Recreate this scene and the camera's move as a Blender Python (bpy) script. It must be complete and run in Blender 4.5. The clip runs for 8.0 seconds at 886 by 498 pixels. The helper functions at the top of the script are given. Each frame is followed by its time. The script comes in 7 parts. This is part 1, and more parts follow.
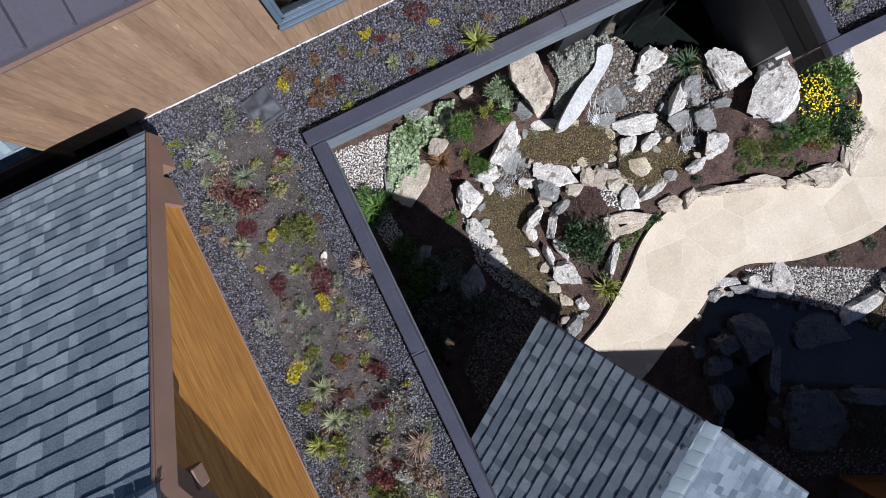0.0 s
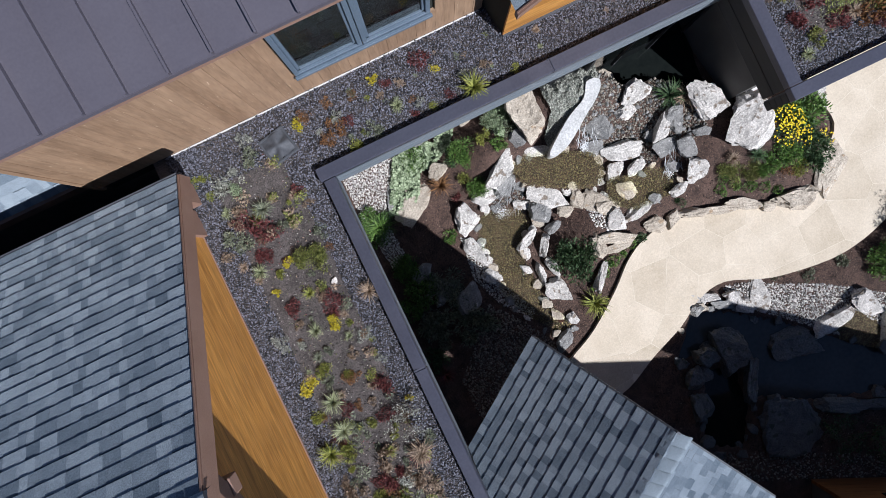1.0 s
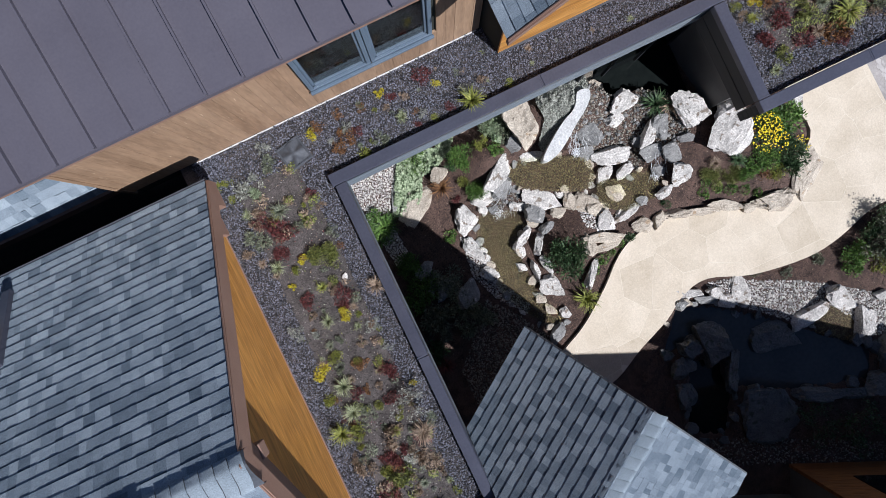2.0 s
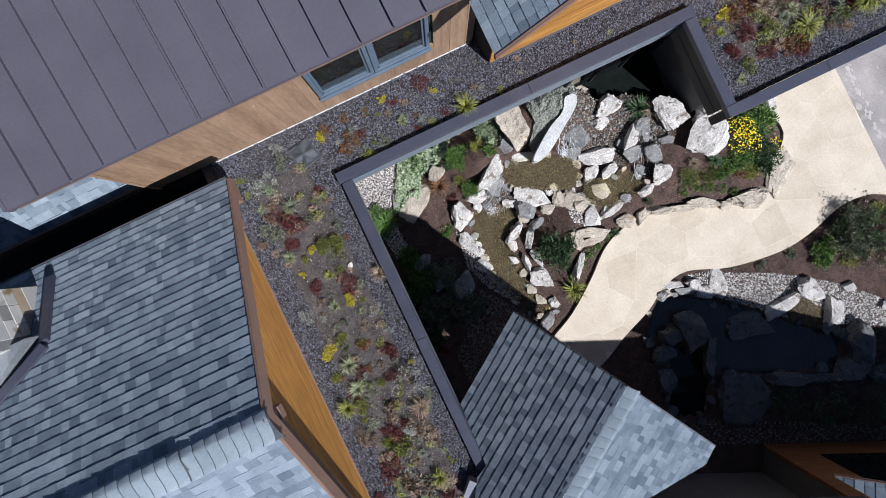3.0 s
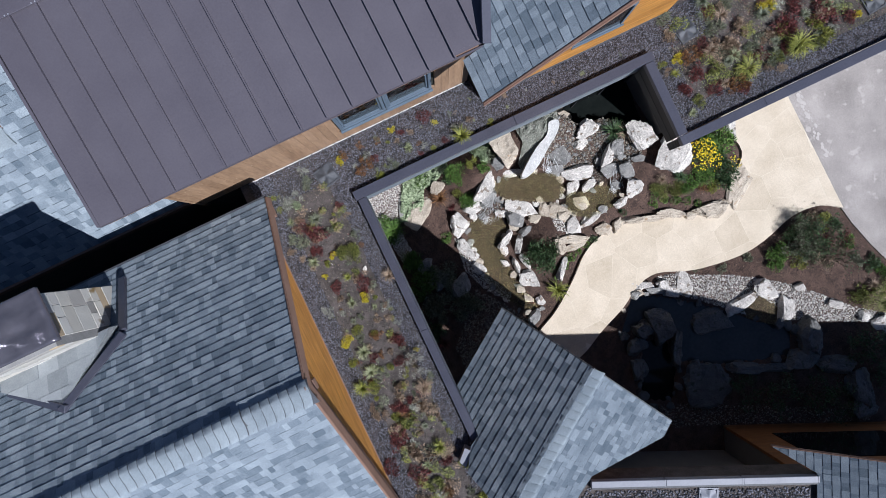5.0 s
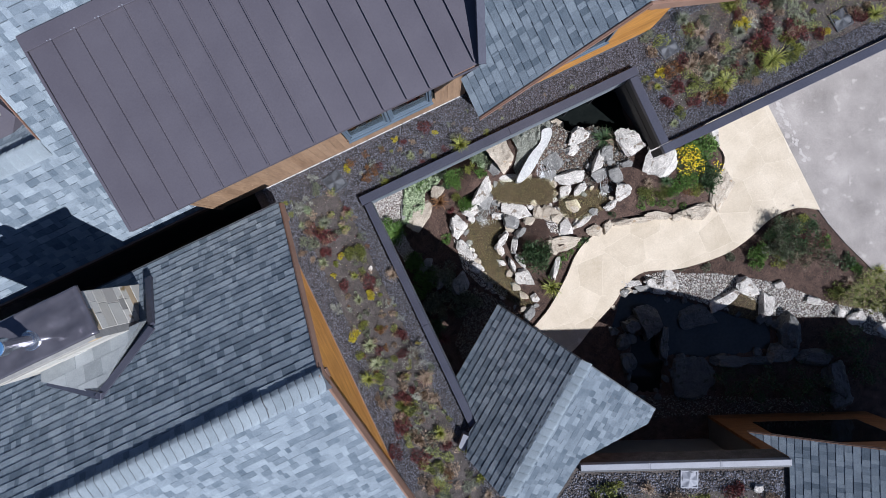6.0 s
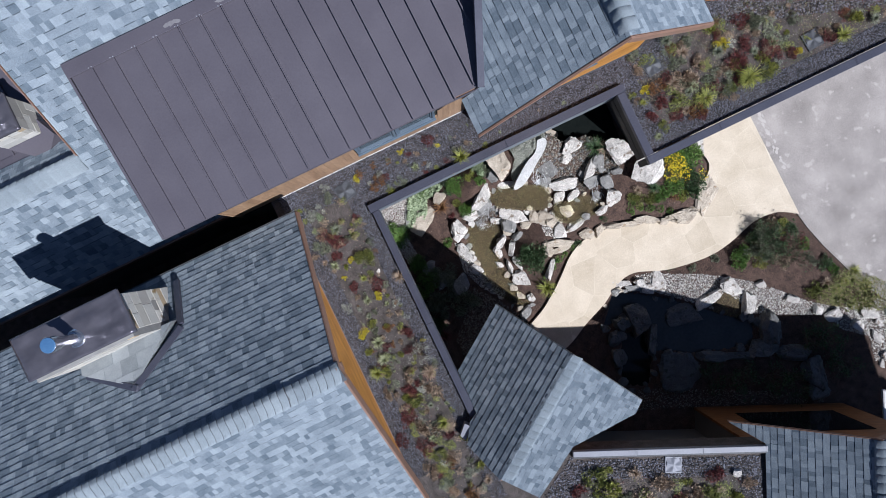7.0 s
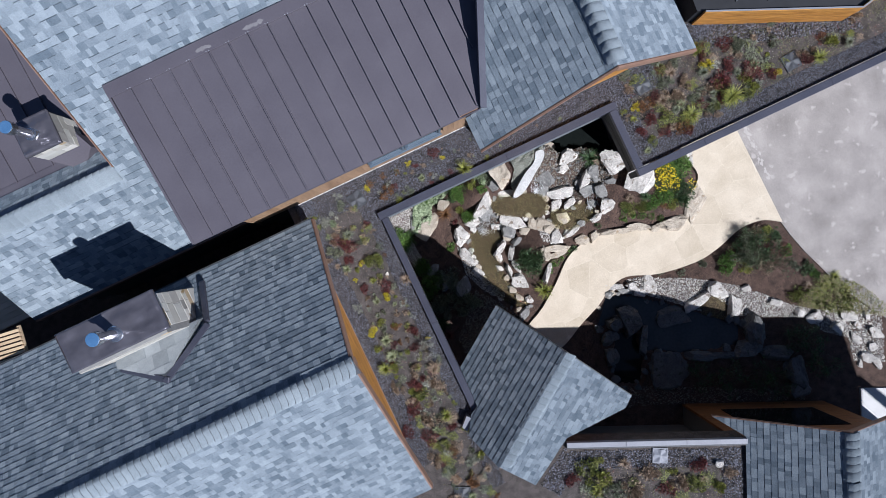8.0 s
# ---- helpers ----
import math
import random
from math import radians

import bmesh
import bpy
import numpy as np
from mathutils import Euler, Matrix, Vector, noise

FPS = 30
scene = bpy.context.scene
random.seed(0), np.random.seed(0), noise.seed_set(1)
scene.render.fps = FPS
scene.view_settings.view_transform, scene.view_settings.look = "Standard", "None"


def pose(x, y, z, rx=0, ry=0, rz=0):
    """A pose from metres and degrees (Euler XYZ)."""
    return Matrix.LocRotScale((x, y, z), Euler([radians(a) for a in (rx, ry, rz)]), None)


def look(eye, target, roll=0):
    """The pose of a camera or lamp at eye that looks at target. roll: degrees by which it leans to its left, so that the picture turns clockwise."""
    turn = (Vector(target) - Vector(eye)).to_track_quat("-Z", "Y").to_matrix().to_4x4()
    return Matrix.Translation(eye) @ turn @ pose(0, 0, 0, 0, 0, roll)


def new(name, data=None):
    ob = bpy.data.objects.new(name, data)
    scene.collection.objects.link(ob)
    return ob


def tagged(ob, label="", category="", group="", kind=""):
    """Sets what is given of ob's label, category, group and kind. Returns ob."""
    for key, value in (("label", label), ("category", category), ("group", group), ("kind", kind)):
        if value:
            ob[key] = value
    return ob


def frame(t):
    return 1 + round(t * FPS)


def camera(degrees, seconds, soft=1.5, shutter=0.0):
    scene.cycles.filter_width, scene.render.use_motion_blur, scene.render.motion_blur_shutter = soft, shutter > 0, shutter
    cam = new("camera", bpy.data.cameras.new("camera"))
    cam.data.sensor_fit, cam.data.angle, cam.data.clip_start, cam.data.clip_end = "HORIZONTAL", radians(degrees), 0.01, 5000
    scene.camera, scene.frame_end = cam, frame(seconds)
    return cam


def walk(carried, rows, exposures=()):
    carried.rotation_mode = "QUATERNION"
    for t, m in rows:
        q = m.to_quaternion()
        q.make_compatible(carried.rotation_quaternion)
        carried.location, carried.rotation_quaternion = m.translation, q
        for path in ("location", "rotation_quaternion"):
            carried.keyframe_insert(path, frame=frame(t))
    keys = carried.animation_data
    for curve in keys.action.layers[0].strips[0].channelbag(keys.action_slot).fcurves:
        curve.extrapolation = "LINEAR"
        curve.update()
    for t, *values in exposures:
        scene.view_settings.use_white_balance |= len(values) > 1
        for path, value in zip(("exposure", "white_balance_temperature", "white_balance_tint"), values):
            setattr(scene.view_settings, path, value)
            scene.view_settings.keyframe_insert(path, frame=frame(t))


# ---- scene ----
cam = camera(73.7, 8.0, soft=0.6)
PATH = [
    (0.0, 0.834, -1.790, 9.909, 0.02, -0.07, -25.55),
    (0.5, 0.889, -1.628, 10.215, 0.03, -0.23, -25.60),
    (1.0, 0.950, -1.507, 10.563, 0.07, -0.24, -25.52),
    (1.5, 0.946, -1.486, 10.916, 0.07, -0.14, -25.53),
    (3.0, 0.948, -1.650, 12.091, -0.02, -0.12, -25.35),
    (3.5, 0.963, -1.645, 12.529, -0.08, -0.02, -25.31),
    (4.0, 0.972, -1.651, 12.951, -0.04, 0.02, -25.28),
    (4.5, 0.997, -1.598, 13.372, -0.00, -0.00, -25.27),
    (6.0, 1.028, -1.539, 14.602, -0.08, -0.02, -25.41),
    (6.5, 1.031, -1.467, 15.053, -0.20, -0.01, -25.47),
    (7.0, 1.024, -1.413, 15.525, -0.21, -0.07, -25.61),
    (7.5, 1.012, -1.362, 16.003, -0.22, -0.04, -25.57),
    (8.0, 0.982, -1.312, 16.461, -0.05, -0.02, -25.28),
]
walk(cam, [(t, pose(x, y, z, rx, ry, rz)) for t, x, y, z, rx, ry, rz in PATH], [(0.0, 0.24, 5900, 14), (8.0, 0.24, 5900, 14)])

# ---- world, sun, exposure ----
SUN_WAY = Vector((0.372, -0.808, 0.972)).normalized()
sky_world = bpy.data.worlds.new("sky")
sky_world.use_nodes = True
scene.world = sky_world
_n = sky_world.node_tree.nodes
_sky = _n.new("ShaderNodeTexSky")
_sky.sky_type = "NISHITA"
_sky.sun_disc = False
_sky.altitude, _sky.air_density, _sky.dust_density = 2200.0, 0.75, 0.2
_sky.sun_elevation = math.asin(SUN_WAY.z)
_sky.sun_rotation = math.atan2(SUN_WAY.x, SUN_WAY.y)
_n["Background"].inputs[1].default_value = 0.065
sky_world.node_tree.links.new(_sky.outputs[0], _n["Background"].inputs[0])
_sun = bpy.data.lights.new("sun", "SUN")
_sun.energy, _sun.angle, _sun.color = 5.0, radians(0.53), (1.0, 0.975, 0.93)
sun_lamp = new("sun", _sun)
sun_lamp.matrix_world = look(SUN_WAY * 60, (0, 0, 0))

# ---- materials ----
def surface(name, dark, light, scale=8.0, rough=0.7, bump=0.3, fine=60.0, metal=0.0, spread=0.0, spots=None, stretch=None, spec=0.5, matt=0.0, grit=None):
    """Two scales of grain between two colours, with relief; spread: how far pieces differ from one another."""
    m = bpy.data.materials.new(name)
    m.use_nodes = True
    t = m.node_tree
    n, l = t.nodes, t.links
    b = n["Principled BSDF"]
    b.inputs["Roughness"].default_value, b.inputs["Metallic"].default_value = rough, metal
    b.inputs["Specular IOR Level"].default_value = spec
    b.inputs["Diffuse Roughness"].default_value = matt
    geo = n.new("ShaderNodeNewGeometry")
    place = geo.outputs["Position"]
    if stretch:
        mp = n.new("ShaderNodeMapping")
        mp.inputs["Rotation"].default_value = (0, 0, radians(stretch[3]) if len(stretch) > 3 else 0)
        mp.inputs["Scale"].default_value = stretch[:3]
        l.new(place, mp.inputs["Vector"])
        place = mp.outputs[0]

    def grain(s, detail):
        x = n.new("ShaderNodeTexNoise")
        x.inputs["Scale"].default_value, x.inputs["Detail"].default_value = s, detail
        l.new(place, x.inputs["Vector"])
        return x.outputs["Fac"]

    def maths(op, a, c):
        x = n.new("ShaderNodeMath")
        x.operation = op
        for k, v in enumerate((a, c)):
            if isinstance(v, (int, float)):
                x.inputs[k].default_value = v
            else:
                l.new(v, x.inputs[k])
        return x.outputs[0]

    big, small = grain(scale, 4), grain(fine, 3)
    f = maths("ADD", maths("MULTIPLY", big, 0.75), maths("MULTIPLY", small, 0.6))
    f = maths("SUBTRACT", f, 0.17)
    if spread:
        info = n.new("ShaderNodeObjectInfo")
        r = maths("FRACT", maths("ADD", maths("MULTIPLY", info.outputs["Random"], 17.31), geo.outputs["Random Per Island"]), 0)
        f = maths("ADD", maths("MULTIPLY", f, 1 - spread), maths("MULTIPLY", r, spread))
    mix = n.new("ShaderNodeValToRGB")
    mix.color_ramp.elements[0].position, mix.color_ramp.elements[0].color = 0.22, (*dark, 1)
    mix.color_ramp.elements[1].position, mix.color_ramp.elements[1].color = 0.78, (*light, 1)
    l.new(f, mix.inputs[0])
    colour = mix.outputs[0]
    if spots:
        at, tint, amount = spots
        sp = n.new("ShaderNodeValToRGB")
        sp.color_ramp.elements[0].position, sp.color_ramp.elements[1].position = amount, amount + 0.07
        l.new(grain(at, 2), sp.inputs[0])
        mx = n.new("ShaderNodeMix")
        mx.data_type = "RGBA"
        l.new(sp.outputs[0], mx.inputs["Factor"])
        l.new(colour, mx.inputs["A"])
        mx.inputs["B"].default_value = (*tint, 1)
        colour = mx.outputs["Result"]
    if grit:
        at, amount = grit
        speck = maths("MULTIPLY", maths("SUBTRACT", grain(at, 1), 0.5), amount * 4)
        mx = n.new("ShaderNodeMix")
        mx.data_type, mx.blend_type = "RGBA", "MULTIPLY"
        mx.inputs["Factor"].default_value = 1.0
        l.new(colour, mx.inputs["A"])
        l.new(maths("MAXIMUM", maths("ADD", speck, 1.0), 0.1), mx.inputs["B"])
        colour = mx.outputs["Result"]
    l.new(colour, b.inputs["Base Color"])
    if bump:
        bp = n.new("ShaderNodeBump")
        bp.inputs["Strength"].default_value, bp.inputs["Distance"].default_value = bump, 0.01
        l.new(maths("ADD", big, maths("MULTIPLY", small, 0.6)), bp.inputs["Height"])
        l.new(bp.outputs[0], b.inputs["Normal"])
    return m


SHINGLE = surface("asphalt_shingle", (0.119, 0.154, 0.192), (0.317, 0.37, 0.414), 3.5, 0.95, 0.4, 260, spread=0.4, spec=0.15, matt=1.0, grit=(105.0, 0.27))
SHINGLE_LOW = surface("asphalt_shingle_recess", (0.105, 0.138, 0.174), (0.295, 0.347, 0.392), 3.5, 0.95, 0.4, 260, spread=0.45, spec=0.15, matt=1.0, grit=(105.0, 0.3))
SHINGLE_BAND = surface("asphalt_shingle_printed_shadow_band", (0.05, 0.066, 0.085), (0.12, 0.145, 0.17), 6, 0.95, 0.3, 260, spread=0.2, spec=0.1, matt=1.0, grit=(105.0, 0.3))
CAP_SHINGLE = surface("asphalt_cap_shingle", (0.17, 0.208, 0.24), (0.32, 0.37, 0.405), 1.2, 0.95, 0.4, 260, spread=0.15, spec=0.15, matt=1.0, grit=(105.0, 0.27))
CRUMPLED = surface("crumpled_dark_metal", (0.13, 0.126, 0.15), (0.185, 0.18, 0.21), 2.5, 0.27, 0.8, 7, 0.6)
METAL_ROOF = surface("bronze_metal_roof", (0.104, 0.096, 0.118), (0.135, 0.126, 0.15), 1.5, 0.42, 0.03, 40, 0.25)
BROWN_TRIM = surface("brown_trim_paint", (0.2, 0.115, 0.08), (0.28, 0.175, 0.13), 3, 0.6, 0.1, 80)
CEDAR = surface("weathered_cedar", (0.2, 0.122, 0.071), (0.36, 0.24, 0.15), 1.6, 0.68, 0.2, 20, spread=0.13, stretch=(2.2, 2.2, 0.3), spots=(17.0, (0.5, 0.37, 0.25), 0.7), grit=(9.0, 0.14))
ORANGE_WOOD = surface("oiled_cedar", (0.33, 0.135, 0.024), (0.62, 0.31, 0.075), 2.5, 0.5, 0.2, 22, spread=0.16, stretch=(1.0, 0.35, 4.0), grit=(7.0, 0.28))
ORANGE_WOOD_X = surface("oiled_cedar_front", (0.33, 0.135, 0.024), (0.62, 0.31, 0.075), 2.5, 0.5, 0.2, 22, spread=0.16, stretch=(0.35, 1.0, 4.0), grit=(7.0, 0.28))
CAP = surface("slate_blue_metal_cap", (0.058, 0.062, 0.088), (0.092, 0.096, 0.128), 2.0, 0.38, 0.04, 30, 0.3)
FASCIA = surface("grey_fascia_board", (0.12, 0.145, 0.17), (0.21, 0.245, 0.275), 2.0, 0.6, 0.15, 20, stretch=(0.25, 0.25, 6.0))
PALE_METAL = surface("pale_metal_and_cap_glare", (0.2, 0.21, 0.245), (0.27, 0.285, 0.325), 3, 0.6, 0.05, 30)
WHITE = surface("white_flashing", (0.55, 0.54, 0.52), (0.72, 0.71, 0.69), 6, 0.5, 0.05, 60)
WALL_DARK = surface("grey_stucco", (0.1, 0.096, 0.092), (0.145, 0.14, 0.135), 3, 0.85, 0.2, 90)
WINDOW_BLUE = surface("slate_blue_window_frame", (0.085, 0.12, 0.16), (0.125, 0.165, 0.21), 3, 0.45, 0.03, 40)
SOIL = surface("dark_planting_soil", (0.018, 0.015, 0.014), (0.122, 0.106, 0.101), 5, 0.95, 1.0, 140, spots=(150.0, (0.2, 0.17, 0.15), 0.66), grit=(80.0, 0.6))
MULCH = surface("brown_bark_mulch", (0.02, 0.0125, 0.01), (0.155, 0.097, 0.076), 5, 0.95, 1.0, 110, spots=(90.0, (0.3, 0.2, 0.15), 0.68), matt=0.6, grit=(70.0, 0.6))
BARK_CHIP = surface("bark_chip", (0.018, 0.0115, 0.009), (0.17, 0.105, 0.08), 8, 0.95, 0.0, 120, spread=0.7)
PALE_CHIP = surface("pale_dry_litter", (0.2, 0.14, 0.1), (0.5, 0.4, 0.31), 8, 0.95, 0.0, 120, spread=0.6)
LAVA = surface("blue_black_lava_rock", (0.009, 0.011, 0.016), (0.212, 0.218, 0.266), 9, 0.8, 0.5, 150, spread=0.72)
WHITE_GRAVEL = surface("white_gravel", (0.33, 0.315, 0.3), (0.82, 0.79, 0.74), 12, 0.85, 0.4, 120, spread=0.65)
GREY_GRAVEL = surface("grey_gravel", (0.16, 0.155, 0.148), (0.7, 0.675, 0.63), 12, 0.85, 0.4, 120, spread=0.65)
CREEK = surface("brown_creek_pebble", (0.045, 0.036, 0.016), (0.24, 0.19, 0.095), 14, 0.6, 0.4, 110, spread=0.6)
ROCK_PALE = surface("pale_limestone", (0.29, 0.28, 0.26), (0.83, 0.795, 0.75), 4.2, 0.9, 1.0, 36, spots=(8.0, (0.24, 0.2, 0.16), 0.6), matt=0.6, grit=(40.0, 0.32))
ROCK_TAN = surface("tan_sandstone", (0.24, 0.2, 0.155), (0.6, 0.535, 0.44), 4, 0.85, 1.0, 40, spots=(7.0, (0.32, 0.24, 0.16), 0.64), grit=(42.0, 0.3))
# Wet stone, darkened further to carry the pond's deep shade.
ROCK_WET_SHADE = surface("wet_shade_dark_stone", (0.045, 0.047, 0.05), (0.145, 0.145, 0.14), 5, 0.6, 0.9, 50, spots=(10.0, (0.05, 0.055, 0.04), 0.6), grit=(50.0, 0.3))
ROCK_GREY = surface("grey_granite", (0.09, 0.093, 0.095), (0.33, 0.325, 0.31), 5, 0.8, 0.9, 50, spots=(12.0, (0.5, 0.49, 0.47), 0.64), grit=(60.0, 0.35))
FLAGSTONE = surface("cream_sandstone_flag", (0.47, 0.4, 0.3), (0.68, 0.6, 0.485), 2.2, 0.88, 0.9, 34, spread=0.22, grit=(45.0, 0.07))
# The same oiled cedar, with the far wing's shade put into its colour.
SHADE_CEDAR = surface("oiled_cedar_shade_tone", (0.14, 0.052, 0.014), (0.28, 0.115, 0.036), 2.5, 0.55, 0.2, 22, spread=0.16, stretch=(0.35, 1.0, 4.0), grit=(7.0, 0.28))
PALE_WOOD = surface("pale_tan_timber", (0.42, 0.3, 0.19), (0.6, 0.46, 0.3), 3, 0.7, 0.2, 40, spread=0.3)
WHITE_STONE = surface("white_limestone_slab", (0.52, 0.53, 0.53), (0.8, 0.8, 0.78), 4, 0.7, 0.8, 30, grit=(35.0, 0.2))
MORTAR = surface("pale_mortar", (0.6, 0.535, 0.43), (0.72, 0.66, 0.555), 6, 0.9, 0.3, 60)
ASPHALT = surface("sun_bleached_asphalt", (0.16, 0.147, 0.14), (0.46, 0.427, 0.405), 1.1, 0.9, 0.6, 90, spots=(4.0, (0.42, 0.39, 0.37), 0.63), grit=(40.0, 0.1))
STONE_VENEER = surface("ashlar_stone_veneer", (0.7, 0.7, 0.69), (1.0, 0.99, 0.96), 5, 0.85, 0.6, 45, spread=0.5, spots=(3.0, (0.42, 0.3, 0.14), 0.69))
_vn, _vl = STONE_VENEER.node_tree.nodes, STONE_VENEER.node_tree.links
_mixed = _vn.new("ShaderNodeValToRGB")
_mixed.color_ramp.interpolation = "CONSTANT"
for _k, (_at, _c) in enumerate(((0.0, (0.5, 0.5, 0.47)), (0.2, (0.3, 0.29, 0.27)), (0.36, (0.6, 0.58, 0.52)), (0.55, (0.42, 0.3, 0.15)), (0.64, (0.38, 0.37, 0.33)), (0.82, (0.56, 0.55, 0.52)))):
    _e = _mixed.color_ramp.elements[_k] if _k < 2 else _mixed.color_ramp.elements.new(_at)
    _e.position, _e.color = _at, (*_c, 1)
_vl.new(_vn.new("ShaderNodeObjectInfo").outputs["Random"], _mixed.inputs[0])
_tint = _vn.new("ShaderNodeMix")
_tint.data_type, _tint.blend_type = "RGBA", "MULTIPLY"
_tint.inputs["Factor"].default_value = 0.85
_paint = _vn["Principled BSDF"].inputs["Base Color"]
_vl.new(_paint.links[0].from_socket, _tint.inputs["A"])
_vl.new(_mixed.outputs[0], _tint.inputs["B"])
_vl.new(_tint.outputs["Result"], _paint)
STEEL = surface("stainless_steel", (0.55, 0.56, 0.58), (0.7, 0.71, 0.73), 8, 0.2, 0.02, 40, 0.95)
BLUE_FILM = surface("blue_protective_film", (0.045, 0.12, 0.25), (0.08, 0.18, 0.34), 8, 0.35, 0.05, 40)
BARK = surface("grey_brown_bark", (0.06, 0.045, 0.035), (0.16, 0.12, 0.09), 20, 0.9, 0.5, 90)
DARK_METAL = surface("dark_painted_metal", (0.035, 0.04, 0.048), (0.085, 0.092, 0.105), 6, 0.62, 0.05, 40)
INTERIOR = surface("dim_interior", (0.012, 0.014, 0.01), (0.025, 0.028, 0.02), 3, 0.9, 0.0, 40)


def leaf_paint(name, dark, light, rough=0.55):
    m = surface(name, dark, light, 9, rough, 0.0, 60, spread=0.7, spec=0.3)
    return m


LEAVES = {
    "green": leaf_paint("green_leaf", (0.035, 0.085, 0.018), (0.16, 0.27, 0.06)),
    "dark": leaf_paint("dark_green_leaf", (0.02, 0.045, 0.018), (0.085, 0.14, 0.06)),
    "lime": leaf_paint("yellow_green_leaf", (0.1, 0.12, 0.02), (0.31, 0.32, 0.075)),
    "yellow": leaf_paint("yellow_leaf", (0.3, 0.25, 0.012), (0.66, 0.58, 0.05)),
    "flower": leaf_paint("yellow_petal", (0.7, 0.5, 0.01), (0.9, 0.75, 0.03)),
    "orange": leaf_paint("orange_leaf", (0.1, 0.05, 0.026), (0.27, 0.14, 0.058)),
    "red": leaf_paint("maroon_leaf", (0.055, 0.019, 0.019), (0.19, 0.056, 0.054)),
    "silver": leaf_paint("silver_leaf", (0.15, 0.16, 0.135), (0.44, 0.45, 0.39)),
    "pale": leaf_paint("pale_green_leaf", (0.12, 0.17, 0.085), (0.42, 0.5, 0.32)),
    "sage": leaf_paint("grey_green_leaf", (0.07, 0.085, 0.055), (0.25, 0.27, 0.19)),
    "dry": leaf_paint("dry_straw", (0.13, 0.09, 0.06), (0.38, 0.29, 0.21)),
    "sedge": leaf_paint("grey_green_sedge", (0.09, 0.11, 0.05), (0.36, 0.39, 0.23)),
    "olive": leaf_paint("olive_leaf", (0.06, 0.075, 0.015), (0.25, 0.27, 0.08)),
}


def glassy(name, tint, rough, ior=1.45, see=1.0):
    m = bpy.data.materials.new(name)
    m.use_nodes = True
    b = m.node_tree.nodes["Principled BSDF"]
    b.inputs["Base Color"].default_value = (*tint, 1)
    b.inputs["Roughness"].default_value, b.inputs["IOR"].default_value = rough, ior
    b.inputs["Transmission Weight"].default_value = see
    return m


# Green room colour stands in for trees mirrored in the panes.
ROOM = surface("room_green_for_tree_reflection", (0.09, 0.13, 0.08), (0.24, 0.3, 0.19), 0.9, 0.9, 0.0, 4)
GLASS = glassy("window_glass", (0.45, 0.5, 0.46), 0.02, 1.5)
GLASS.node_tree.nodes["Principled BSDF"].inputs["Specular IOR Level"].default_value = 0.15
WATER = glassy("clear_water", (0.72, 0.74, 0.6), 0.04, 1.33)
FOAM = surface("white_water", (0.55, 0.58, 0.6), (0.95, 0.96, 0.97), 22, 0.4, 0.3, 90, spread=0.5)
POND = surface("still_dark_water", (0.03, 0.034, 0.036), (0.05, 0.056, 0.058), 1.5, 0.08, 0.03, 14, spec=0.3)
# Basin water, and the black sheet laid in for the recess's shade.
POOL_AND_SHADE = surface("black_basin_water_and_shade", (0.006, 0.008, 0.008), (0.012, 0.015, 0.014), 3, 0.06, 0.03, 14, spec=0.2)
# Fascia board with shade put into its colour; also the bay's dark metal.
FASCIA_DARK = surface("dark_metal_and_fascia_shade", (0.013, 0.014, 0.017), (0.026, 0.028, 0.033), 2.0, 0.6, 0.15, 20, stretch=(0.25, 0.25, 6.0))
RUBBLE = surface("grey_brown_rubble", (0.05, 0.043, 0.034), (0.33, 0.3, 0.25), 12, 0.85, 0.5, 90, spread=0.6)
PALE_MORTAR = surface("grey_mortar", (0.2, 0.2, 0.195), (0.3, 0.3, 0.29), 8, 0.9, 0.3, 60)
CONCRETE = surface("pale_concrete", (0.5, 0.5, 0.5), (0.66, 0.66, 0.65), 3, 0.85, 0.3, 60)
SADDLE_MIRROR = surface("saddle_mirrored_stone", (0.22, 0.245, 0.26), (0.4, 0.43, 0.45), 5, 0.6, 0.4, 45, spread=0.4)
PANE_DARK = surface("black_window_glass", (0.006, 0.007, 0.008), (0.012, 0.013, 0.014), 2, 0.08, 0.0, 20)
SCUFF = surface("scuffed_bronze_metal", (0.17, 0.165, 0.18), (0.25, 0.245, 0.26), 5, 0.6, 0.1, 60, 0.2)
ASPHALT_PALE = surface("pale_worn_asphalt", (0.4, 0.375, 0.36), (0.52, 0.49, 0.47), 5, 0.9, 0.4, 90)


# ---- mesh tools ----
def mesh_of(name, verts, faces, material, smooth=False):
    me = bpy.data.meshes.new(name)
    me.from_pydata([tuple(v) for v in verts], [], faces)
    me.materials.append(material)
    if smooth:
        me.polygons.foreach_set("use_smooth", [True] * len(me.polygons))
    me.update()
    return me


def part(name, me, parent=None, label="", at=None):
    """Links a mesh (or a bmesh with its material) as one object, under a thing when a parent is given."""
    ob = new(name, me)
    if at is not None:
        ob.matrix_world = at
    if parent is not None:
        ob.parent = parent
    if label:
        ob["label"] = label
    return ob


def thing(name, label, category, group="", kind="", at=None):
    ob = new(name)
    ob.empty_display_size = 0.2
    if at is not None:
        ob.matrix_world = at
    return tagged(ob, label, category, group, kind)


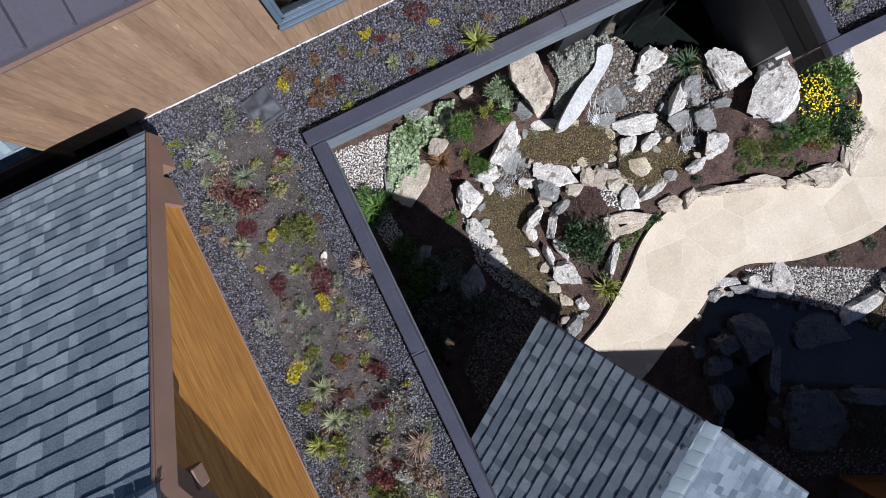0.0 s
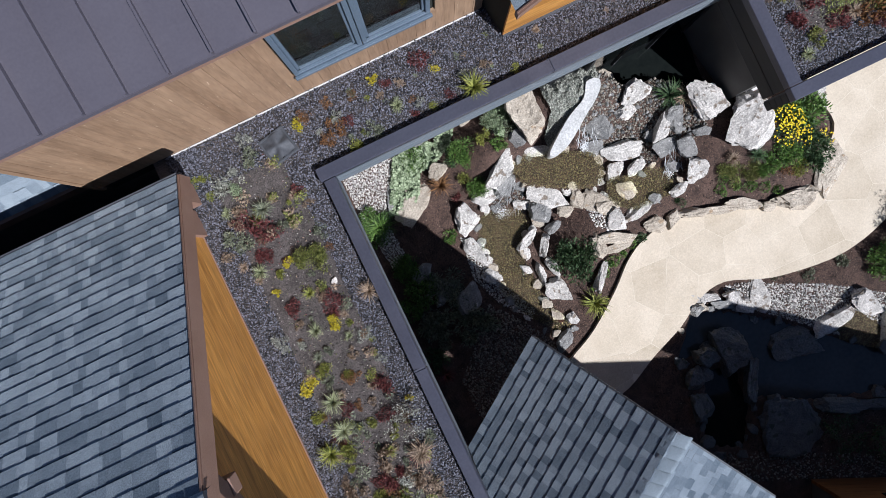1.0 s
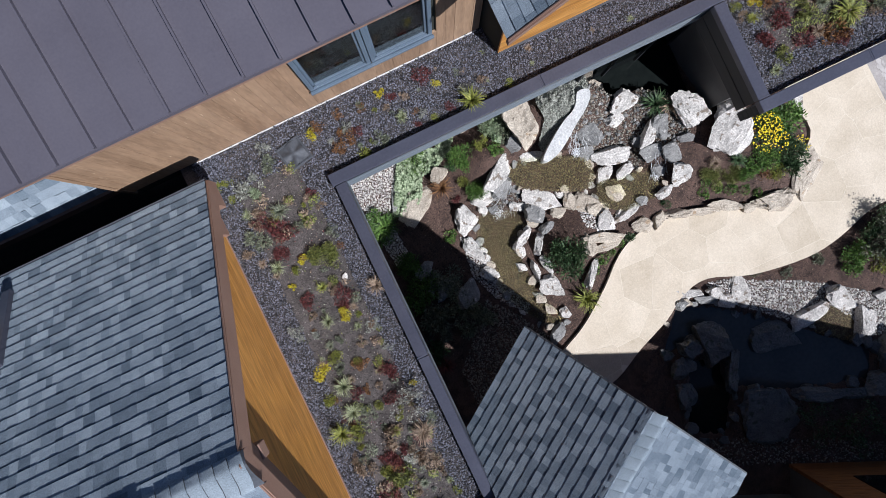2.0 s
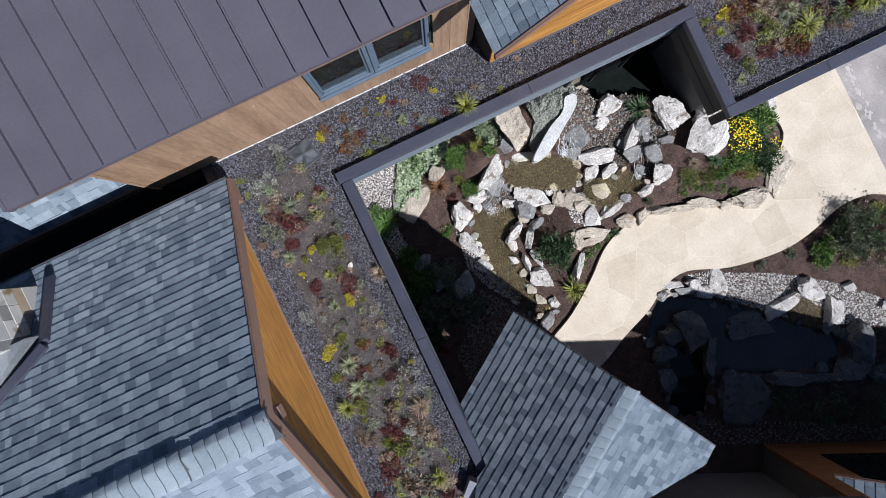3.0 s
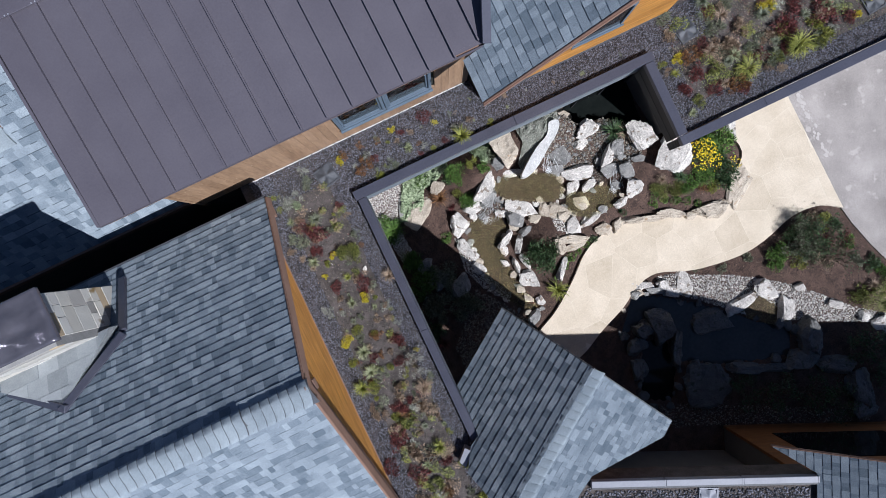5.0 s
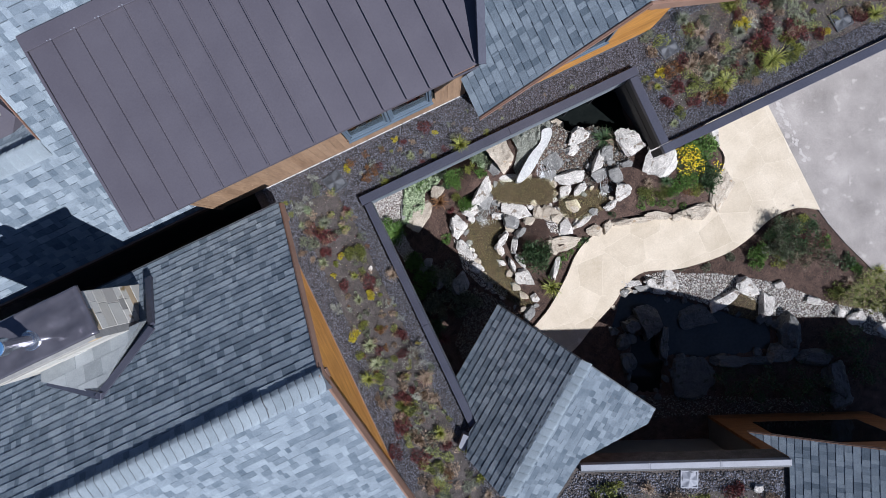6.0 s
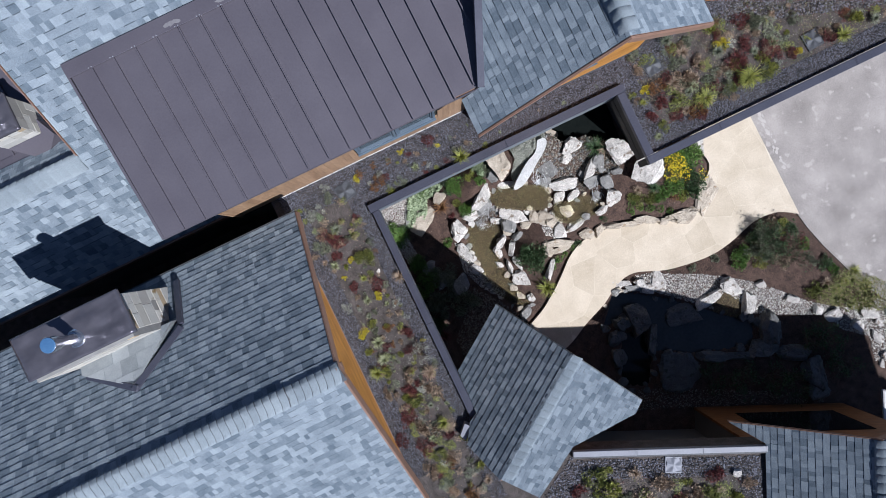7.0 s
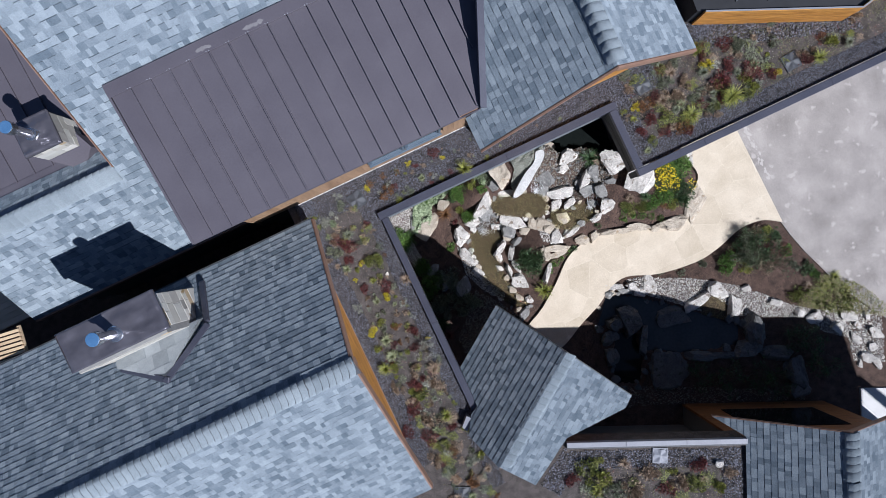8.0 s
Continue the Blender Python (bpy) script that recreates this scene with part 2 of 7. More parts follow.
def box_mesh(name, x0, x1, y0, y1, z0, z1, material, bevel=0.0):
    bm = bmesh.new()
    bmesh.ops.create_cube(bm, size=1.0, matrix=Matrix.Translation(((x0 + x1) / 2, (y0 + y1) / 2, (z0 + z1) / 2)) @ Matrix.Diagonal((x1 - x0, y1 - y0, z1 - z0, 1)))
    if bevel:
        bmesh.ops.bevel(bm, geom=bm.edges[:], offset=bevel, segments=1, affect="EDGES")
    return bm_mesh(name, bm, material)


def bm_mesh(name, bm, material, smooth=False):
    bmesh.ops.recalc_face_normals(bm, faces=bm.faces)
    me = bpy.data.meshes.new(name)
    bm.to_mesh(me)
    bm.free()
    me.materials.append(material)
    if smooth:
        me.polygons.foreach_set("use_smooth", [True] * len(me.polygons))
    return me


def prism(name, outline, z0, z1, material):
    """An upright prism over a plan outline; z1 may be a function of x, y."""
    top = z1 if callable(z1) else (lambda x, y: z1)
    low = z0 if callable(z0) else (lambda x, y: z0)
    bm = bmesh.new()
    a = [bm.verts.new((x, y, low(x, y))) for x, y in outline]
    b = [bm.verts.new((x, y, top(x, y))) for x, y in outline]
    bm.faces.new(a)
    bm.faces.new(b)
    for k in range(len(a)):
        j = (k + 1) % len(a)
        bm.faces.new((a[k], a[j], b[j], b[k]))
    return bm_mesh(name, bm, material)


def beam_mesh(name, p, q, width, height, material, up=(0, 0, 1), bevel=0.0):
    """A straight board from p to q: its top face runs through p and q."""
    p, q, up = Vector(p), Vector(q), Vector(up)
    d = (q - p).normalized()
    s = d.cross(up).normalized()
    u = s.cross(d)
    bm = bmesh.new()
    c = [[bm.verts.new(e + s * i * width / 2 - u * j * height) for i, j in ((-1, 0), (1, 0), (1, 1), (-1, 1))] for e in (p, q)]
    bm.faces.new(c[0])
    bm.faces.new(c[1])
    for k in range(4):
        j = (k + 1) % 4
        bm.faces.new((c[0][k], c[0][j], c[1][j], c[1][k]))
    if bevel:
        bmesh.ops.bevel(bm, geom=bm.edges[:], offset=bevel, segments=1, affect="EDGES")
    return bm_mesh(name, bm, material)


def clip_convex(poly, region):
    """The part of a polygon inside a convex region given anticlockwise."""
    out = poly
    for k in range(len(region)):
        (ax, ay), (bx, by) = region[k], region[(k + 1) % len(region)]
        side = [(bx - ax) * (y - ay) - (by - ay) * (x - ax) for x, y in out]
        res = []
        for i in range(len(out)):
            j = (i + 1) % len(out)
            if side[i] >= 0:
                res.append(out[i])
            if (side[i] >= 0) != (side[j] >= 0):
                f = side[i] / (side[i] - side[j])
                res.append((out[i][0] + f * (out[j][0] - out[i][0]), out[i][1] + f * (out[j][1] - out[i][1])))
        out = res
        if len(out) < 3:
            return []
    return out


def anticlockwise(poly):
    s = sum(poly[k - 1][0] * poly[k][1] - poly[k][0] * poly[k - 1][1] for k in range(len(poly)))
    return list(poly) if s > 0 else list(poly)[::-1]


def inside(x, y, poly):
    c = False
    for k in range(len(poly)):
        (ax, ay), (bx, by) = poly[k - 1], poly[k]
        if (ay > y) != (by > y) and x < (bx - ax) * (y - ay) / (by - ay) + ax:
            c = not c
    return c


def smooth_loop(points, steps=5):
    """A closed curve through the points."""
    out = []
    n = len(points)
    for k in range(n):
        p0, p1, p2, p3 = (points[(k + j) % n] for j in (-1, 0, 1, 2))
        for s in range(steps):
            t = s / steps
            out.append(tuple(0.5 * (2 * b + (c - a) * t + (2 * a - 5 * b + 4 * c - d) * t * t + (3 * b - a - 3 * c + d) * t ** 3) for a, b, c, d in zip(p0, p1, p2, p3)))
    return out


def smooth_line(points, steps=4):
    """An open curve through the points."""
    ext = [points[0]] + list(points) + [points[-1]]
    out = []
    for k in range(len(points) - 1):
        p0, p1, p2, p3 = ext[k:k + 4]
        for s in range(steps):
            t = s / steps
            out.append(tuple(0.5 * (2 * b + (c - a) * t + (2 * a - 5 * b + 4 * c - d) * t * t + (3 * b - a - 3 * c + d) * t ** 3) for a, b, c, d in zip(p0, p1, p2, p3)))
    return out + [points[-1]]


def many(name, places, sizes, material, rng, flat=0.7, detail=1):
    """A joined mass of small stones: one rough twelve-cornered stone for each place."""
    bm = bmesh.new()
    bmesh.ops.create_icosphere(bm, subdivisions=detail, radius=1)
    base = np.array([v.co[:] for v in bm.verts])
    tri = np.array([[v.index for v in f.verts] for f in bm.faces])
    bm.free()
    n, k = len(places), len(base)
    v = np.repeat(base[None], n, 0) * rng.uniform(0.6, 1.22, (n, k, 1))
    v *= np.stack([rng.uniform(0.75, 1.25, n), rng.uniform(0.6, 1.0, n), rng.uniform(flat * 0.7, flat * 1.1, n)], 1)[:, None, :]
    a, b = rng.uniform(0, 6.283, n), rng.uniform(-0.5, 0.5, n)
    y, z = v[..., 1] * np.cos(b)[:, None] - v[..., 2] * np.sin(b)[:, None], v[..., 1] * np.sin(b)[:, None] + v[..., 2] * np.cos(b)[:, None]
    x = v[..., 0] * np.cos(a)[:, None] - y * np.sin(a)[:, None]
    y = v[..., 0] * np.sin(a)[:, None] + y * np.cos(a)[:, None]
    v = np.stack([x, y, z], -1) * np.asarray(sizes)[:, None, None] + np.asarray(places)[:, None, :]
    return raw_mesh(name, v.reshape(-1, 3), (tri[None] + (np.arange(n) * k)[:, None, None]).reshape(-1, 3), material)


def raw_mesh(name, verts, tris, material):
    me = bpy.data.meshes.new(name)
    me.vertices.add(len(verts))
    me.vertices.foreach_set("co", np.ascontiguousarray(verts, dtype=np.float32).ravel())
    me.loops.add(len(tris) * 3)
    me.loops.foreach_set("vertex_index", np.ascontiguousarray(tris, dtype=np.int32).ravel())
    me.polygons.add(len(tris))
    me.polygons.foreach_set("loop_start", np.arange(0, len(tris) * 3, 3, dtype=np.int32))
    me.polygons.foreach_set("loop_total", np.full(len(tris), 3, dtype=np.int32))
    me.materials.append(material)
    me.update()
    me.validate()
    return me


def scatter(outline, spacing, rng, holes=(), keep=1.0):
    """Jittered places inside an outline."""
    xs, ys = [p[0] for p in outline], [p[1] for p in outline]
    out = []
    for gx in np.arange(min(xs), max(xs), spacing):
        for gy in np.arange(min(ys), max(ys), spacing * 0.9):
            x, y = gx + rng.uniform(-0.5, 0.5) * spacing, gy + rng.uniform(-0.5, 0.5) * spacing
            if (keep >= 1 or rng.random() < keep) and inside(x, y, outline) and not any(inside(x, y, h) for h in holes):
                out.append((x, y))
    return out


# ---- roofs ----
EXPOSURE = 0.1285
TAB_WIDTHS = (0.07, 0.09, 0.12, 0.15, 0.2)


def tab_solid(poly, length, b0, butt):
    """Corners and faces of one shingle tab over an outline in its slope's plane: thick at the butt, thin at the head."""
    n = len(poly)
    v = [(a, b, butt - (butt - 0.0008) * (b - b0) / length) for a, b in poly] + [(a, b, -0.004) for a, b in poly]
    f = [tuple(range(n))] + [(k, n + k, n + (k + 1) % n, (k + 1) % n) for k in range(n)]
    return v, f


# a laminated shingle: raised teeth, and recessed tabs between them, most with a dark printed band, a shadow line put in
# colour, under the next course
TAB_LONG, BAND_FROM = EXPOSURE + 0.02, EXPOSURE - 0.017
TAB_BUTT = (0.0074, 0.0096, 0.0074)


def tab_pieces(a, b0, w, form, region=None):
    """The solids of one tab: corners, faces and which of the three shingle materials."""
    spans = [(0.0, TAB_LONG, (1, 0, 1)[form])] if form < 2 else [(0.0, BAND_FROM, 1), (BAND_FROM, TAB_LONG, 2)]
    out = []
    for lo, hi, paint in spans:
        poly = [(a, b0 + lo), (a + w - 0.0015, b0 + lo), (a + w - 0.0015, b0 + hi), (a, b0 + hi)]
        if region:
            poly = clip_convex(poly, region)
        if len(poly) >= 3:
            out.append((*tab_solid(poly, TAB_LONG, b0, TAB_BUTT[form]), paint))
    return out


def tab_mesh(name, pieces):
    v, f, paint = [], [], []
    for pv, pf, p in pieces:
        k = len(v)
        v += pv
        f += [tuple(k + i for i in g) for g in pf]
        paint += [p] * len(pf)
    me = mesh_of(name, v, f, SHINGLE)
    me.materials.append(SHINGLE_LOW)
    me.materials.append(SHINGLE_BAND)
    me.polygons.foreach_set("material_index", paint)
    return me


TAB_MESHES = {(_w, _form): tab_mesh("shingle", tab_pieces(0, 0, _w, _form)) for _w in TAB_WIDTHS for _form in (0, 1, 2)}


class Slope:
    """One roof plane: origin on the eave, u along the eave, w up the slope, n out of it."""

    def __init__(self, origin, along, rise):
        self.o = Vector(origin)
        self.u = Vector((along[0], along[1], 0)).normalized()
        up = Vector((-self.u.y, self.u.x, 0))
        self.cos = 1 / math.hypot(1, rise)
        self.w = (up + Vector((0, 0, rise))).normalized()
        self.n = self.u.cross(self.w)
        self.m = Matrix((self.u, self.w, self.n)).transposed().to_4x4()
        self.m.translation = self.o

    def flat(self, x, y):
        d = Vector((x - self.o.x, y - self.o.y, 0))
        return d.dot(self.u), d.dot(Vector((-self.u.y, self.u.x, 0))) / self.cos

    def at(self, a, b, h=0.0):
        return self.o + self.u * a + self.w * b + self.n * h

    def z(self, x, y):
        a, b = self.flat(x, y)
        return self.at(a, b).z


def shingled(roof, slope, regions, near, rng, limit=300):
    """Lays shingle courses over convex plan regions. Whole tabs closest to the plan place `near` become objects, the rest one mesh."""
    whole, pieces = [], []
    for region in regions:
        flat = anticlockwise([slope.flat(x, y) for x, y in region])
        top, amin, amax = max(b for a, b in flat), min(a for a, b in flat), max(a for a, b in flat)
        course = int(min(b for a, b in flat) / EXPOSURE) - 1
        while course * EXPOSURE < top:
            b0 = course * EXPOSURE
            a = amin - 0.3 - rng.random() * 0.3
            raised = False
            while a < amax:
                w = TAB_WIDTHS[rng.integers(0, 5)]
                raised = not raised if rng.random() < 0.85 else raised
                form = 1 if raised else (2 if rng.random() < 0.7 else 0)
                rect = [(a, b0), (a + w - 0.0015, b0), (a + w - 0.0015, b0 + TAB_LONG), (a, b0 + TAB_LONG)]
                got = clip_convex(rect, flat)
                if len(got) == 4 and all(abs(p - q) < 1e-6 for g, r in zip(sorted(got), sorted(rect)) for p, q in zip(g, r)):
                    whole.append((a, b0, w, form))
                elif len(got) >= 3:
                    pieces += tab_pieces(a, b0, w, form, flat)
                a += w
            course += 1
    na, nb = slope.flat(*near)
    whole.sort(key=lambda s: (s[0] - na) ** 2 + (s[1] - nb) ** 2)
    for a, b0, w, form in whole[:limit]:
        ob = new("shingle", TAB_MESHES[w, form])
        ob.matrix_world = slope.m @ Matrix.Translation((a, b0, 0))
        ob.parent = roof
    for a, b0, w, form in whole[limit:]:
        pieces += tab_pieces(a, b0, w, form)
    if pieces:
        ob = new("shingle_field", tab_mesh("shingle_field", pieces))
        ob.matrix_world = slope.m
        ob.parent = roof
        ob["kind"] = "stuff"


def deck(roof, slope, outline, thick=0.16, material=None):
    """The solid board under the shingles over a plan outline."""
    flat = anticlockwise([slope.flat(x, y) for x, y in outline])
    n = len(flat)
    v = [(a, b, -0.002) for a, b in flat] + [(a, b, -thick) for a, b in flat]
    f = [tuple(range(n)), tuple(range(2 * n - 1, n - 1, -1))] + [(k, n + k, n + (k + 1) % n, (k + 1) % n) for k in range(n)]
    ob = new("roof_deck", mesh_of("roof_deck", v, f, material or BROWN_TRIM))
    ob.matrix_world = slope.m
    ob.parent = roof


def ridge_caps(roof, p, q, rise_left, rise_right, rng, wide=0.2, step=0.155, shade=0.12, lift=0.008, vent=False, butt=0.015, gap=-0.03, bow=0.0, soft=0.1):
    """Rounded cap shingles along a ridge from p to q, each lapping the one before; shade: reach on the right-hand side."""
    p, q = Vector(p), Vector(q)
    d = (q - p).normalized()
    s = Vector((-d.y, d.x, 0))
    n = int((q - p).length / step)
    prof = []
    for k in range(9):
        t = -1 + k / 4
        reach = wide if t > 0 else shade
        drop = (rise_left if t > 0 else rise_right) * reach * (math.sqrt(t * t + soft) - math.sqrt(soft))
        prof.append((t * reach, lift + 0.012 - drop * (1.04 if vent else 1.0)))
    m = Matrix((d, s, Vector((0, 0, 1)))).transposed().to_4x4()
    shapes = []
    for j in range(4):
        v, f = [], []
        length = step - gap
        for x, up in ((0, butt), (length, 0.0)):
            for y, z in prof:
                v.append((x + bow * (y / max(wide, shade)) ** 2, y + rng.uniform(-0.004, 0.004), z + up))
        for x, up in ((0, butt - 0.02), (length, -0.012)):
            for y, z in prof:
                v.append((x + bow * (y / max(wide, shade)) ** 2, y, z + up))
        for k in range(8):
            f += [(k, 9 + k, 10 + k, k + 1), (k, k + 1, 19 + k, 18 + k)]
        f += [(0, 18, 27, 9), (8, 17, 35, 26)]
        shapes.append(mesh_of("ridge_cap", v, f, CAP_SHINGLE, True))
    for k in range(n):
        ob = new("ridge_cap", shapes[k % 4])
        mm = m.copy()
        mm.translation = p + d * (k * step)
        ob.matrix_world = mm
        ob.parent = roof
    if not vent:
        return
    a = [(y * 0.96, z - 0.012) for y, z in prof]
    b = [(y * 0.96, z - 0.07) for y, z in prof]
    ln = (q - p).length
    v = [(x, y, z) for x in (0, ln) for y, z in a + b]
    f = [(k, 18 + k, 19 + k, k + 1) for k in range(8)] + [(0, 9, 27, 18), (8, 26, 35, 17)]
    ob = new("ridge_vent", mesh_of("ridge_vent", v, f, DARK_METAL))
    mm = m.copy()
    mm.translation = p
    ob.matrix_world = mm
    ob.parent = roof


def barge(roof, p, q, depth, thick, out):
    """A brown verge board under a roof edge from p to q, with a narrow metal drip edge on it."""
    p, q, o = Vector(p), Vector(q), Vector(out)
    d = q - p
    v = []
    for e in (p, q):
        for a, b in ((0, 0.0), (thick, 0.0), (thick, -depth), (0, -depth)):
            v.append(e + o * a + Vector((0, 0, b)))
    f = [(0, 1, 2, 3), (7, 6, 5, 4)] + [(k, 4 + k, 4 + (k + 1) % 4, (k + 1) % 4) for k in range(4)]
    part("barge_board", mesh_of("barge_board", v, f, BROWN_TRIM), roof)
    part("drip_edge", beam_mesh("drip_edge", p + o * (thick / 2) + Vector((0, 0, 0.02)), q + o * (thick / 2) + Vector((0, 0, 0.02)), 0.012, 0.02, BROWN_TRIM), roof)


rng = np.random.default_rng(7)

# the long gable beside the planted roof
RIDGE_Y, RIDGE_Z, PITCH = -2.38, 6.65, 0.822
VERGE_N, VERGE_R, VERGE_S = (-1.2, 0.38), (-1.22, RIDGE_Y), (-1.44, -5.87)
roof_long = thing("roof_long_gable", "blue-grey asphalt shingle gable roof with rounded ridge caps", "roof", kind="structure")
long_n = Slope((-14, 0.38, RIDGE_Z - PITCH * (0.38 - RIDGE_Y)), (-1, 0), PITCH)
long_s = Slope((-14, -5.87, RIDGE_Z + PITCH * (-5.87 - RIDGE_Y)), (1, 0), PITCH)
NORTH_PLAN = [(-14, 0.38), VERGE_N, VERGE_R, (-14, RIDGE_Y)]
SOUTH_PLAN = [(-14, RIDGE_Y), VERGE_R, VERGE_S, (-14, -5.87)]
for _s, _plan in ((long_n, NORTH_PLAN), (long_s, SOUTH_PLAN)):
    deck(roof_long, _s, _plan)
    shingled(roof_long, _s, [_plan], (-1.6, -1.2) if _s is long_n else (-1.6, -3.2), rng)
ridge_caps(roof_long, (-2.04, RIDGE_Y, RIDGE_Z), (-1.16, RIDGE_Y, RIDGE_Z), PITCH, PITCH, rng, 0.1, 0.125, 0.25, -0.004, True, 0.004, 0.009, -0.08)
ridge_caps(roof_long, (-13.04, RIDGE_Y, RIDGE_Z), (-2.04, RIDGE_Y, RIDGE_Z), PITCH, PITCH, rng, 0.1, 0.125, 0.25, 0.016, True, 0.004, 0.009, -0.08)
for _a, _b in ((VERGE_N, VERGE_R), (VERGE_R, VERGE_S)):
    barge(roof_long, (*_a, long_n.z(*_a) if _a[1] > -1 else RIDGE_Z), (*_b, RIDGE_Z if _b is VERGE_R else long_s.z(*_b)), 0.26, 0.03, (1, 0, 0))
part("inner_barge", beam_mesh("inner_barge", (-1.33, RIDGE_Y, RIDGE_Z - 0.3), (-1.52, -5.8, long_s.z(-1.4, -5.8) - 0.3), 0.1, 0.22, BROWN_TRIM), roof_long)
part("eave_board", beam_mesh("eave_board", (-14, 0.40, long_n.o.z - 0.01), (-1.2, 0.40, long_n.o.z - 0.01), 0.03, 0.22, DARK_METAL), roof_long)
part("ridge_beam_end", box_mesh("ridge_beam_end", -1.6, -1.265, RIDGE_Y - 0.15, RIDGE_Y, RIDGE_Z - 0.77, RIDGE_Z - 0.61, BROWN_TRIM, 0.01), roof_long)

# the big sunny roof behind, with a lower ridge to its west
MAIN_RISE = 1.05
roof_main = thing("roof_main", "pale sunlit grey shingle roof slope with ridge caps", "roof", kind="structure")
main_s = Slope((-12, 1.1, 3.4), (1, 0), MAIN_RISE)
MAIN_EAST = [(-4.03, 2.79), (-4.03, 1.1), (2.6, 1.1), (2.6, 7.4), (-3.4, 7.4)]
MAIN_WEST = [(-7.84, 1.1), (-4.03, 1.1), (-4.03, 2.76), (-7.58, 2.76)]
for _r in (MAIN_EAST, MAIN_WEST):
    deck(roof_main, main_s, _r, 0.14)
shingled(roof_main, main_s, [MAIN_EAST, MAIN_WEST], (-3.8, 2.6), rng)
WEST_Z = main_s.z(-6, 2.76)
ridge_caps(roof_main, (-4.05, 2.76, WEST_Z), (-7.6, 2.76, WEST_Z), MAIN_RISE, 0.9, rng, 0.22, 0.15)
west_n = Slope((-4.0, 3.4, WEST_Z - 0.64 * 0.9), (-1, 0), 0.9)
deck(roof_main, west_n, [(-7.5, 3.4), (-4.03, 3.4), (-4.03, 2.76), (-7.58, 2.76)], 0.14)
shingled(roof_main, west_n, [[(-7.5, 3.4), (-4.03, 3.4), (-4.03, 2.76), (-7.58, 2.76)]], (-4.3, 3.0), rng, 60)
part("eave_board", beam_mesh("eave_board", (-7.84, 1.08, 3.39), (-2.5, 1.08, 3.39), 0.04, 0.2, BROWN_TRIM), roof_main)
barge(roof_main, (-4.05, 2.79, main_s.z(-4.05, 2.79)), (-3.42, 7.4, main_s.z(-3.42, 7.4)), 0.05, 0.015, (-1, 0, 0))

# the front gable over the planted roof
roof_front = thing("roof_front_gable", "blue-grey asphalt shingle gable roof above oiled cedar wall", "roof", kind="structure")
FG_X0, FG_X1, FG_Z, FG_RISE, FG_Y = 2.38, 6.75, 5.62, 0.86, 0.03
FG_RX = (FG_X0 + FG_X1) / 2
FG_RZ = FG_Z + FG_RISE * (FG_RX - FG_X0)
front_w = Slope((FG_X0, 8, FG_Z), (0, -1), FG_RISE)
front_e = Slope((FG_X1, FG_Y, FG_Z), (0, 1), FG_RISE)
FG_W = [[(FG_X0, FG_Y), (FG_RX, FG_Y + 0.04), (FG_RX, 0.665), (FG_X0, 0.665)], [(2.70, 0.665), (FG_RX, 0.665), (FG_RX, 5.0), (3.955, 3.75)]]
FG_E = [[(FG_X1, FG_Y), (FG_X1, 6.5), (FG_RX, 6.5), (FG_RX, FG_Y + 0.04)]]
for _s, _plans, _near in ((front_w, FG_W, (3.4, 0.8)), (front_e, FG_E, (5.4, 0.5))):
    for _plan in _plans:
        deck(roof_front, _s, _plan)
    shingled(roof_front, _s, _plans, _near, rng)
ridge_caps(roof_front, (FG_RX, 6.5, FG_RZ), (FG_RX, 1.25, FG_RZ), FG_RISE, FG_RISE, rng, 0.24, 0.155, 0.1, 0.006, True, 0.009, soft=0.05)
ridge_caps(roof_front, (FG_RX, 1.25, FG_RZ), (FG_RX, FG_Y, FG_RZ), FG_RISE, FG_RISE, rng, 0.24, butt=0.009, soft=0.05)
barge(roof_front, (FG_X0, FG_Y, FG_Z), (FG_RX, FG_Y + 0.04, FG_RZ), 0.09, 0.05, (0, -1, 0))
barge(roof_front, (FG_RX, FG_Y + 0.04, FG_RZ), (FG_X1, FG_Y, FG_Z), 0.17, 0.05, (0, -1, 0))

# the entrance gable in the courtyard's corner
roof_entry = thing("roof_entry_gable", "grey shingle gable roof over the courtyard entrance, half in sun", "roof", kind="structure")
EN_F, EN_B = Vector((2.38, -4.33, 4.3)), Vector((0.12, -5.89, 4.3))
_d = (EN_B - EN_F).normalized()
_side = Vector((-_d.y, _d.x))
EN_RISE_L = (4.3 - 3.06) / abs(Vector((1.53 - 2.38, -2.99 + 4.33)).dot(_side))
EN_RISE_R = (4.3 - 3.12) / abs(Vector((3.42 - 2.38, -6.13 + 4.33)).dot(_side))
entry_l = Slope((1.53, -2.99, 3.06), (_d.x, _d.y), EN_RISE_L)
entry_r = Slope((3.42, -6.13, 3.12), (-_d.x, -_d.y), EN_RISE_R)
EN_L = [[(2.38, -4.33), (1.53, -2.99), (0.192, -3.918), (0.192, -5.84)], [(0.192, -4.74), (0.192, -5.84), (0.1, -5.9), (-0.235, -5.21), (0.0, -4.85)]]
EN_G = EN_F.lerp(EN_B, 0.62)
EN_R = [[(2.38, -4.33), (EN_G.x, EN_G.y), (1.66, -6.17), (3.18, -6.335), (3.42, -6.13)], [(EN_G.x, EN_G.y), (0.12, -5.89), (0.61, -6.78), (1.66, -6.17)]]
for _s, _plans, _near in ((entry_l, EN_L, (1.4, -4.2)), (entry_r, EN_R, (2.2, -5.2))):
    for _plan in _plans:
        deck(roof_entry, _s, _plan, 0.12)
    shingled(roof_entry, _s, _plans, _near, rng)
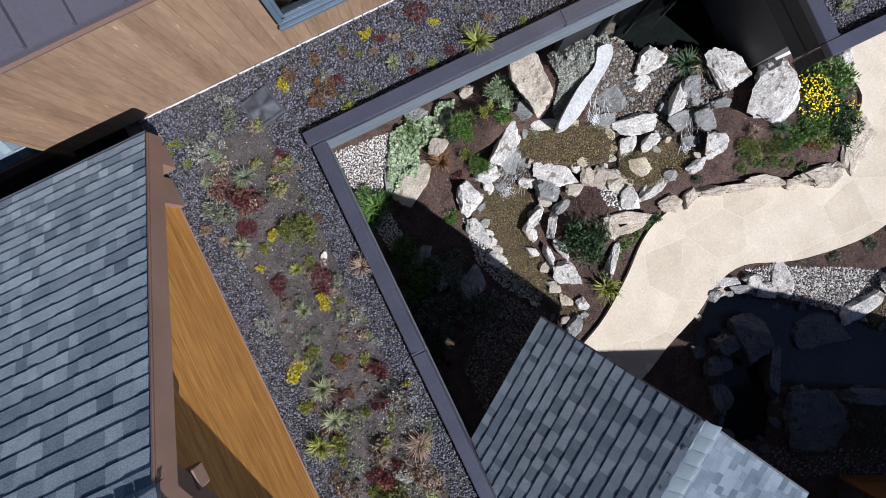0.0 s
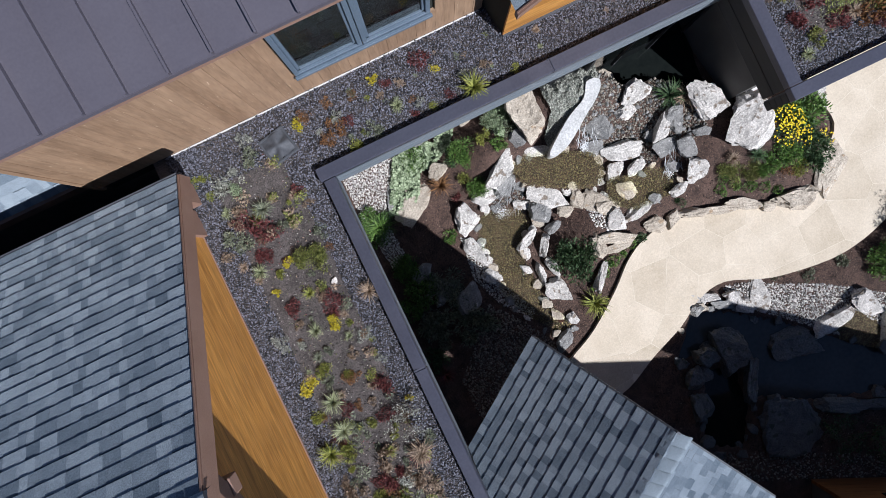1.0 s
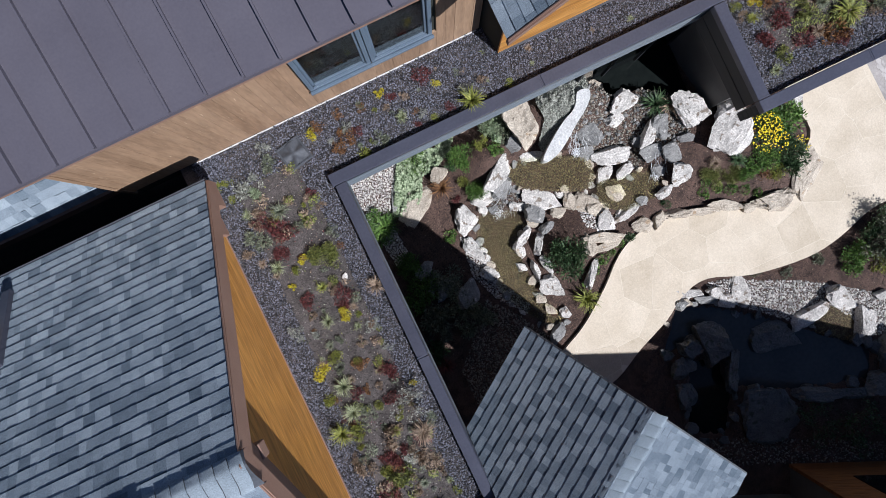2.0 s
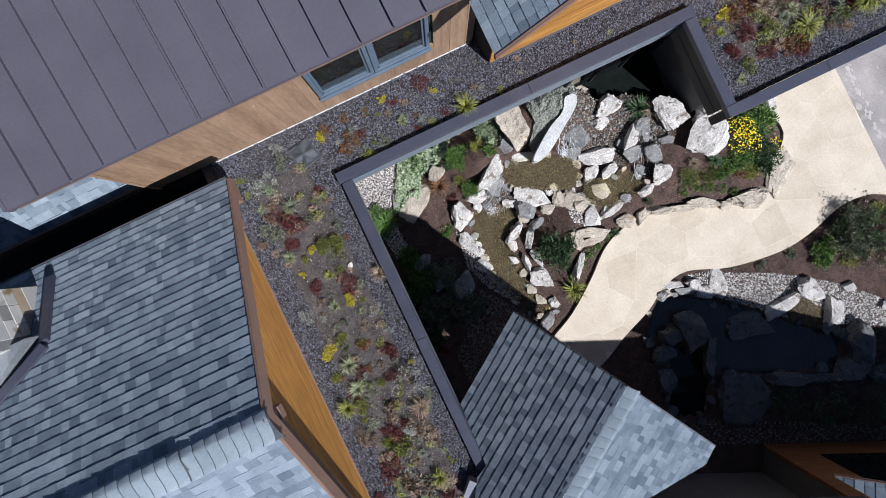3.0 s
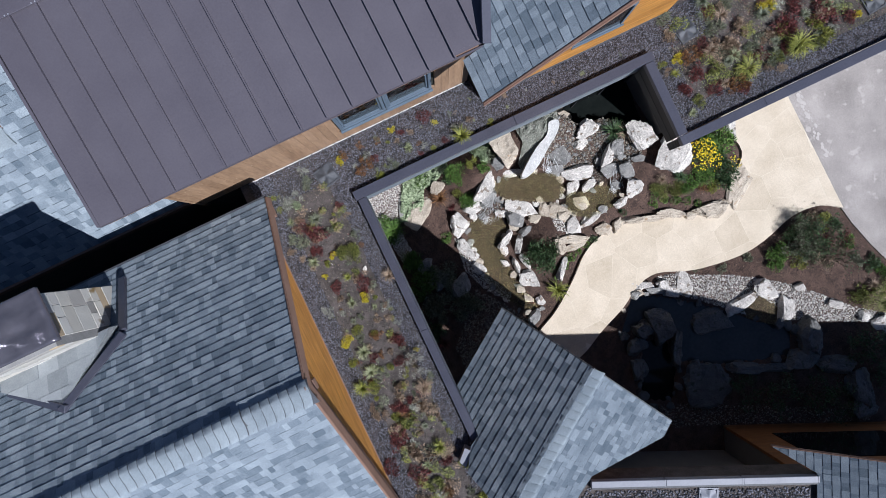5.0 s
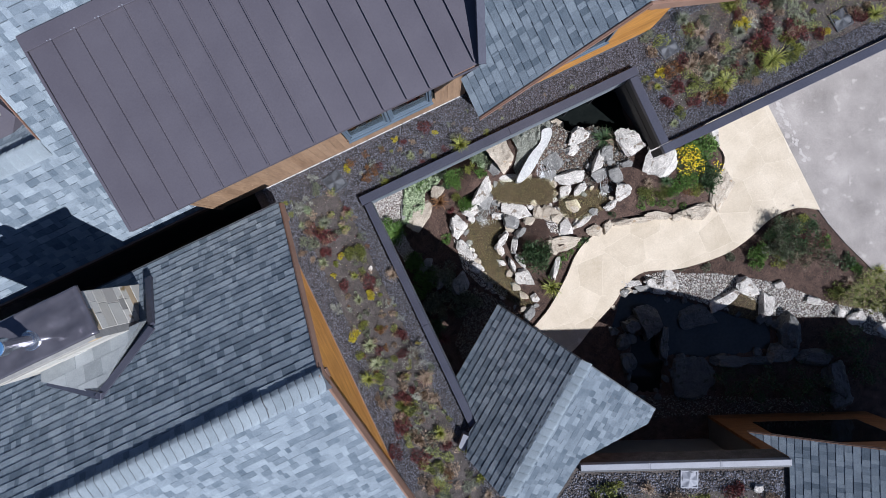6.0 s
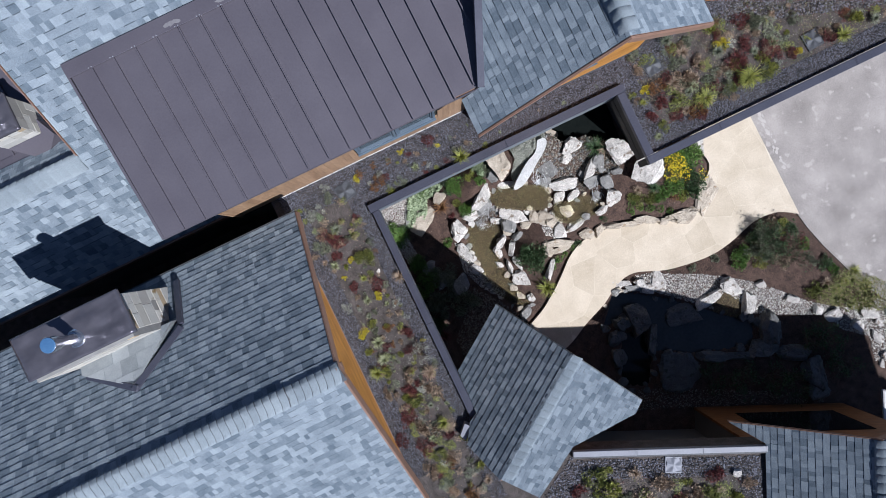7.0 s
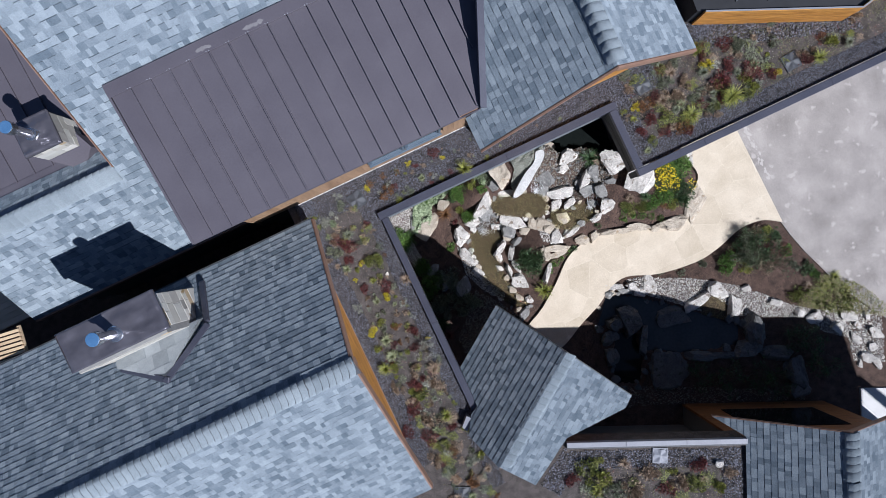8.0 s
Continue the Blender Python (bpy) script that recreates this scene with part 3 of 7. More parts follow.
ridge_caps(roof_entry, EN_F, EN_B, EN_RISE_R, EN_RISE_L, rng, 0.24, 0.15, 0.05, -0.014, False, 0.005, 0.004, -0.02, 0.05)
for _p, _q in (((1.53, -2.99, 3.06), EN_F), (EN_F, (3.42, -6.13, 3.12))):
    part("drip_edge", beam_mesh("drip_edge", Vector(_p) + Vector((0, 0, 0.02)), Vector(_q) + Vector((0, 0, 0.012)), 0.02, 0.12, DARK_METAL), roof_entry)

# Hidden block added to stop sun leaking in under the entrance roof.
tagged(new("wall_entry_back", prism("wall_entry_back", [(0.0, -5.16), (0.1, -5.08), (1.6, -6.0), (1.55, -6.12)], 0.0, 3.2, WALL_DARK)), "hidden block that keeps sun out under the entrance roof", "wall", kind="structure")

# block added to close the gap under the entrance gable's low edge against sunlight
_e0, _e1 = Vector((1.62, -6.1)), Vector((3.16, -6.28))
tagged(new("wall_entry_side", prism("wall_entry_side", [(_e0.x, _e0.y), (_e1.x, _e1.y), (_e1.x, _e1.y + 0.1), (_e0.x, _e0.y + 0.1)], 0.0, lambda x, y: entry_r.z(x, y) - 0.1, BROWN_TRIM)), "brown block added under the entrance gable to stop sunlight", "wall", kind="structure")

# the gable of the far wing, turned against the rest
WING_D, WING_N = Vector((0.9136, -0.4065)), Vector((0.4065, 0.9136))


def wing(d, n):
    p = WING_D * d + WING_N * n
    return (p.x, p.y)


roof_wing = thing("roof_wing_gable", "blue-grey asphalt shingle gable roof of the far wing", "roof", kind="structure")
WG_R, WG_Z, WG_RISE, WG_N = 9.63, 4.5, 0.636, -4.73
wing_w = Slope((*wing(7.43, WG_N), WG_Z - WG_RISE * (WG_R - 7.43)), (-WING_N.x, -WING_N.y), WG_RISE)
wing_e = Slope((*wing(12.2, WG_N), WG_Z - WG_RISE * (12.2 - WG_R)), (WING_N.x, WING_N.y), WG_RISE)
WG_W = [[wing(7.43, WG_N), wing(8.0, -5.08), wing(WG_R, -5.08), wing(WG_R, WG_N)], [wing(8.0, -5.08), wing(8.0, -10), wing(WG_R, -10), wing(WG_R, -5.08)]]
WG_E = [[wing(WG_R, WG_N), wing(WG_R, -10), wing(12.2, -10), wing(12.2, WG_N)]]
for _s, _plans, _near in ((wing_w, WG_W, wing(8.8, -5.4)), (wing_e, WG_E, wing(10.2, -5.2))):
    for _plan in _plans:
        deck(roof_wing, _s, _plan, 0.14)
    shingled(roof_wing, _s, _plans, _near, rng, 220)
ridge_caps(roof_wing, (*wing(WG_R, WG_N), WG_Z), (*wing(WG_R, -5.75), WG_Z), WG_RISE, WG_RISE, rng, 0.22, 0.16)
ridge_caps(roof_wing, (*wing(WG_R, -5.75), WG_Z), (*wing(WG_R, -10), WG_Z), WG_RISE, WG_RISE, rng, 0.22, 0.16, 0.1, 0.012, True)
for _p, _q in (((7.43, WG_N), (WG_R, WG_N)), ((WG_R, WG_N), (12.2, WG_N))):
    barge(roof_wing, (*wing(*_p), wing_w.z(*wing(*_p)) if _p[0] < WG_R else WG_Z), (*wing(*_q), WG_Z if _q[0] == WG_R else wing_e.z(*wing(*_q))), 0.06, 0.03, (WING_N.x, WING_N.y, 0))

# the low metal roof of the long dormer
MET_E, MET_T = (0.664, 5.87), (3.72, 6.2)
MET_RISE = (MET_T[1] - MET_E[1]) / (MET_T[0] - MET_E[0])
roof_metal = thing("roof_metal_dormer", "dark bronze standing-seam metal roof on the dormer", "roof", kind="structure")
metal_s = Slope((-3.0, MET_E[0], MET_E[1]), (1, 0), MET_RISE)
MET_LEN = (MET_T[0] - MET_E[0]) / metal_s.cos
part("roof_deck", prism("roof_deck", [(-2.97, 0.7), (2.72, 0.7), (3.95, 3.7), (-3.05, 3.7)], lambda x, y: metal_s.z(x, y) - 0.2, lambda x, y: metal_s.z(x, y) + 0.002, METAL_ROOF), roof_metal)
for _k in range(18):
    _x0 = -3.01 + _k * 0.376
    _stop = MET_LEN - 0.16
    _cut = max(0.0, (_x0 + 0.376 - 2.6) * 2.55)
    if _cut > _stop - 0.3:
        continue
    _v, _f = [], []
    _lean = -0.1
    for _b in (_cut, _stop):
        for _a, _h in ((0, 0), (0.376, 0), (0.376, 0.055), (0.356, 0.055), (0.356, 0.004), (0.0, 0.004)):
            _v.append((_a + _lean * _b / MET_LEN, _b, _h + 0.004))
    _f = [(5, 4, 10, 11), (4, 3, 9, 10), (3, 2, 8, 9), (2, 1, 7, 8), (0, 5, 4, 1), (4, 3, 2, 1), (6, 7, 10, 11), (7, 8, 9, 10)]
    _ob = part("metal_panel", mesh_of("metal_panel", _v, _f, METAL_ROOF), roof_metal)
    _ob.matrix_world = metal_s.m @ Matrix.Translation((_k * 0.376, 0, 0))
part("ridge_flashing", beam_mesh("ridge_flashing", metal_s.at(-0.14, MET_LEN - 0.09, 0.055), metal_s.at(7.2, MET_LEN - 0.09, 0.055), 0.24, 0.03, METAL_ROOF, metal_s.n, 0.004), roof_metal)
for _k in range(17):
    for _j in (-0.02, 0.03):
        part("screw", box_mesh("screw", -0.008, 0.008, -0.008, 0.008, 0, 0.012, PALE_METAL), roof_metal, at=metal_s.m @ Matrix.Translation((0.35 + _k * 0.376 + _j - 0.1, MET_LEN - 0.2, 0.05)))
for _a in (1.62, 1.70, 1.80, 2.55, 2.62, 2.7, 2.8):
    _o = [(_a + rng.uniform(0.06, 0.1) * math.cos(q) * rng.uniform(0.6, 1.0), MET_LEN - 0.13 + 0.05 * math.sin(q) * rng.uniform(0.4, 1.0)) for q in np.arange(0, 6.2, 0.7)]
    part("scuff", prism("scuff", _o, 0.054, 0.0566 + 0.0004 * rng.random(), SCUFF), roof_metal, "pale scuffed patch", at=metal_s.m)
part("eave_flashing", beam_mesh("eave_flashing", metal_s.at(-0.02, 0.0, 0.0), metal_s.at(5.66, 0.0, 0.0), 0.016, 0.05, METAL_ROOF), roof_metal)
part("fascia", beam_mesh("fascia", (-2.96, 0.70, 5.85), (2.62, 0.70, 5.85), 0.04, 0.13, BROWN_TRIM), roof_metal)
part("side_flashing", beam_mesh("side_flashing", metal_s.at(-0.02, 0.0, 0.02), metal_s.at(-0.14, MET_LEN, 0.02), 0.04, 0.16, METAL_ROOF), roof_metal)
part("valley_flashing", beam_mesh("valley_flashing", (2.71, 0.64, front_w.z(2.71, 0.64) + 0.05), (3.95, 3.72, front_w.z(3.95, 3.72) + 0.06), 0.13, 0.3, CAP, bevel=0.008), roof_metal, "slate-blue metal valley strip")

# the brown metal roof beyond the west ridge
roof_west = thing("roof_metal_west", "brown standing-seam metal roof behind the ridge", "roof", kind="structure")
west_m = Slope((-12, 3.35, 4.5), (1, 0), 0.12)
part("roof_deck", prism("roof_deck", [(-12, 3.35), (-3.4, 3.35), (-3.4, 8), (-12, 8)], lambda x, y: west_m.z(x, y) - 0.15, lambda x, y: west_m.z(x, y), METAL_ROOF), roof_west)
for _k in range(22):
    part("seam", beam_mesh("seam", west_m.at(0.2 + _k * 0.4, 0.2, 0.04), west_m.at(0.2 + _k * 0.4, 4.6, 0.04), 0.025, 0.05, METAL_ROOF), roof_west)
part("eave_flashing", beam_mesh("eave_flashing", west_m.at(0, 0.1, 0.03), west_m.at(8.5, 0.1, 0.03), 0.24, 0.04, METAL_ROOF), roof_west)


# ---- walls and the planted roof ----
ROOF_Z, TOP_Z, FASCIA_H = 3.38, 3.5, 0.62


def plain_wall(name, outline, z0, z1, material, label):
    return tagged(new(name, prism(name, outline, z0, z1, material)), label, "wall", kind="structure")


# bodies of the buildings, set back under the roof edges
plain_wall("wall_long_house", [(-14, 0.0), (-1.7, 0.0), (-1.7, -5.4), (-14, -5.4)], 0, 4.0, WALL_DARK, "grey stucco wall under the long gable roof")
plain_wall("wall_main_house", [(-7.7, 6.5), (-7.7, 1.35), (-2.45, 1.35), (-2.45, 1.02), (2.66, 1.02), (2.66, 6.5)], 0, 3.3, WALL_DARK, "grey stucco wall of the main house")
plain_wall("wall_under_west_strip", [(-1.75, 1.02), (-0.5, 1.02), (-0.5, -5.6), (-1.75, -5.6)], 0, 2.88, WALL_DARK, "grey stucco wall below the planted roof")
plain_wall("wall_under_north_strip", [(-0.5, 1.02), (6.45, 1.02), (6.45, 0.75), (-0.5, 0.75)], 0, 2.88, WALL_DARK, "grey stucco wall at the back of the courtyard")
plain_wall("wall_under_east_roof", [(6.46, 1.02), (14, 1.02), (14, -1.31), (6.46, -1.31)], 0, 2.88, WALL_DARK, "grey stucco wall below the east planted roof")
part("base_trim", box_mesh("base_trim", 6.44, 7.6, -1.36, -1.315, 0, 0.3, WHITE), bpy.data.objects["wall_under_east_roof"], "white painted base board")

# the planted roof: slab with soil, in one level plate with the courtyard cut out
slab = thing("planted_roof_slab", "flat planted roof slab with dark soil", "roof", kind="structure")
E_END = 14.0
LP0, LP1 = (1.62, -6.33), (5.25, -7.94)
PLATES = [
    [(-1.75, 1.0), (-1.75, -9.5), (0.12, -9.5), (0.12, 1.0)],
    [(0.12, 1.0), (0.12, -0.14), (5.72, -0.14), (5.72, 1.0)],
    [(5.72, 1.0), (5.72, -1.55), (E_END, -1.55), (E_END, 1.0)],
    [(0.12, -5.4), (0.12, -9.5), (1.62, -9.5), (1.62, -6.33), (0.7, -6.0)],
    [LP0, (1.62, -9.5), (4.58, -9.5), LP1],
    [(-14, -5.7), (-14, -9.5), (-1.75, -9.5), (-1.75, -5.7)],
    [(5.72, 1.0), (E_END, 1.0), (E_END, 6), (6.4, 6), (6.4, 1.0)],
]
for _p in PLATES:
    part("soil", prism("soil", _p, TOP_Z - FASCIA_H + 0.03, ROOF_Z, SOIL), slab)


def parapet(name, pts, inward, label, material=CAP, width=0.17, joints=(), face=FASCIA, tall=FASCIA_H, lean=0.0):
    """A parapet along a plan line: metal cap in lengths, grooved fascia boards below."""
    ob = thing(name, label, "parapet", kind="structure")
    for (ax, ay), (bx, by) in zip(pts[:-1], pts[1:]):
        d = Vector((bx - ax, by - ay))
        ln = d.length
        d /= ln
        s = Vector((-d.y, d.x)) * inward
        cuts = [0.0] + sorted(j for j in joints if 0 < j < ln) + [ln]
        for c0, c1 in zip(cuts[:-1], cuts[1:]):
            p = Vector((ax, ay)) + d * (c0 + 0.003) + s * width / 2
            q = Vector((ax, ay)) + d * (c1 - 0.003) + s * width / 2
            part("metal_cap", beam_mesh("metal_cap", (*p, TOP_Z), (*q, TOP_Z), width, 0.12, material, (s.x * lean, s.y * lean, 1), 0.008), ob)
            part("cap_seam", beam_mesh("cap_seam", (*(Vector((ax, ay)) + d * (c1 - 0.02) + s * width / 2), TOP_Z + 0.004), (*(Vector((ax, ay)) + d * (c1 - 0.001) + s * width / 2), TOP_Z + 0.004), width, 0.02, material), ob)
        h = (tall - 0.12) / 4
        for k in range(4):
            z = TOP_Z - 0.122 - k * h
            inset = 0.012 + 0.004 * (k % 2)
            p = Vector((ax, ay)) + d * 0.004 + s * (0.06 + inset)
            q = Vector((bx, by)) - d * 0.004 + s * (0.06 + inset)
            part("fascia_board", beam_mesh("fascia_board", (*p, z), (*q, z), 0.12, h - 0.006, face), ob)
        p = Vector((ax, ay)) + d * 0.01 + s * (0.09)
        q = Vector((bx, by)) - d * 0.01 + s * (0.09)
        part("upstand", beam_mesh("upstand", (*p, TOP_Z - 0.02), (*q, TOP_Z - 0.02), 0.12, tall - 0.04, DARK_METAL), ob)
    return ob


# outer edge lines; the cap lies on the roof side of the courtyard edge
parapet("parapet_west", [(0.185, -0.168), (0.185, -4.8)], -1, "slate-blue metal capped parapet beside the planted strip", joints=(2.53,), lean=0.14, width=0.15)
parapet("parapet_north", [(0.0, -0.165), (5.76, -0.165)], 1, "slate-blue metal capped parapet with grooved grey fascia", joints=(3.1,))
# East and drive fascia boards carry their shade in the face colour.
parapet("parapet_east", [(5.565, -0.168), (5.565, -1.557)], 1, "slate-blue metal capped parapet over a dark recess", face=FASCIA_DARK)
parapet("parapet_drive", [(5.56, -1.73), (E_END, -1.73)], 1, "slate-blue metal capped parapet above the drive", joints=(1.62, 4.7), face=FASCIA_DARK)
# This cap's sun glare is painted in with a paler metal colour.
parapet("parapet_wing", [LP0, LP1], -1, "metal capped parapet of the far wing, sun glare put in as pale colour", PALE_METAL, 0.115, (1.3, 2.65), FASCIA, 0.62)
plain_wall("wall_wing", [wing(3.6, -6.11), wing(8.0, -6.11), wing(8.0, -9.5), wing(3.6, -9.5)], 0, 2.9, WALL_DARK, "grey stucco wall of the far wing")
tagged(part("end_flashing", prism("end_flashing", [(-0.11, -4.83), (-0.3, -5.02), (-0.24, -5.15), (-0.02, -4.93)], 3.36, lambda x, y: 3.6 + 0.15 * (x + 0.1), PALE_METAL)), "pale bent metal end flashing on the parapet", "flashing", kind="structure")


# dormer wall of upright cedar boards with a double window
WIN_X0, WIN_X1, WIN_Z0, WIN_Z1 = 0.33, 1.98, 4.02, 5.36
dormer = thing("wall_dormer", "weathered brown cedar board wall of the dormer", "wall", kind="structure")
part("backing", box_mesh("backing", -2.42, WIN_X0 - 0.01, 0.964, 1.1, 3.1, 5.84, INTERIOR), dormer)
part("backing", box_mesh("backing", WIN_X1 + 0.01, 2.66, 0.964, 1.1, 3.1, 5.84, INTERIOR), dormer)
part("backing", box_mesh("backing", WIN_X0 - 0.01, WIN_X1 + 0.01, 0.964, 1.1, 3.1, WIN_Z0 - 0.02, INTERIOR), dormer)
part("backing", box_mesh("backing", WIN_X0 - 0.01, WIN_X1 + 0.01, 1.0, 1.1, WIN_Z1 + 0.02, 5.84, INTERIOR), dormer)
part("side_wall", box_mesh("side_wall", -2.44, -2.34, 1.1, 3.6, 3.4, 5.8, CEDAR), dormer)
BOARD = 0.124
_boards = {}


def cedar_board(x0, z0, z1, width=BOARD):
    key = (round(z0, 2), round(z1, 2), round(width, 3))
    if key not in _boards:
        _boards[key] = box_mesh("cedar_board", 0.0008, width - 0.0008, 0.93, 0.963, z0, z1, CEDAR, 0.0014)
    part("cedar_board", _boards[key], dormer, at=Matrix.Translation((x0, rng.uniform(-0.002, 0.002), 0)))


for _k in range(41):
    _x = -2.42 + _k * BOARD
    if _x + BOARD > WIN_X0 and _x < WIN_X1:
        cedar_board(_x, 3.4, WIN_Z0 - 0.02)
        cedar_board(_x, WIN_Z1 + 0.02, 5.75)
    else:
        cedar_board(_x, 3.4, 5.75)
part("corner_board", box_mesh("corner_board", -2.47, -2.42, 0.92, 1.05, 3.3, 5.75, CEDAR), dormer)
part("base_flashing", box_mesh("base_flashing", -1.55, 2.62, 0.912, 0.928, 3.37, 3.395, WHITE), dormer, "white base flashing strip")


def window_unit(name, x0, x1, y, z0, z1, label):
    ob = thing(name, label, "window", kind="structure")
    w = 0.055
    for a, b, c, d in ((x0, x1, z0, z0 + w), (x0, x1, z1 - w, z1), (x0, x0 + w, z0 + w, z1 - w), (x1 - w, x1, z0 + w, z1 - w)):
        part("window_frame", box_mesh("window_frame", a, b, y - 0.05, y + 0.05, c, d, WINDOW_BLUE, 0.006), ob)
    for a, b, c, d in ((x0 + w, x1 - w, z0 + w, z0 + w + 0.035), (x0 + w, x0 + w + 0.035, z0 + w, z1 - w), (x1 - w - 0.035, x1 - w, z0 + w, z1 - w)):
        part("sash", box_mesh("sash", a, b, y - 0.02, y + 0.03, c, d, WINDOW_BLUE, 0.004), ob)
    pane = part("pane", box_mesh("pane", x0 + w, x1 - w, y + 0.005, y + 0.011, z0 + w, z1 - w, GLASS), ob)
    part("window_sill", box_mesh("window_sill", x0 - 0.01, x1 + 0.01, y - 0.09, y - 0.05, z0 - 0.03, z0 + 0.02, WINDOW_BLUE, 0.006), ob)
    return ob


_mid = (WIN_X0 + WIN_X1) / 2
window_unit("window_1", WIN_X0, _mid - 0.004, 0.955, WIN_Z0, WIN_Z1, "slate-blue framed window reflecting dark trees")
window_unit("window_2", _mid + 0.004, WIN_X1, 0.955, WIN_Z0, WIN_Z1, "slate-blue framed window reflecting dark trees")
room = thing("dormer_room", "room behind the dormer window, coloured green for mirrored trees", "room", kind="structure")
part("room_floor", box_mesh("room_floor", -2.3, 2.6, 1.12, 3.4, 3.4, 3.5, ROOM), room)
part("room_back", box_mesh("room_back", -2.3, 2.6, 3.4, 3.5, 3.4, 5.9, ROOM), room)


# gable walls of oiled cedar boards
def board_gable(name, along, fixed, lo, hi, z0, top, material, label, out, height=0.14):
    """Level boards on a wall plane; along 'y' (fixed x) or 'x' (fixed y); top(v) is the roof's underside."""
    ob = thing(name, label, "wall", kind="structure")
    z = z0
    while True:
        steps = [lo + (hi - lo) * k / 120 for k in range(121)]
        ok = [v for v in steps if top(v) > z + 0.01]
        if not ok:
            break
        a0, a1 = min(ok), max(ok)
        ok2 = [v for v in steps if top(v) > z + height]
        b0, b1 = (min(ok2), max(ok2)) if ok2 else ((a0 + a1) / 2 - 0.01, (a0 + a1) / 2 + 0.01)
        v = []
        for t in (0.0, 0.024):
            for a, b in ((a0, z + 0.0006), (a1, z + 0.0006), (b1, z + height - 0.0006), (b0, z + height - 0.0006)):
                w = fixed + out * t
                v.append((w, a, b) if along == "y" else (a, w, b))
        f = [(0, 1, 2, 3), (7, 6, 5, 4)] + [(k, 4 + k, 4 + (k + 1) % 4, (k + 1) % 4) for k in range(4)]
        bm = bmesh.new()
        vs = [bm.verts.new(p) for p in v]
        for g in f:
            bm.faces.new([vs[i] for i in g])
        part("cedar_board", bm_mesh("cedar_board", bm, material), ob)
        z += height
    return ob


_g = board_gable("wall_long_gable", "y", -1.60, -5.5, -0.14, 3.41, lambda v: min(long_n.z(-2, v), long_s.z(-2, v)) - 0.2, ORANGE_WOOD, "orange oiled cedar board gable wall", 1)
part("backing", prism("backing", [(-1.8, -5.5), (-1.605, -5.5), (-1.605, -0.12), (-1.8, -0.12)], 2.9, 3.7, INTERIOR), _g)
_bm = bmesh.new()
_vs = [_bm.verts.new(p) for x in (-1.68, -1.61) for p in ((x, 0.0, 2.9), (x, 0.0, 4.3), (x, RIDGE_Y, 6.4), (x, -5.5, 3.75), (x, -5.5, 2.9))]
_bm.faces.new(_vs[:5])
_bm.faces.new(_vs[5:])
for _k in range(5):
    _bm.faces.new((_vs[_k], _vs[(_k + 1) % 5], _vs[5 + (_k + 1) % 5], _vs[5 + _k]))
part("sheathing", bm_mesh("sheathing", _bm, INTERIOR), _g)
part("base_flashing", box_mesh("base_flashing", -1.60, -1.565, -5.5, -0.14, 3.37, 3.405, BROWN_TRIM), _g, "thin base flashing strip")
part("corner_board", box_mesh("corner_board", -1.64, -1.52, -0.14, 0.2, 3.3, 4.4, BROWN_TRIM, 0.006), _g, "brown painted corner board")
part("eave_return", box_mesh("eave_return", -1.52, -1.24, 0.1, 0.36, 3.92, 4.2, BROWN_TRIM, 0.01), _g, "brown boxed eave return")

_g = board_gable("wall_front_gable", "x", 0.54, 2.75, 6.35, 3.41, lambda v: min(front_w.z(v, 1), front_e.z(v, 1)) - 0.2, ORANGE_WOOD_X, "orange oiled cedar board gable wall", -1)
part("sheathing", prism("sheathing", [(2.76, 0.55), (6.33, 0.55), (6.33, 1.1), (2.67, 1.1)], 2.9, 5.4, INTERIOR), _g)
part("base_flashing", box_mesh("base_flashing", 2.75, 6.35, 0.49, 0.535, 3.36, 3.41, DARK_METAL), _g)
gable_window = thing("window_3", "dark window with a slate-blue frame in the front gable", "window", kind="structure")
GW_X0, GW_X1, GW_Z0, GW_Z1 = 4.3, 5.2, 4.2, 5.05
for _a, _b, _c, _d in ((GW_X0, GW_X1, GW_Z0, GW_Z0 + 0.05), (GW_X0, GW_X1, GW_Z1 - 0.05, GW_Z1), (GW_X0, GW_X0 + 0.05, GW_Z0 + 0.05, GW_Z1 - 0.05), (GW_X1 - 0.05, GW_X1, GW_Z0 + 0.05, GW_Z1 - 0.05)):
    part("window_frame", box_mesh("window_frame", _a, _b, 0.485, 0.514, _c, _d, WINDOW_BLUE, 0.005), gable_window)
part("pane", box_mesh("pane", GW_X0 + 0.05, GW_X1 - 0.05, 0.504, 0.513, GW_Z0 + 0.05, GW_Z1 - 0.05, PANE_DARK), gable_window)
part("window_sill", box_mesh("window_sill", GW_X0 - 0.02, GW_X1 + 0.02, 0.462, 0.484, GW_Z0 - 0.03, GW_Z0 + 0.02, WINDOW_BLUE, 0.005), gable_window)
plain_wall("wall_front_sides", [(2.7, 1.1), (6.33, 1.1), (6.33, 6.4), (2.7, 6.4)], 2.9, 5.6, BROWN_TRIM, "brown side wall of the front gable")

# unseen block, post and plate added beyond the far wing to cast shade over the pond
FAR = [wing(*p) for p in ((12.6, -6.52), (16.18, -6.54), (16.57, -6.98), (16.78, -7.67), (16.96, -8.26), (16.99, -10.5), (12.6, -10.5))]
_far = thing("far_shade_caster", "unseen shade caster beyond the far wing, a block under a flat plate", "wall", kind="structure")
part("stucco_body", prism("stucco_body", [wing(12.65, -6.4), wing(14.1, -6.4), wing(14.1, -10.4), wing(12.65, -10.4)], 0, 5.85, WALL_DARK), _far)
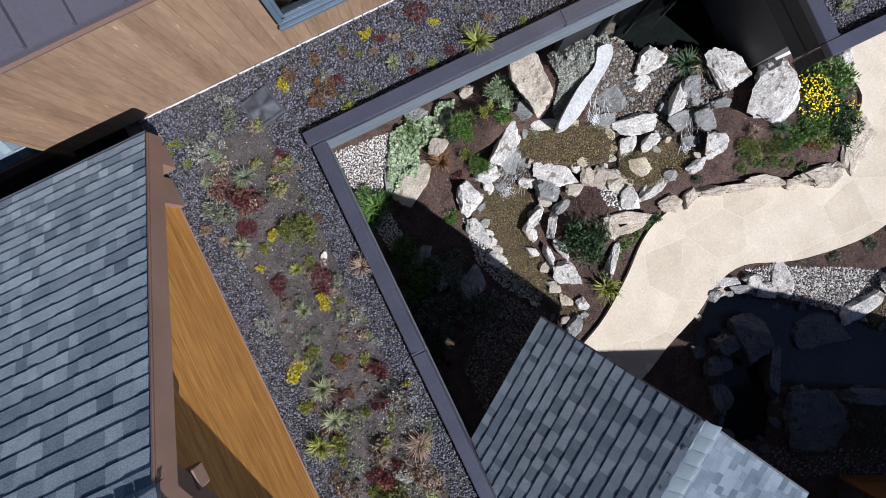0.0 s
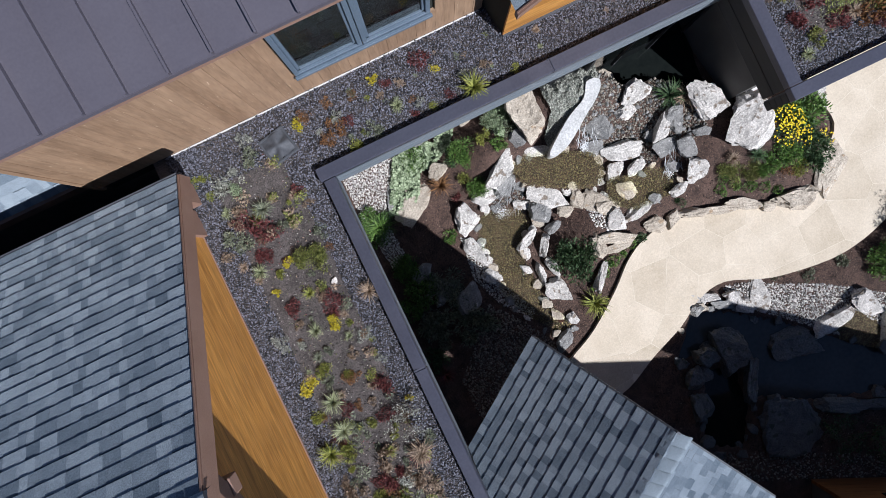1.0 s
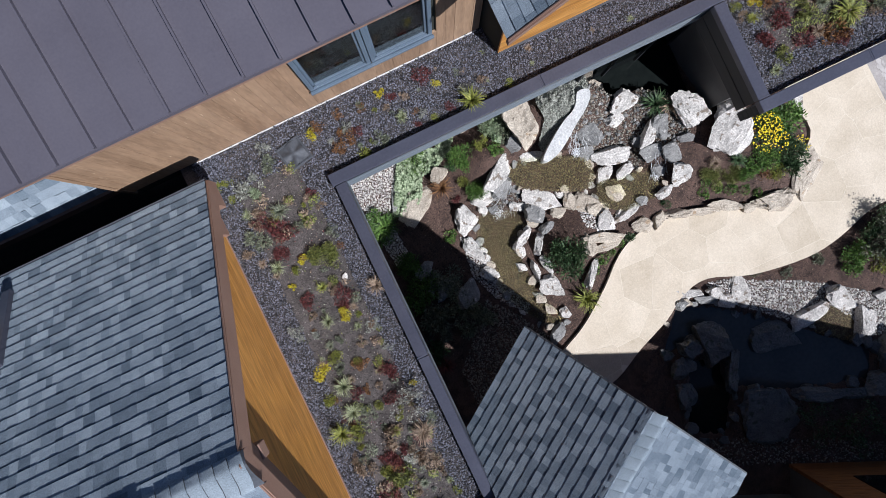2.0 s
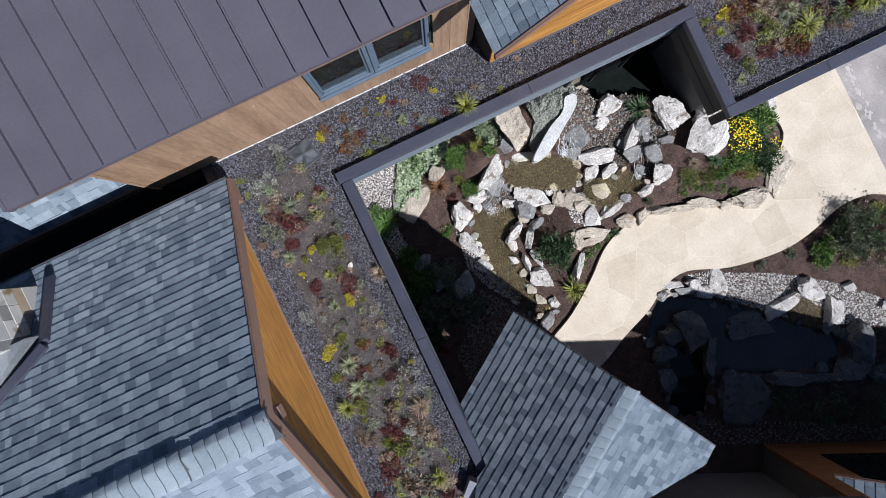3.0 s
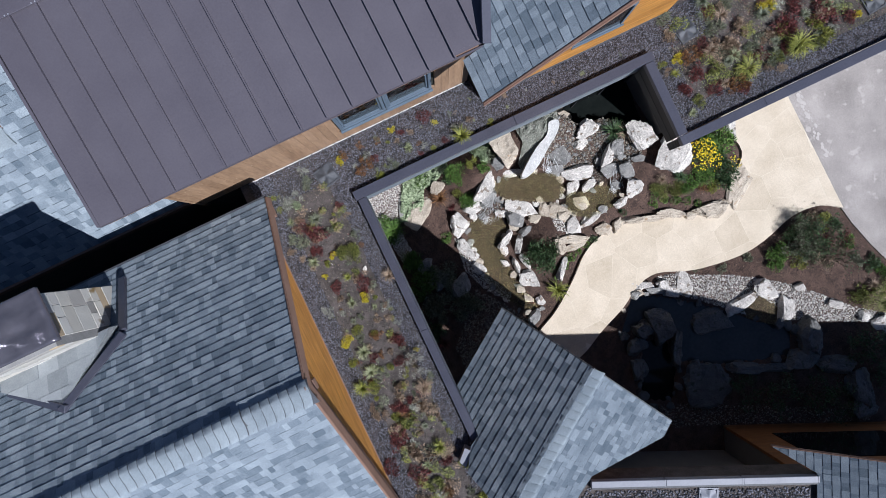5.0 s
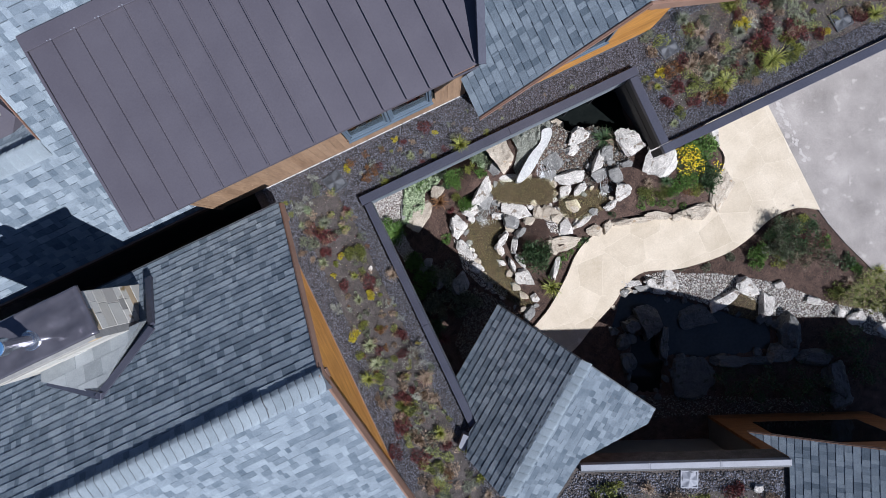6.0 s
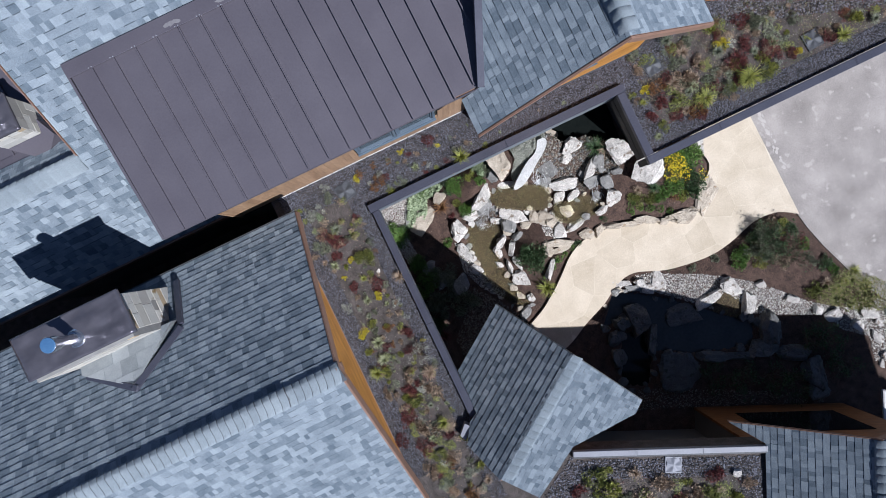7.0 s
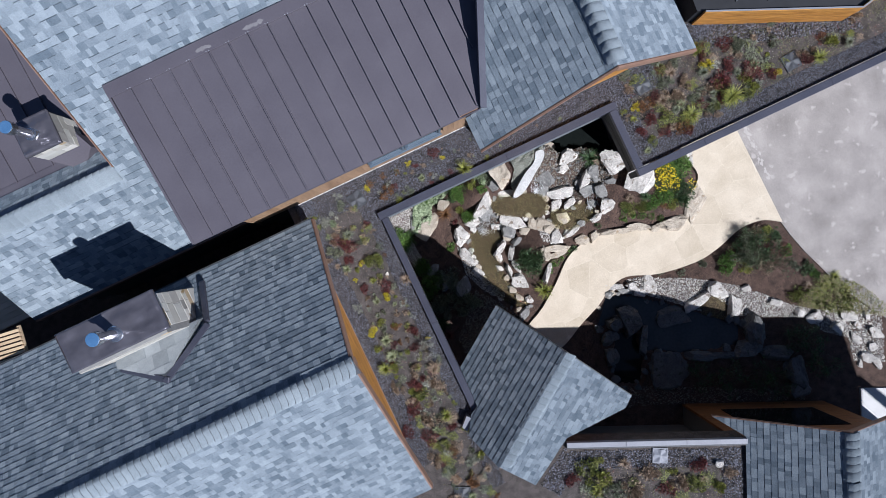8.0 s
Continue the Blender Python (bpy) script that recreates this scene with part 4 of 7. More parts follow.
part("roof_post", box_mesh("roof_post", -0.08, 0.08, -0.08, 0.08, 0, 5.85, BROWN_TRIM), _far, at=Matrix.Translation((*wing(16.8, -10.2), 0)))
part("roof_plate", prism("roof_plate", FAR, 5.85, 6.0, CAP), _far, "unseen plate cut to the outline of the pond's shade")
part("rake_board", beam_mesh("rake_board", (*wing(17.0, -8.3), 6.0), (*wing(17.8, -9.0), 6.0), 0.26, 0.1, BROWN_TRIM), _far, "unseen strip that casts the dark band on the pad")

# low bay with cedar curb at the end of the planted roof
bay = thing("bay_curb", "orange oiled cedar curb round a dark bay roof", "wall", kind="structure")
BAY = [(7.95, 0.9), (8.08, 0.83), (11.11, -0.5), (11.81, -0.35), (13.6, 0.8), (13.6, 3.0), (8.1, 3.0)]
for (_ax, _ay), (_bx, _by) in zip(BAY[1:5], BAY[2:6]):
    for _k in range(5):
        part("cedar_board", beam_mesh("cedar_board", (_ax, _ay, 4.08 - _k * 0.14), (_bx, _by, 4.08 - _k * 0.14), 0.05, 0.136, ORANGE_WOOD_X), bay)
    part("top_trim", beam_mesh("top_trim", (_ax, _ay, 4.10), (_bx, _by, 4.10), 0.03, 0.02, PALE_METAL), bay)
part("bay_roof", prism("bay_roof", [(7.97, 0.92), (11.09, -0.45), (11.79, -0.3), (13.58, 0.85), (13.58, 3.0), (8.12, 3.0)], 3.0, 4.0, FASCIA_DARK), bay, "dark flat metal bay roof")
for _k in range(7):
    part("bay_seam", beam_mesh("bay_seam", (8.8 + _k * 0.62, 0.75 - _k * 0.27, 4.03), (9.3 + _k * 0.62, 2.9, 4.03), 0.03, 0.03, DARK_METAL), bay)

# the far wing's cedar front in shade, at ground level
wingf = thing("wall_wing_front", "shaded orange cedar wall with dark windows", "wall", kind="structure")
FRONT_N = -5.3
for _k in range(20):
    part("cedar_board", beam_mesh("cedar_board", (*wing(8.0, FRONT_N), 0.15 + _k * 0.14), (*wing(11.9, FRONT_N), 0.15 + _k * 0.14), 0.06, 0.136, SHADE_CEDAR), wingf)
part("sheathing", prism("sheathing", [wing(8.02, FRONT_N - 0.05), wing(11.9, FRONT_N - 0.05), wing(11.9, -9.8), wing(8.02, -9.8)], 0, 2.7, WALL_DARK), wingf)
for _d0, _wide in ((8.75, 2.45),):
    part("dark_window", beam_mesh("dark_window", (*wing(_d0, FRONT_N + 0.03), 2.2), (*wing(_d0 + _wide, FRONT_N + 0.03), 2.2), 0.03, 1.5, PANE_DARK), wingf, "dark glazed window")
plain_wall("wall_wing_recess", [wing(3.6, -5.85), wing(8.0, -5.85), wing(8.0, -6.1), wing(3.6, -6.1)], 0, 2.85, WALL_DARK, "grey recessed wall below the far wing's parapet")

glazing = thing("window_wall_court", "black glazed wall at the back of the courtyard recess", "window", kind="structure")
for _k in range(3):
    part("pane", box_mesh("pane", 4.42 + _k * 0.68, 5.06 + _k * 0.68, 0.14, 0.17, 0.2, 2.86, PANE_DARK), glazing)
for _k in range(4):
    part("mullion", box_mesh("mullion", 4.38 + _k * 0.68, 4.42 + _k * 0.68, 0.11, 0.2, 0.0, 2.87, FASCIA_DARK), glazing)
# Dark backing runs past the panes to fill the recess with shade.
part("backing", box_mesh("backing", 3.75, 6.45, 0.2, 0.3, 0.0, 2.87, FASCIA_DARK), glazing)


# ---- plan: rocks (x, y, length, breadth, turn, height, stone) and plants (x, y, radius, kind) ----
ROCKS_FALL = [
    (3.21, -0.06, 0.93, 0.64, -86, 0.55, "tan"),
    (4.71, -0.06, 0.44, 0.32, 54, 0.35, "tan"),
    (5.05, -0.52, 0.52, 0.41, 4, 0.4, "pale"),
    (6.07, -1.14, 0.69, 0.50, -96, 0.5, "pale"),
    (6.59, -1.77, 1.05, 0.64, 54, 0.6, "pale"),
    (4.29, -0.79, 0.55, 0.52, -26, 0.3, "grey"),
    (4.84, -0.73, 0.34, 0.25, 4, 0.25, "pale"),
    (5.28, -1.26, 0.59, 0.21, 49, 0.35, "pale"),
    (5.56, -1.18, 0.46, 0.32, 54, 0.3, "grey"),
    (4.60, -1.28, 0.78, 0.28, -14, 0.3, "pale"),
    (4.29, -1.57, 0.46, 0.28, 34, 0.25, "pale"),
    (4.63, -1.68, 0.43, 0.23, 4, 0.25, "pale"),
]
ROCKS_POOL = [
    (5.49, -2.16, 0.43, 0.38, 54, 0.3, "pale"),
    (5.13, -2.35, 0.33, 0.22, 14, 0.22, "pale"),
    (4.33, -1.97, 0.40, 0.29, -26, 0.12, "tan"),
    (2.42, -0.75, 0.76, 0.36, 36, 0.35, "pale"),
    (2.08, -0.97, 0.54, 0.22, 14, 0.25, "pale"),
    (3.02, -1.47, 0.67, 0.40, -36, 0.3, "pale"),
    (3.18, -0.69, 0.58, 0.22, -18, 0.2, "pale"),
    (3.52, -1.78, 0.36, 0.24, -96, 0.25, "tan"),
    (3.76, -1.85, 0.52, 0.31, -41, 0.25, "tan"),
    (3.94, -2.08, 0.33, 0.27, -26, 0.2, "tan"),
    (3.24, -1.84, 0.31, 0.25, -6, 0.2, "tan"),
    (3.93, -2.38, 0.40, 0.34, 54, 0.3, "pale"),
    (4.40, -2.40, 0.63, 0.20, 12, 0.25, "pale"),
    (2.89, -2.04, 0.31, 0.16, 14, 0.3, "grey"),
]
ROCKS_EDGE = [
    (4.58, -2.73, 0.44, 0.31, -6, 0.28, "tan"),
    (4.90, -2.78, 0.33, 0.24, 34, 0.28, "tan"),
    (5.27, -2.85, 0.57, 0.16, -21, 0.3, "tan"),
    (5.69, -2.97, 0.61, 0.15, -23, 0.3, "tan"),
    (6.14, -3.10, 0.61, 0.18, -24, 0.3, "tan"),
    (6.54, -3.29, 0.37, 0.17, -26, 0.28, "tan"),
    (7.08, -3.39, 0.81, 0.42, -16, 0.4, "tan"),
    (7.84, -3.18, 1.11, 0.52, 49, 0.3, "tan"),
    (8.25, -1.89, 0.57, 0.24, -96, 0.35, "pale"),
    (3.75, -2.60, 0.81, 0.22, -21, 0.25, "tan"),
    (3.73, -2.79, 0.89, 0.17, -6, 0.2, "tan"),
    (3.47, -2.65, 0.42, 0.20, -86, 0.22, "tan"),
    (3.34, -3.13, 0.59, 0.18, 49, 0.25, "pale"),
    (4.68, -2.30, 0.22, 0.15, -6, 0.2, "grey"),
]
ROCKS_STREAM = [
    (2.39, -2.05, 0.43, 0.15, 29, 0.3, "pale"),
    (2.65, -2.23, 0.41, 0.16, 62, 0.3, "pale"),
    (2.61, -2.62, 0.47, 0.15, -78, 0.3, "pale"),
    (2.40, -2.63, 0.41, 0.14, -91, 0.28, "pale"),
    (2.53, -3.04, 0.52, 0.39, -61, 0.3, "pale"),
    (1.60, -1.21, 0.60, 0.34, -106, 0.35, "pale"),
    (1.49, -1.76, 0.54, 0.24, -81, 0.25, "pale"),
    (1.58, -2.34, 0.37, 0.26, -66, 0.22, "pale"),
    (0.90, -0.59, 1.03, 0.39, 44, 0.16, "tan"),
    (1.50, -0.23, 0.37, 0.28, 4, 0.25, "tan"),
    (2.30, 0.37, 0.22, 0.19, -26, 0.18, "tan"),
    (2.94, -0.35, 0.34, 0.28, -26, 0.2, "grey"),
    (2.44, -0.97, 0.56, 0.32, 34, 0.4, "grey"),
    (2.22, -3.92, 0.37, 0.24, 24, 0.2, "grey"),
]
ROCKS_SMALL = [
    (1.39, 0.40, 0.37, 0.24, -6, 0.25, "grey"),
    (2.83, -1.61, 0.46, 0.28, -46, 0.35, "grey"),
    (4.11, -1.05, 0.37, 0.28, -26, 0.2, "grey"),
    (5.52, -1.73, 0.46, 0.31, -46, 0.2, "grey"),
    (5.23, -1.59, 0.40, 0.28, 4, 0.18, "grey"),
    (0.62, -0.25, 0.15, 0.64, -31, 0.08, "grey"),
    (5.12, -1.28, 0.31, 0.18, -26, 0.14, "grey"),
    (5.89, -1.60, 0.28, 0.18, -26, 0.14, "grey"),
]
ROCKS_BANK = [
    (4.63, -4.25, 0.34, 0.23, -15, 0.2, "pale"),
    (4.95, -4.36, 0.31, 0.21, -25, 0.2, "pale"),
    (5.28, -4.48, 0.37, 0.20, -15, 0.2, "pale"),
    (5.43, -4.74, 0.26, 0.31, -25, 0.2, "pale"),
    (5.75, -4.64, 0.30, 0.57, -25, 0.14, "pale"),
    (5.04, -4.56, 0.37, 0.17, -25, 0.2, "grey"),
    (6.60, -5.68, 0.69, 0.31, 15, 0.2, "pale"),
    (7.36, -5.60, 0.66, 0.40, -55, 0.3, "pale"),
    (7.62, -6.20, 0.37, 0.60, -25, 0.3, "pale"),
    (8.12, -5.91, 0.26, 0.20, -25, 0.2, "pale"),
    (8.73, -6.63, 0.34, 0.23, -25, 0.2, "pale"),
    (9.19, -7.17, 0.31, 0.23, -25, 0.2, "pale"),
    (9.53, -7.46, 0.37, 0.29, -25, 0.25, "pale"),
    (9.92, -7.96, 0.31, 0.26, -25, 0.2, "pale"),
]
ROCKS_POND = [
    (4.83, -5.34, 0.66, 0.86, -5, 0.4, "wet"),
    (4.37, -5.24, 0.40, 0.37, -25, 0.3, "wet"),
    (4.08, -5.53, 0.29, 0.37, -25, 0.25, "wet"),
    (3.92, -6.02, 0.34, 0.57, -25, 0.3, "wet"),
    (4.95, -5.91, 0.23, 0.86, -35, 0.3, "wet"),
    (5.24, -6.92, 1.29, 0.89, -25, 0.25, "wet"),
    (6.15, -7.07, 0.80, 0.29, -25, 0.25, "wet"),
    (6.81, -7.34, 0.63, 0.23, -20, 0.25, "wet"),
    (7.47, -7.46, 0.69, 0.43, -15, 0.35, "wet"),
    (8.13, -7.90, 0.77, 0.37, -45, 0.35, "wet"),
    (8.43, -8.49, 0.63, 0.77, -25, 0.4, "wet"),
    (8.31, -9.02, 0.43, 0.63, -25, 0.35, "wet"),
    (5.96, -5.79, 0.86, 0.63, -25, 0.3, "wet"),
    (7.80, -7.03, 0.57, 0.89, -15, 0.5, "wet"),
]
PLANTS_NORTH = [
    (0.02, 0.60, 0.08, "yellow"),
    (0.51, 0.50, 0.07, "silver"),
    (0.43, 0.34, 0.12, "orange"),
    (0.17, 0.65, 0.09, "orange"),
    (1.10, 0.70, 0.07, "yellow"),
    (1.22, 0.59, 0.08, "red"),
    (1.82, 0.50, 0.06, "yellow"),
    (1.50, 0.23, 0.06, "silver"),
    (2.16, 0.09, 0.20, "tuft_lime"),
    (0.93, 0.53, 0.05, "lime"),
    (1.23, 0.30, 0.10, "tuft_sedge"),
    (0.85, 0.15, 0.10, "sage"),
    (0.56, 0.08, 0.12, "lime"),
    (1.64, 0.11, 0.06, "lime"),
    (2.71, 0.10, 0.07, "lime"),
    (1.38, 0.54, 0.07, "dry"),
    (-0.64, 0.72, 0.08, "silver"),
    (-1.13, 0.27, 0.13, "silver"),
    (-0.98, 0.20, 0.09, "pale"),
    (-0.65, 0.50, 0.12, "sage"),
    (-1.44, 0.50, 0.09, "lime"),
    (-1.27, 0.51, 0.07, "lime"),
    (-1.27, 0.28, 0.06, "lime"),
    (2.09, 0.30, 0.09, "silver"),
    (1.69, 0.68, 0.11, "red"),
    (0.30, 0.29, 0.09, "orange"),
    (0.80, 0.64, 0.06, "orange"),
    (1.09, 0.51, 0.06, "dry"),
    (1.88, 0.15, 0.06, "red"),
    (1.38, 0.11, 0.06, "red"),
    (0.62, 0.38, 0.07, "red"),
    (2.42, 0.27, 0.07, "dry"),
]
PLANTS_WEST = [
    (-0.78, -0.14, 0.14, "tuft_sage"),
    (-1.04, -0.17, 0.11, "red"),
    (-0.83, -0.36, 0.16, "red"),
    (-0.89, -0.20, 0.08, "lime"),
    (-0.30, -0.11, 0.08, "red"),
    (-1.21, -0.38, 0.15, "sage"),
    (-1.06, -0.64, 0.09, "red"),
    (-1.13, -0.82, 0.11, "tuft_sedge"),
    (-0.51, -0.95, 0.19, "bush_olive"),
    (-0.78, -0.84, 0.08, "yellow"),
    (-0.91, -0.96, 0.08, "lime"),
    (-1.06, -1.11, 0.05, "yellow"),
    (-0.71, -1.30, 0.09, "tuft_lime"),
    (-0.50, -1.53, 0.12, "red"),
    (-0.94, -1.40, 0.10, "red"),
    (-0.58, -1.75, 0.10, "yellow"),
    (-0.31, -2.03, 0.09, "silver"),
    (-1.27, -1.71, 0.10, "silver"),
    (-1.07, -1.81, 0.07, "silver"),
    (-0.83, -1.74, 0.11, "tuft_sedge"),
    (-0.93, -2.23, 0.10, "lime"),
    (-1.21, -2.31, 0.12, "yellow"),
    (-0.26, -2.39, 0.06, "silver"),
    (-0.70, -2.37, 0.06, "lime"),
    (-1.01, -2.61, 0.15, "tuft_sedge"),
    (-1.25, -2.68, 0.10, "lime"),
    (-1.05, -2.97, 0.14, "tuft_sedge"),
    (-1.30, -3.16, 0.16, "tuft_lime"),
    (-0.89, -2.77, 0.09, "red"),
    (-0.74, -2.79, 0.06, "orange"),
    (-0.38, -2.65, 0.13, "red"),
    (-1.41, -0.50, 0.09, "dry"),
]
PLANTS_WEST_SOUTH = [
    (-0.30, -3.17, 0.19, "shrub_silver"),
    (-0.16, -2.96, 0.06, "yellow"),
    (-0.52, -3.03, 0.09, "red"),
    (-0.71, -3.06, 0.07, "lime"),
    (-0.87, -3.10, 0.11, "sage"),
    (-0.64, -3.44, 0.09, "tuft_lime"),
    (-0.33, -3.63, 0.16, "tuft_dry"),
    (-0.83, -3.79, 0.14, "red"),
    (-1.16, -3.43, 0.06, "lime"),
    (-1.00, -3.86, 0.08, "lime"),
    (-0.04, -1.58, 0.15, "tuft_dry"),
    (-1.19, -3.62, 0.07, "sage"),
    (-0.80, -2.02, 0.06, "sage"),
    (-1.15, -0.18, 0.09, "dry"),
    (-1.06, -0.06, 0.09, "dry"),
    (-1.00, -1.59, 0.06, "dry"),
    (-0.59, -1.37, 0.08, "dry"),
    (-0.96, -2.36, 0.09, "sage"),
    (-0.47, -3.83, 0.15, "dry"),
    (-0.33, -4.03, 0.09, "dry"),
    (-1.22, -3.26, 0.07, "dry"),
    (-0.60, -2.81, 0.06, "dry"),
    (-0.55, -2.21, 0.06, "dry"),
    (-0.52, -3.29, 0.06, "lime"),
    (-0.14, -3.50, 0.09, "sage"),
    (-0.66, -3.73, 0.09, "red"),
    (-0.62, -0.06, 0.07, "dry"),
    (-0.65, -0.42, 0.09, "sage"),
    (-0.25, -0.30, 0.06, "dry"),
    (-0.50, -1.97, 0.07, "tuft_sedge"),
]
PLANTS_EAST = [
    (6.16, -0.29, 0.10, "yellow"),
    (6.40, -0.33, 0.16, "orange"),
    (6.65, -0.31, 0.12, "red"),
    (6.34, -0.64, 0.14, "red"),
    (6.06, -0.84, 0.14, "red"),
    (6.53, -1.07, 0.14, "red"),
    (6.20, -1.15, 0.12, "olive"),
    (6.01, -0.53, 0.10, "tuft_lime"),
    (6.68, -0.75, 0.14, "olive"),
    (7.19, -0.99, 0.21, "tuft_lime"),
    (6.93, -1.13, 0.17, "orange"),
    (7.53, -0.87, 0.13, "red"),
    (7.12, -0.53, 0.17, "dry"),
    (8.08, -1.03, 0.23, "tuft_lime"),
    (7.75, -1.02, 0.14, "olive"),
    (6.88, -0.52, 0.12, "sage"),
    (6.83, -0.32, 0.12, "dry"),
    (5.99, -1.29, 0.10, "tuft_sedge"),
    (7.43, -0.68, 0.12, "sage"),
    (8.49, -1.08, 0.14, "olive"),
    (7.74, -1.25, 0.10, "dry"),
    (7.54, -1.16, 0.09, "dry"),
    (5.91, -0.44, 0.08, "dry"),
    (6.93, -0.73, 0.12, "tuft_sage"),
    (7.02, -1.25, 0.10, "red"),
    (5.89, -0.28, 0.07, "lime"),
]
PLANTS_FAR_EAST = [
    (7.82, -0.25, 0.16, "tuft_sage"),
    (7.83, 0.29, 0.16, "lime"),
    (7.99, 0.10, 0.13, "red"),
    (7.98, -0.17, 0.16, "yellow"),
    (8.12, -0.52, 0.22, "red"),
    (8.39, -0.34, 0.16, "red"),
    (8.80, -0.66, 0.22, "red"),
    (8.60, -0.81, 0.16, "lime"),
    (8.16, -0.97, 0.29, "tuft_lime"),
    (8.71, -1.10, 0.16, "lime"),
    (9.17, -0.90, 0.13, "red"),
    (9.34, -0.94, 0.10, "yellow"),
    (8.83, -0.98, 0.11, "silver"),
    (10.27, -1.05, 0.20, "tuft_lime"),
    (10.04, -1.00, 0.16, "red"),
    (10.66, -0.87, 0.18, "lime"),
    (8.78, -0.04, 0.16, "sage"),
    (7.38, -0.29, 0.16, "dry"),
    (7.06, -0.44, 0.18, "dry"),
    (6.98, -0.10, 0.16, "sage"),
    (7.76, -0.65, 0.16, "dry"),
    (7.00, 0.20, 0.13, "red"),
    (7.17, 0.06, 0.16, "tuft_dry"),
    (9.99, -0.86, 0.16, "dry"),
    (9.29, -0.52, 0.07, "lime"),
]
PLANTS_SOUTH = [
    (1.79, -7.06, 0.25, "olive"),
    (1.91, -7.39, 0.27, "lime"),
    (2.09, -7.75, 0.20, "sage"),
    (2.53, -7.83, 0.25, "dry"),
    (1.35, -7.13, 0.17, "red"),
    (2.98, -7.76, 0.22, "dry"),
    (3.49, -8.14, 0.20, "dry"),
    (3.77, -8.41, 0.22, "olive"),
    (4.20, -8.68, 0.20, "lime"),
    (3.16, -8.26, 0.17, "red"),
    (4.07, -8.07, 0.20, "red"),
    (4.61, -8.53, 0.15, "dry"),
    (2.58, -7.29, 0.15, "tuft_dry"),
    (2.10, -7.00, 0.12, "lime"),
    (-0.83, -4.03, 0.17, "olive"),
    (-1.11, -4.32, 0.17, "red"),
    (-0.85, -4.64, 0.22, "dry"),
    (-1.06, -4.96, 0.17, "red"),
    (-0.51, -4.66, 0.16, "tuft_lime"),
    (-0.71, -3.47, 0.15, "dry"),
    (-0.29, -3.60, 0.17, "tuft_dry"),
    (-1.07, -3.23, 0.12, "lime"),
    (-1.23, -3.71, 0.15, "dry"),
    (-1.46, -4.63, 0.15, "red"),
    (-0.86, -5.26, 0.15, "olive"),
    (-1.16, -5.46, 0.17, "dry"),
    (-0.75, -5.45, 0.12, "orange"),
    (-0.56, -6.22, 0.15, "orange"),
]
PLANTS_COURT = [
    (1.23, 0.18, 0.25, "bush_green"),
    (0.14, -0.67, 0.31, "fern_green"),
    (1.18, -1.35, 0.14, "green"),
    (1.43, -0.48, 0.25, "tuft_orange"),
    (2.00, -0.75, 0.22, "bush_green"),
    (2.03, -0.19, 0.24, "bush_green"),
    (2.41, -0.15, 0.14, "lime"),
    (2.77, 0.05, 0.24, "bush_pale"),
    (1.78, -0.17, 0.16, "dark"),
    (3.02, -2.62, 0.45, "bush_dark"),
    (3.02, -3.55, 0.27, "tuft_lime"),
    (5.63, -0.82, 0.28, "tuft_dark"),
    (6.04, -0.96, 0.14, "red"),
    (7.70, -2.15, 0.45, "bush_green"),
    (7.49, -2.62, 0.36, "bush_dark"),
    (6.90, -2.57, 0.27, "bush_green"),
    (6.02, -2.42, 0.19, "bush_olive"),
    (6.33, -2.56, 0.18, "bush_olive"),
    (6.60, -2.66, 0.17, "bush_green"),
    (6.87, -2.84, 0.13, "orange"),
    (7.12, -2.86, 0.16, "lime"),
    (6.50, -2.38, 0.16, "tuft_dark"),
    (6.11, -2.24, 0.14, "tuft_dry"),
    (2.38, -3.52, 0.08, "red"),
    (1.63, -0.80, 0.09, "red"),
    (2.85, -0.14, 0.18, "sage"),
    (1.89, -0.58, 0.13, "lime"),
    (7.92, -2.65, 0.14, "bloom"),
    (6.52, -1.79, 0.07, "dark"),
    (5.82, -0.95, 0.24, "tuft_dry"),
]
PLANTS_COURT_LOW = [
    (5.81, -2.65, 0.09, "mound_green"),
    (6.06, -2.69, 0.09, "mound_green"),
    (6.27, -2.83, 0.10, "mound_green"),
    (6.51, -2.96, 0.09, "mound_green"),
    (6.74, -3.10, 0.09, "mound_green"),
    (5.88, -2.51, 0.08, "mound_green"),
    (5.11, -2.58, 0.08, "mound_dark"),
    (3.61, -3.00, 0.11, "mound_green"),
    (3.40, -3.13, 0.10, "mound_green"),
    (3.24, -3.25, 0.10, "mound_green"),
    (3.82, -2.95, 0.08, "mound_green"),
    (4.27, -2.86, 0.09, "mound_dark"),
    (4.05, -2.88, 0.08, "mound_green"),
    (7.05, -2.25, 0.20, "bloom"),
    (7.32, -2.02, 0.20, "bloom"),
    (7.15, -1.99, 0.17, "bloom"),
    (7.33, -2.36, 0.18, "bloom"),
    (7.33, -2.21, 0.17, "bloom"),
    (0.25, -2.11, 0.36, "bush_green"),
    (0.80, -2.22, 0.36, "bush_sage"),
    (0.98, -2.92, 0.36, "bush_sage"),
    (0.26, -2.72, 0.36, "bush_sage"),
    (0.32, -1.53, 0.28, "bush_green"),
    (0.10, -3.26, 0.24, "dark"),
    (0.07, -3.55, 0.20, "tuft_red"),
    (4.17, 0.35, 0.24, "sage"),
]
PLANTS_COVER = [
    (4.33, 0.22, 0.14, "lime"),
    (2.69, 0.13, 0.16, "pale"),
    (2.64, -0.28, 0.16, "green"),
    (3.03, -0.17, 0.09, "dark"),
]
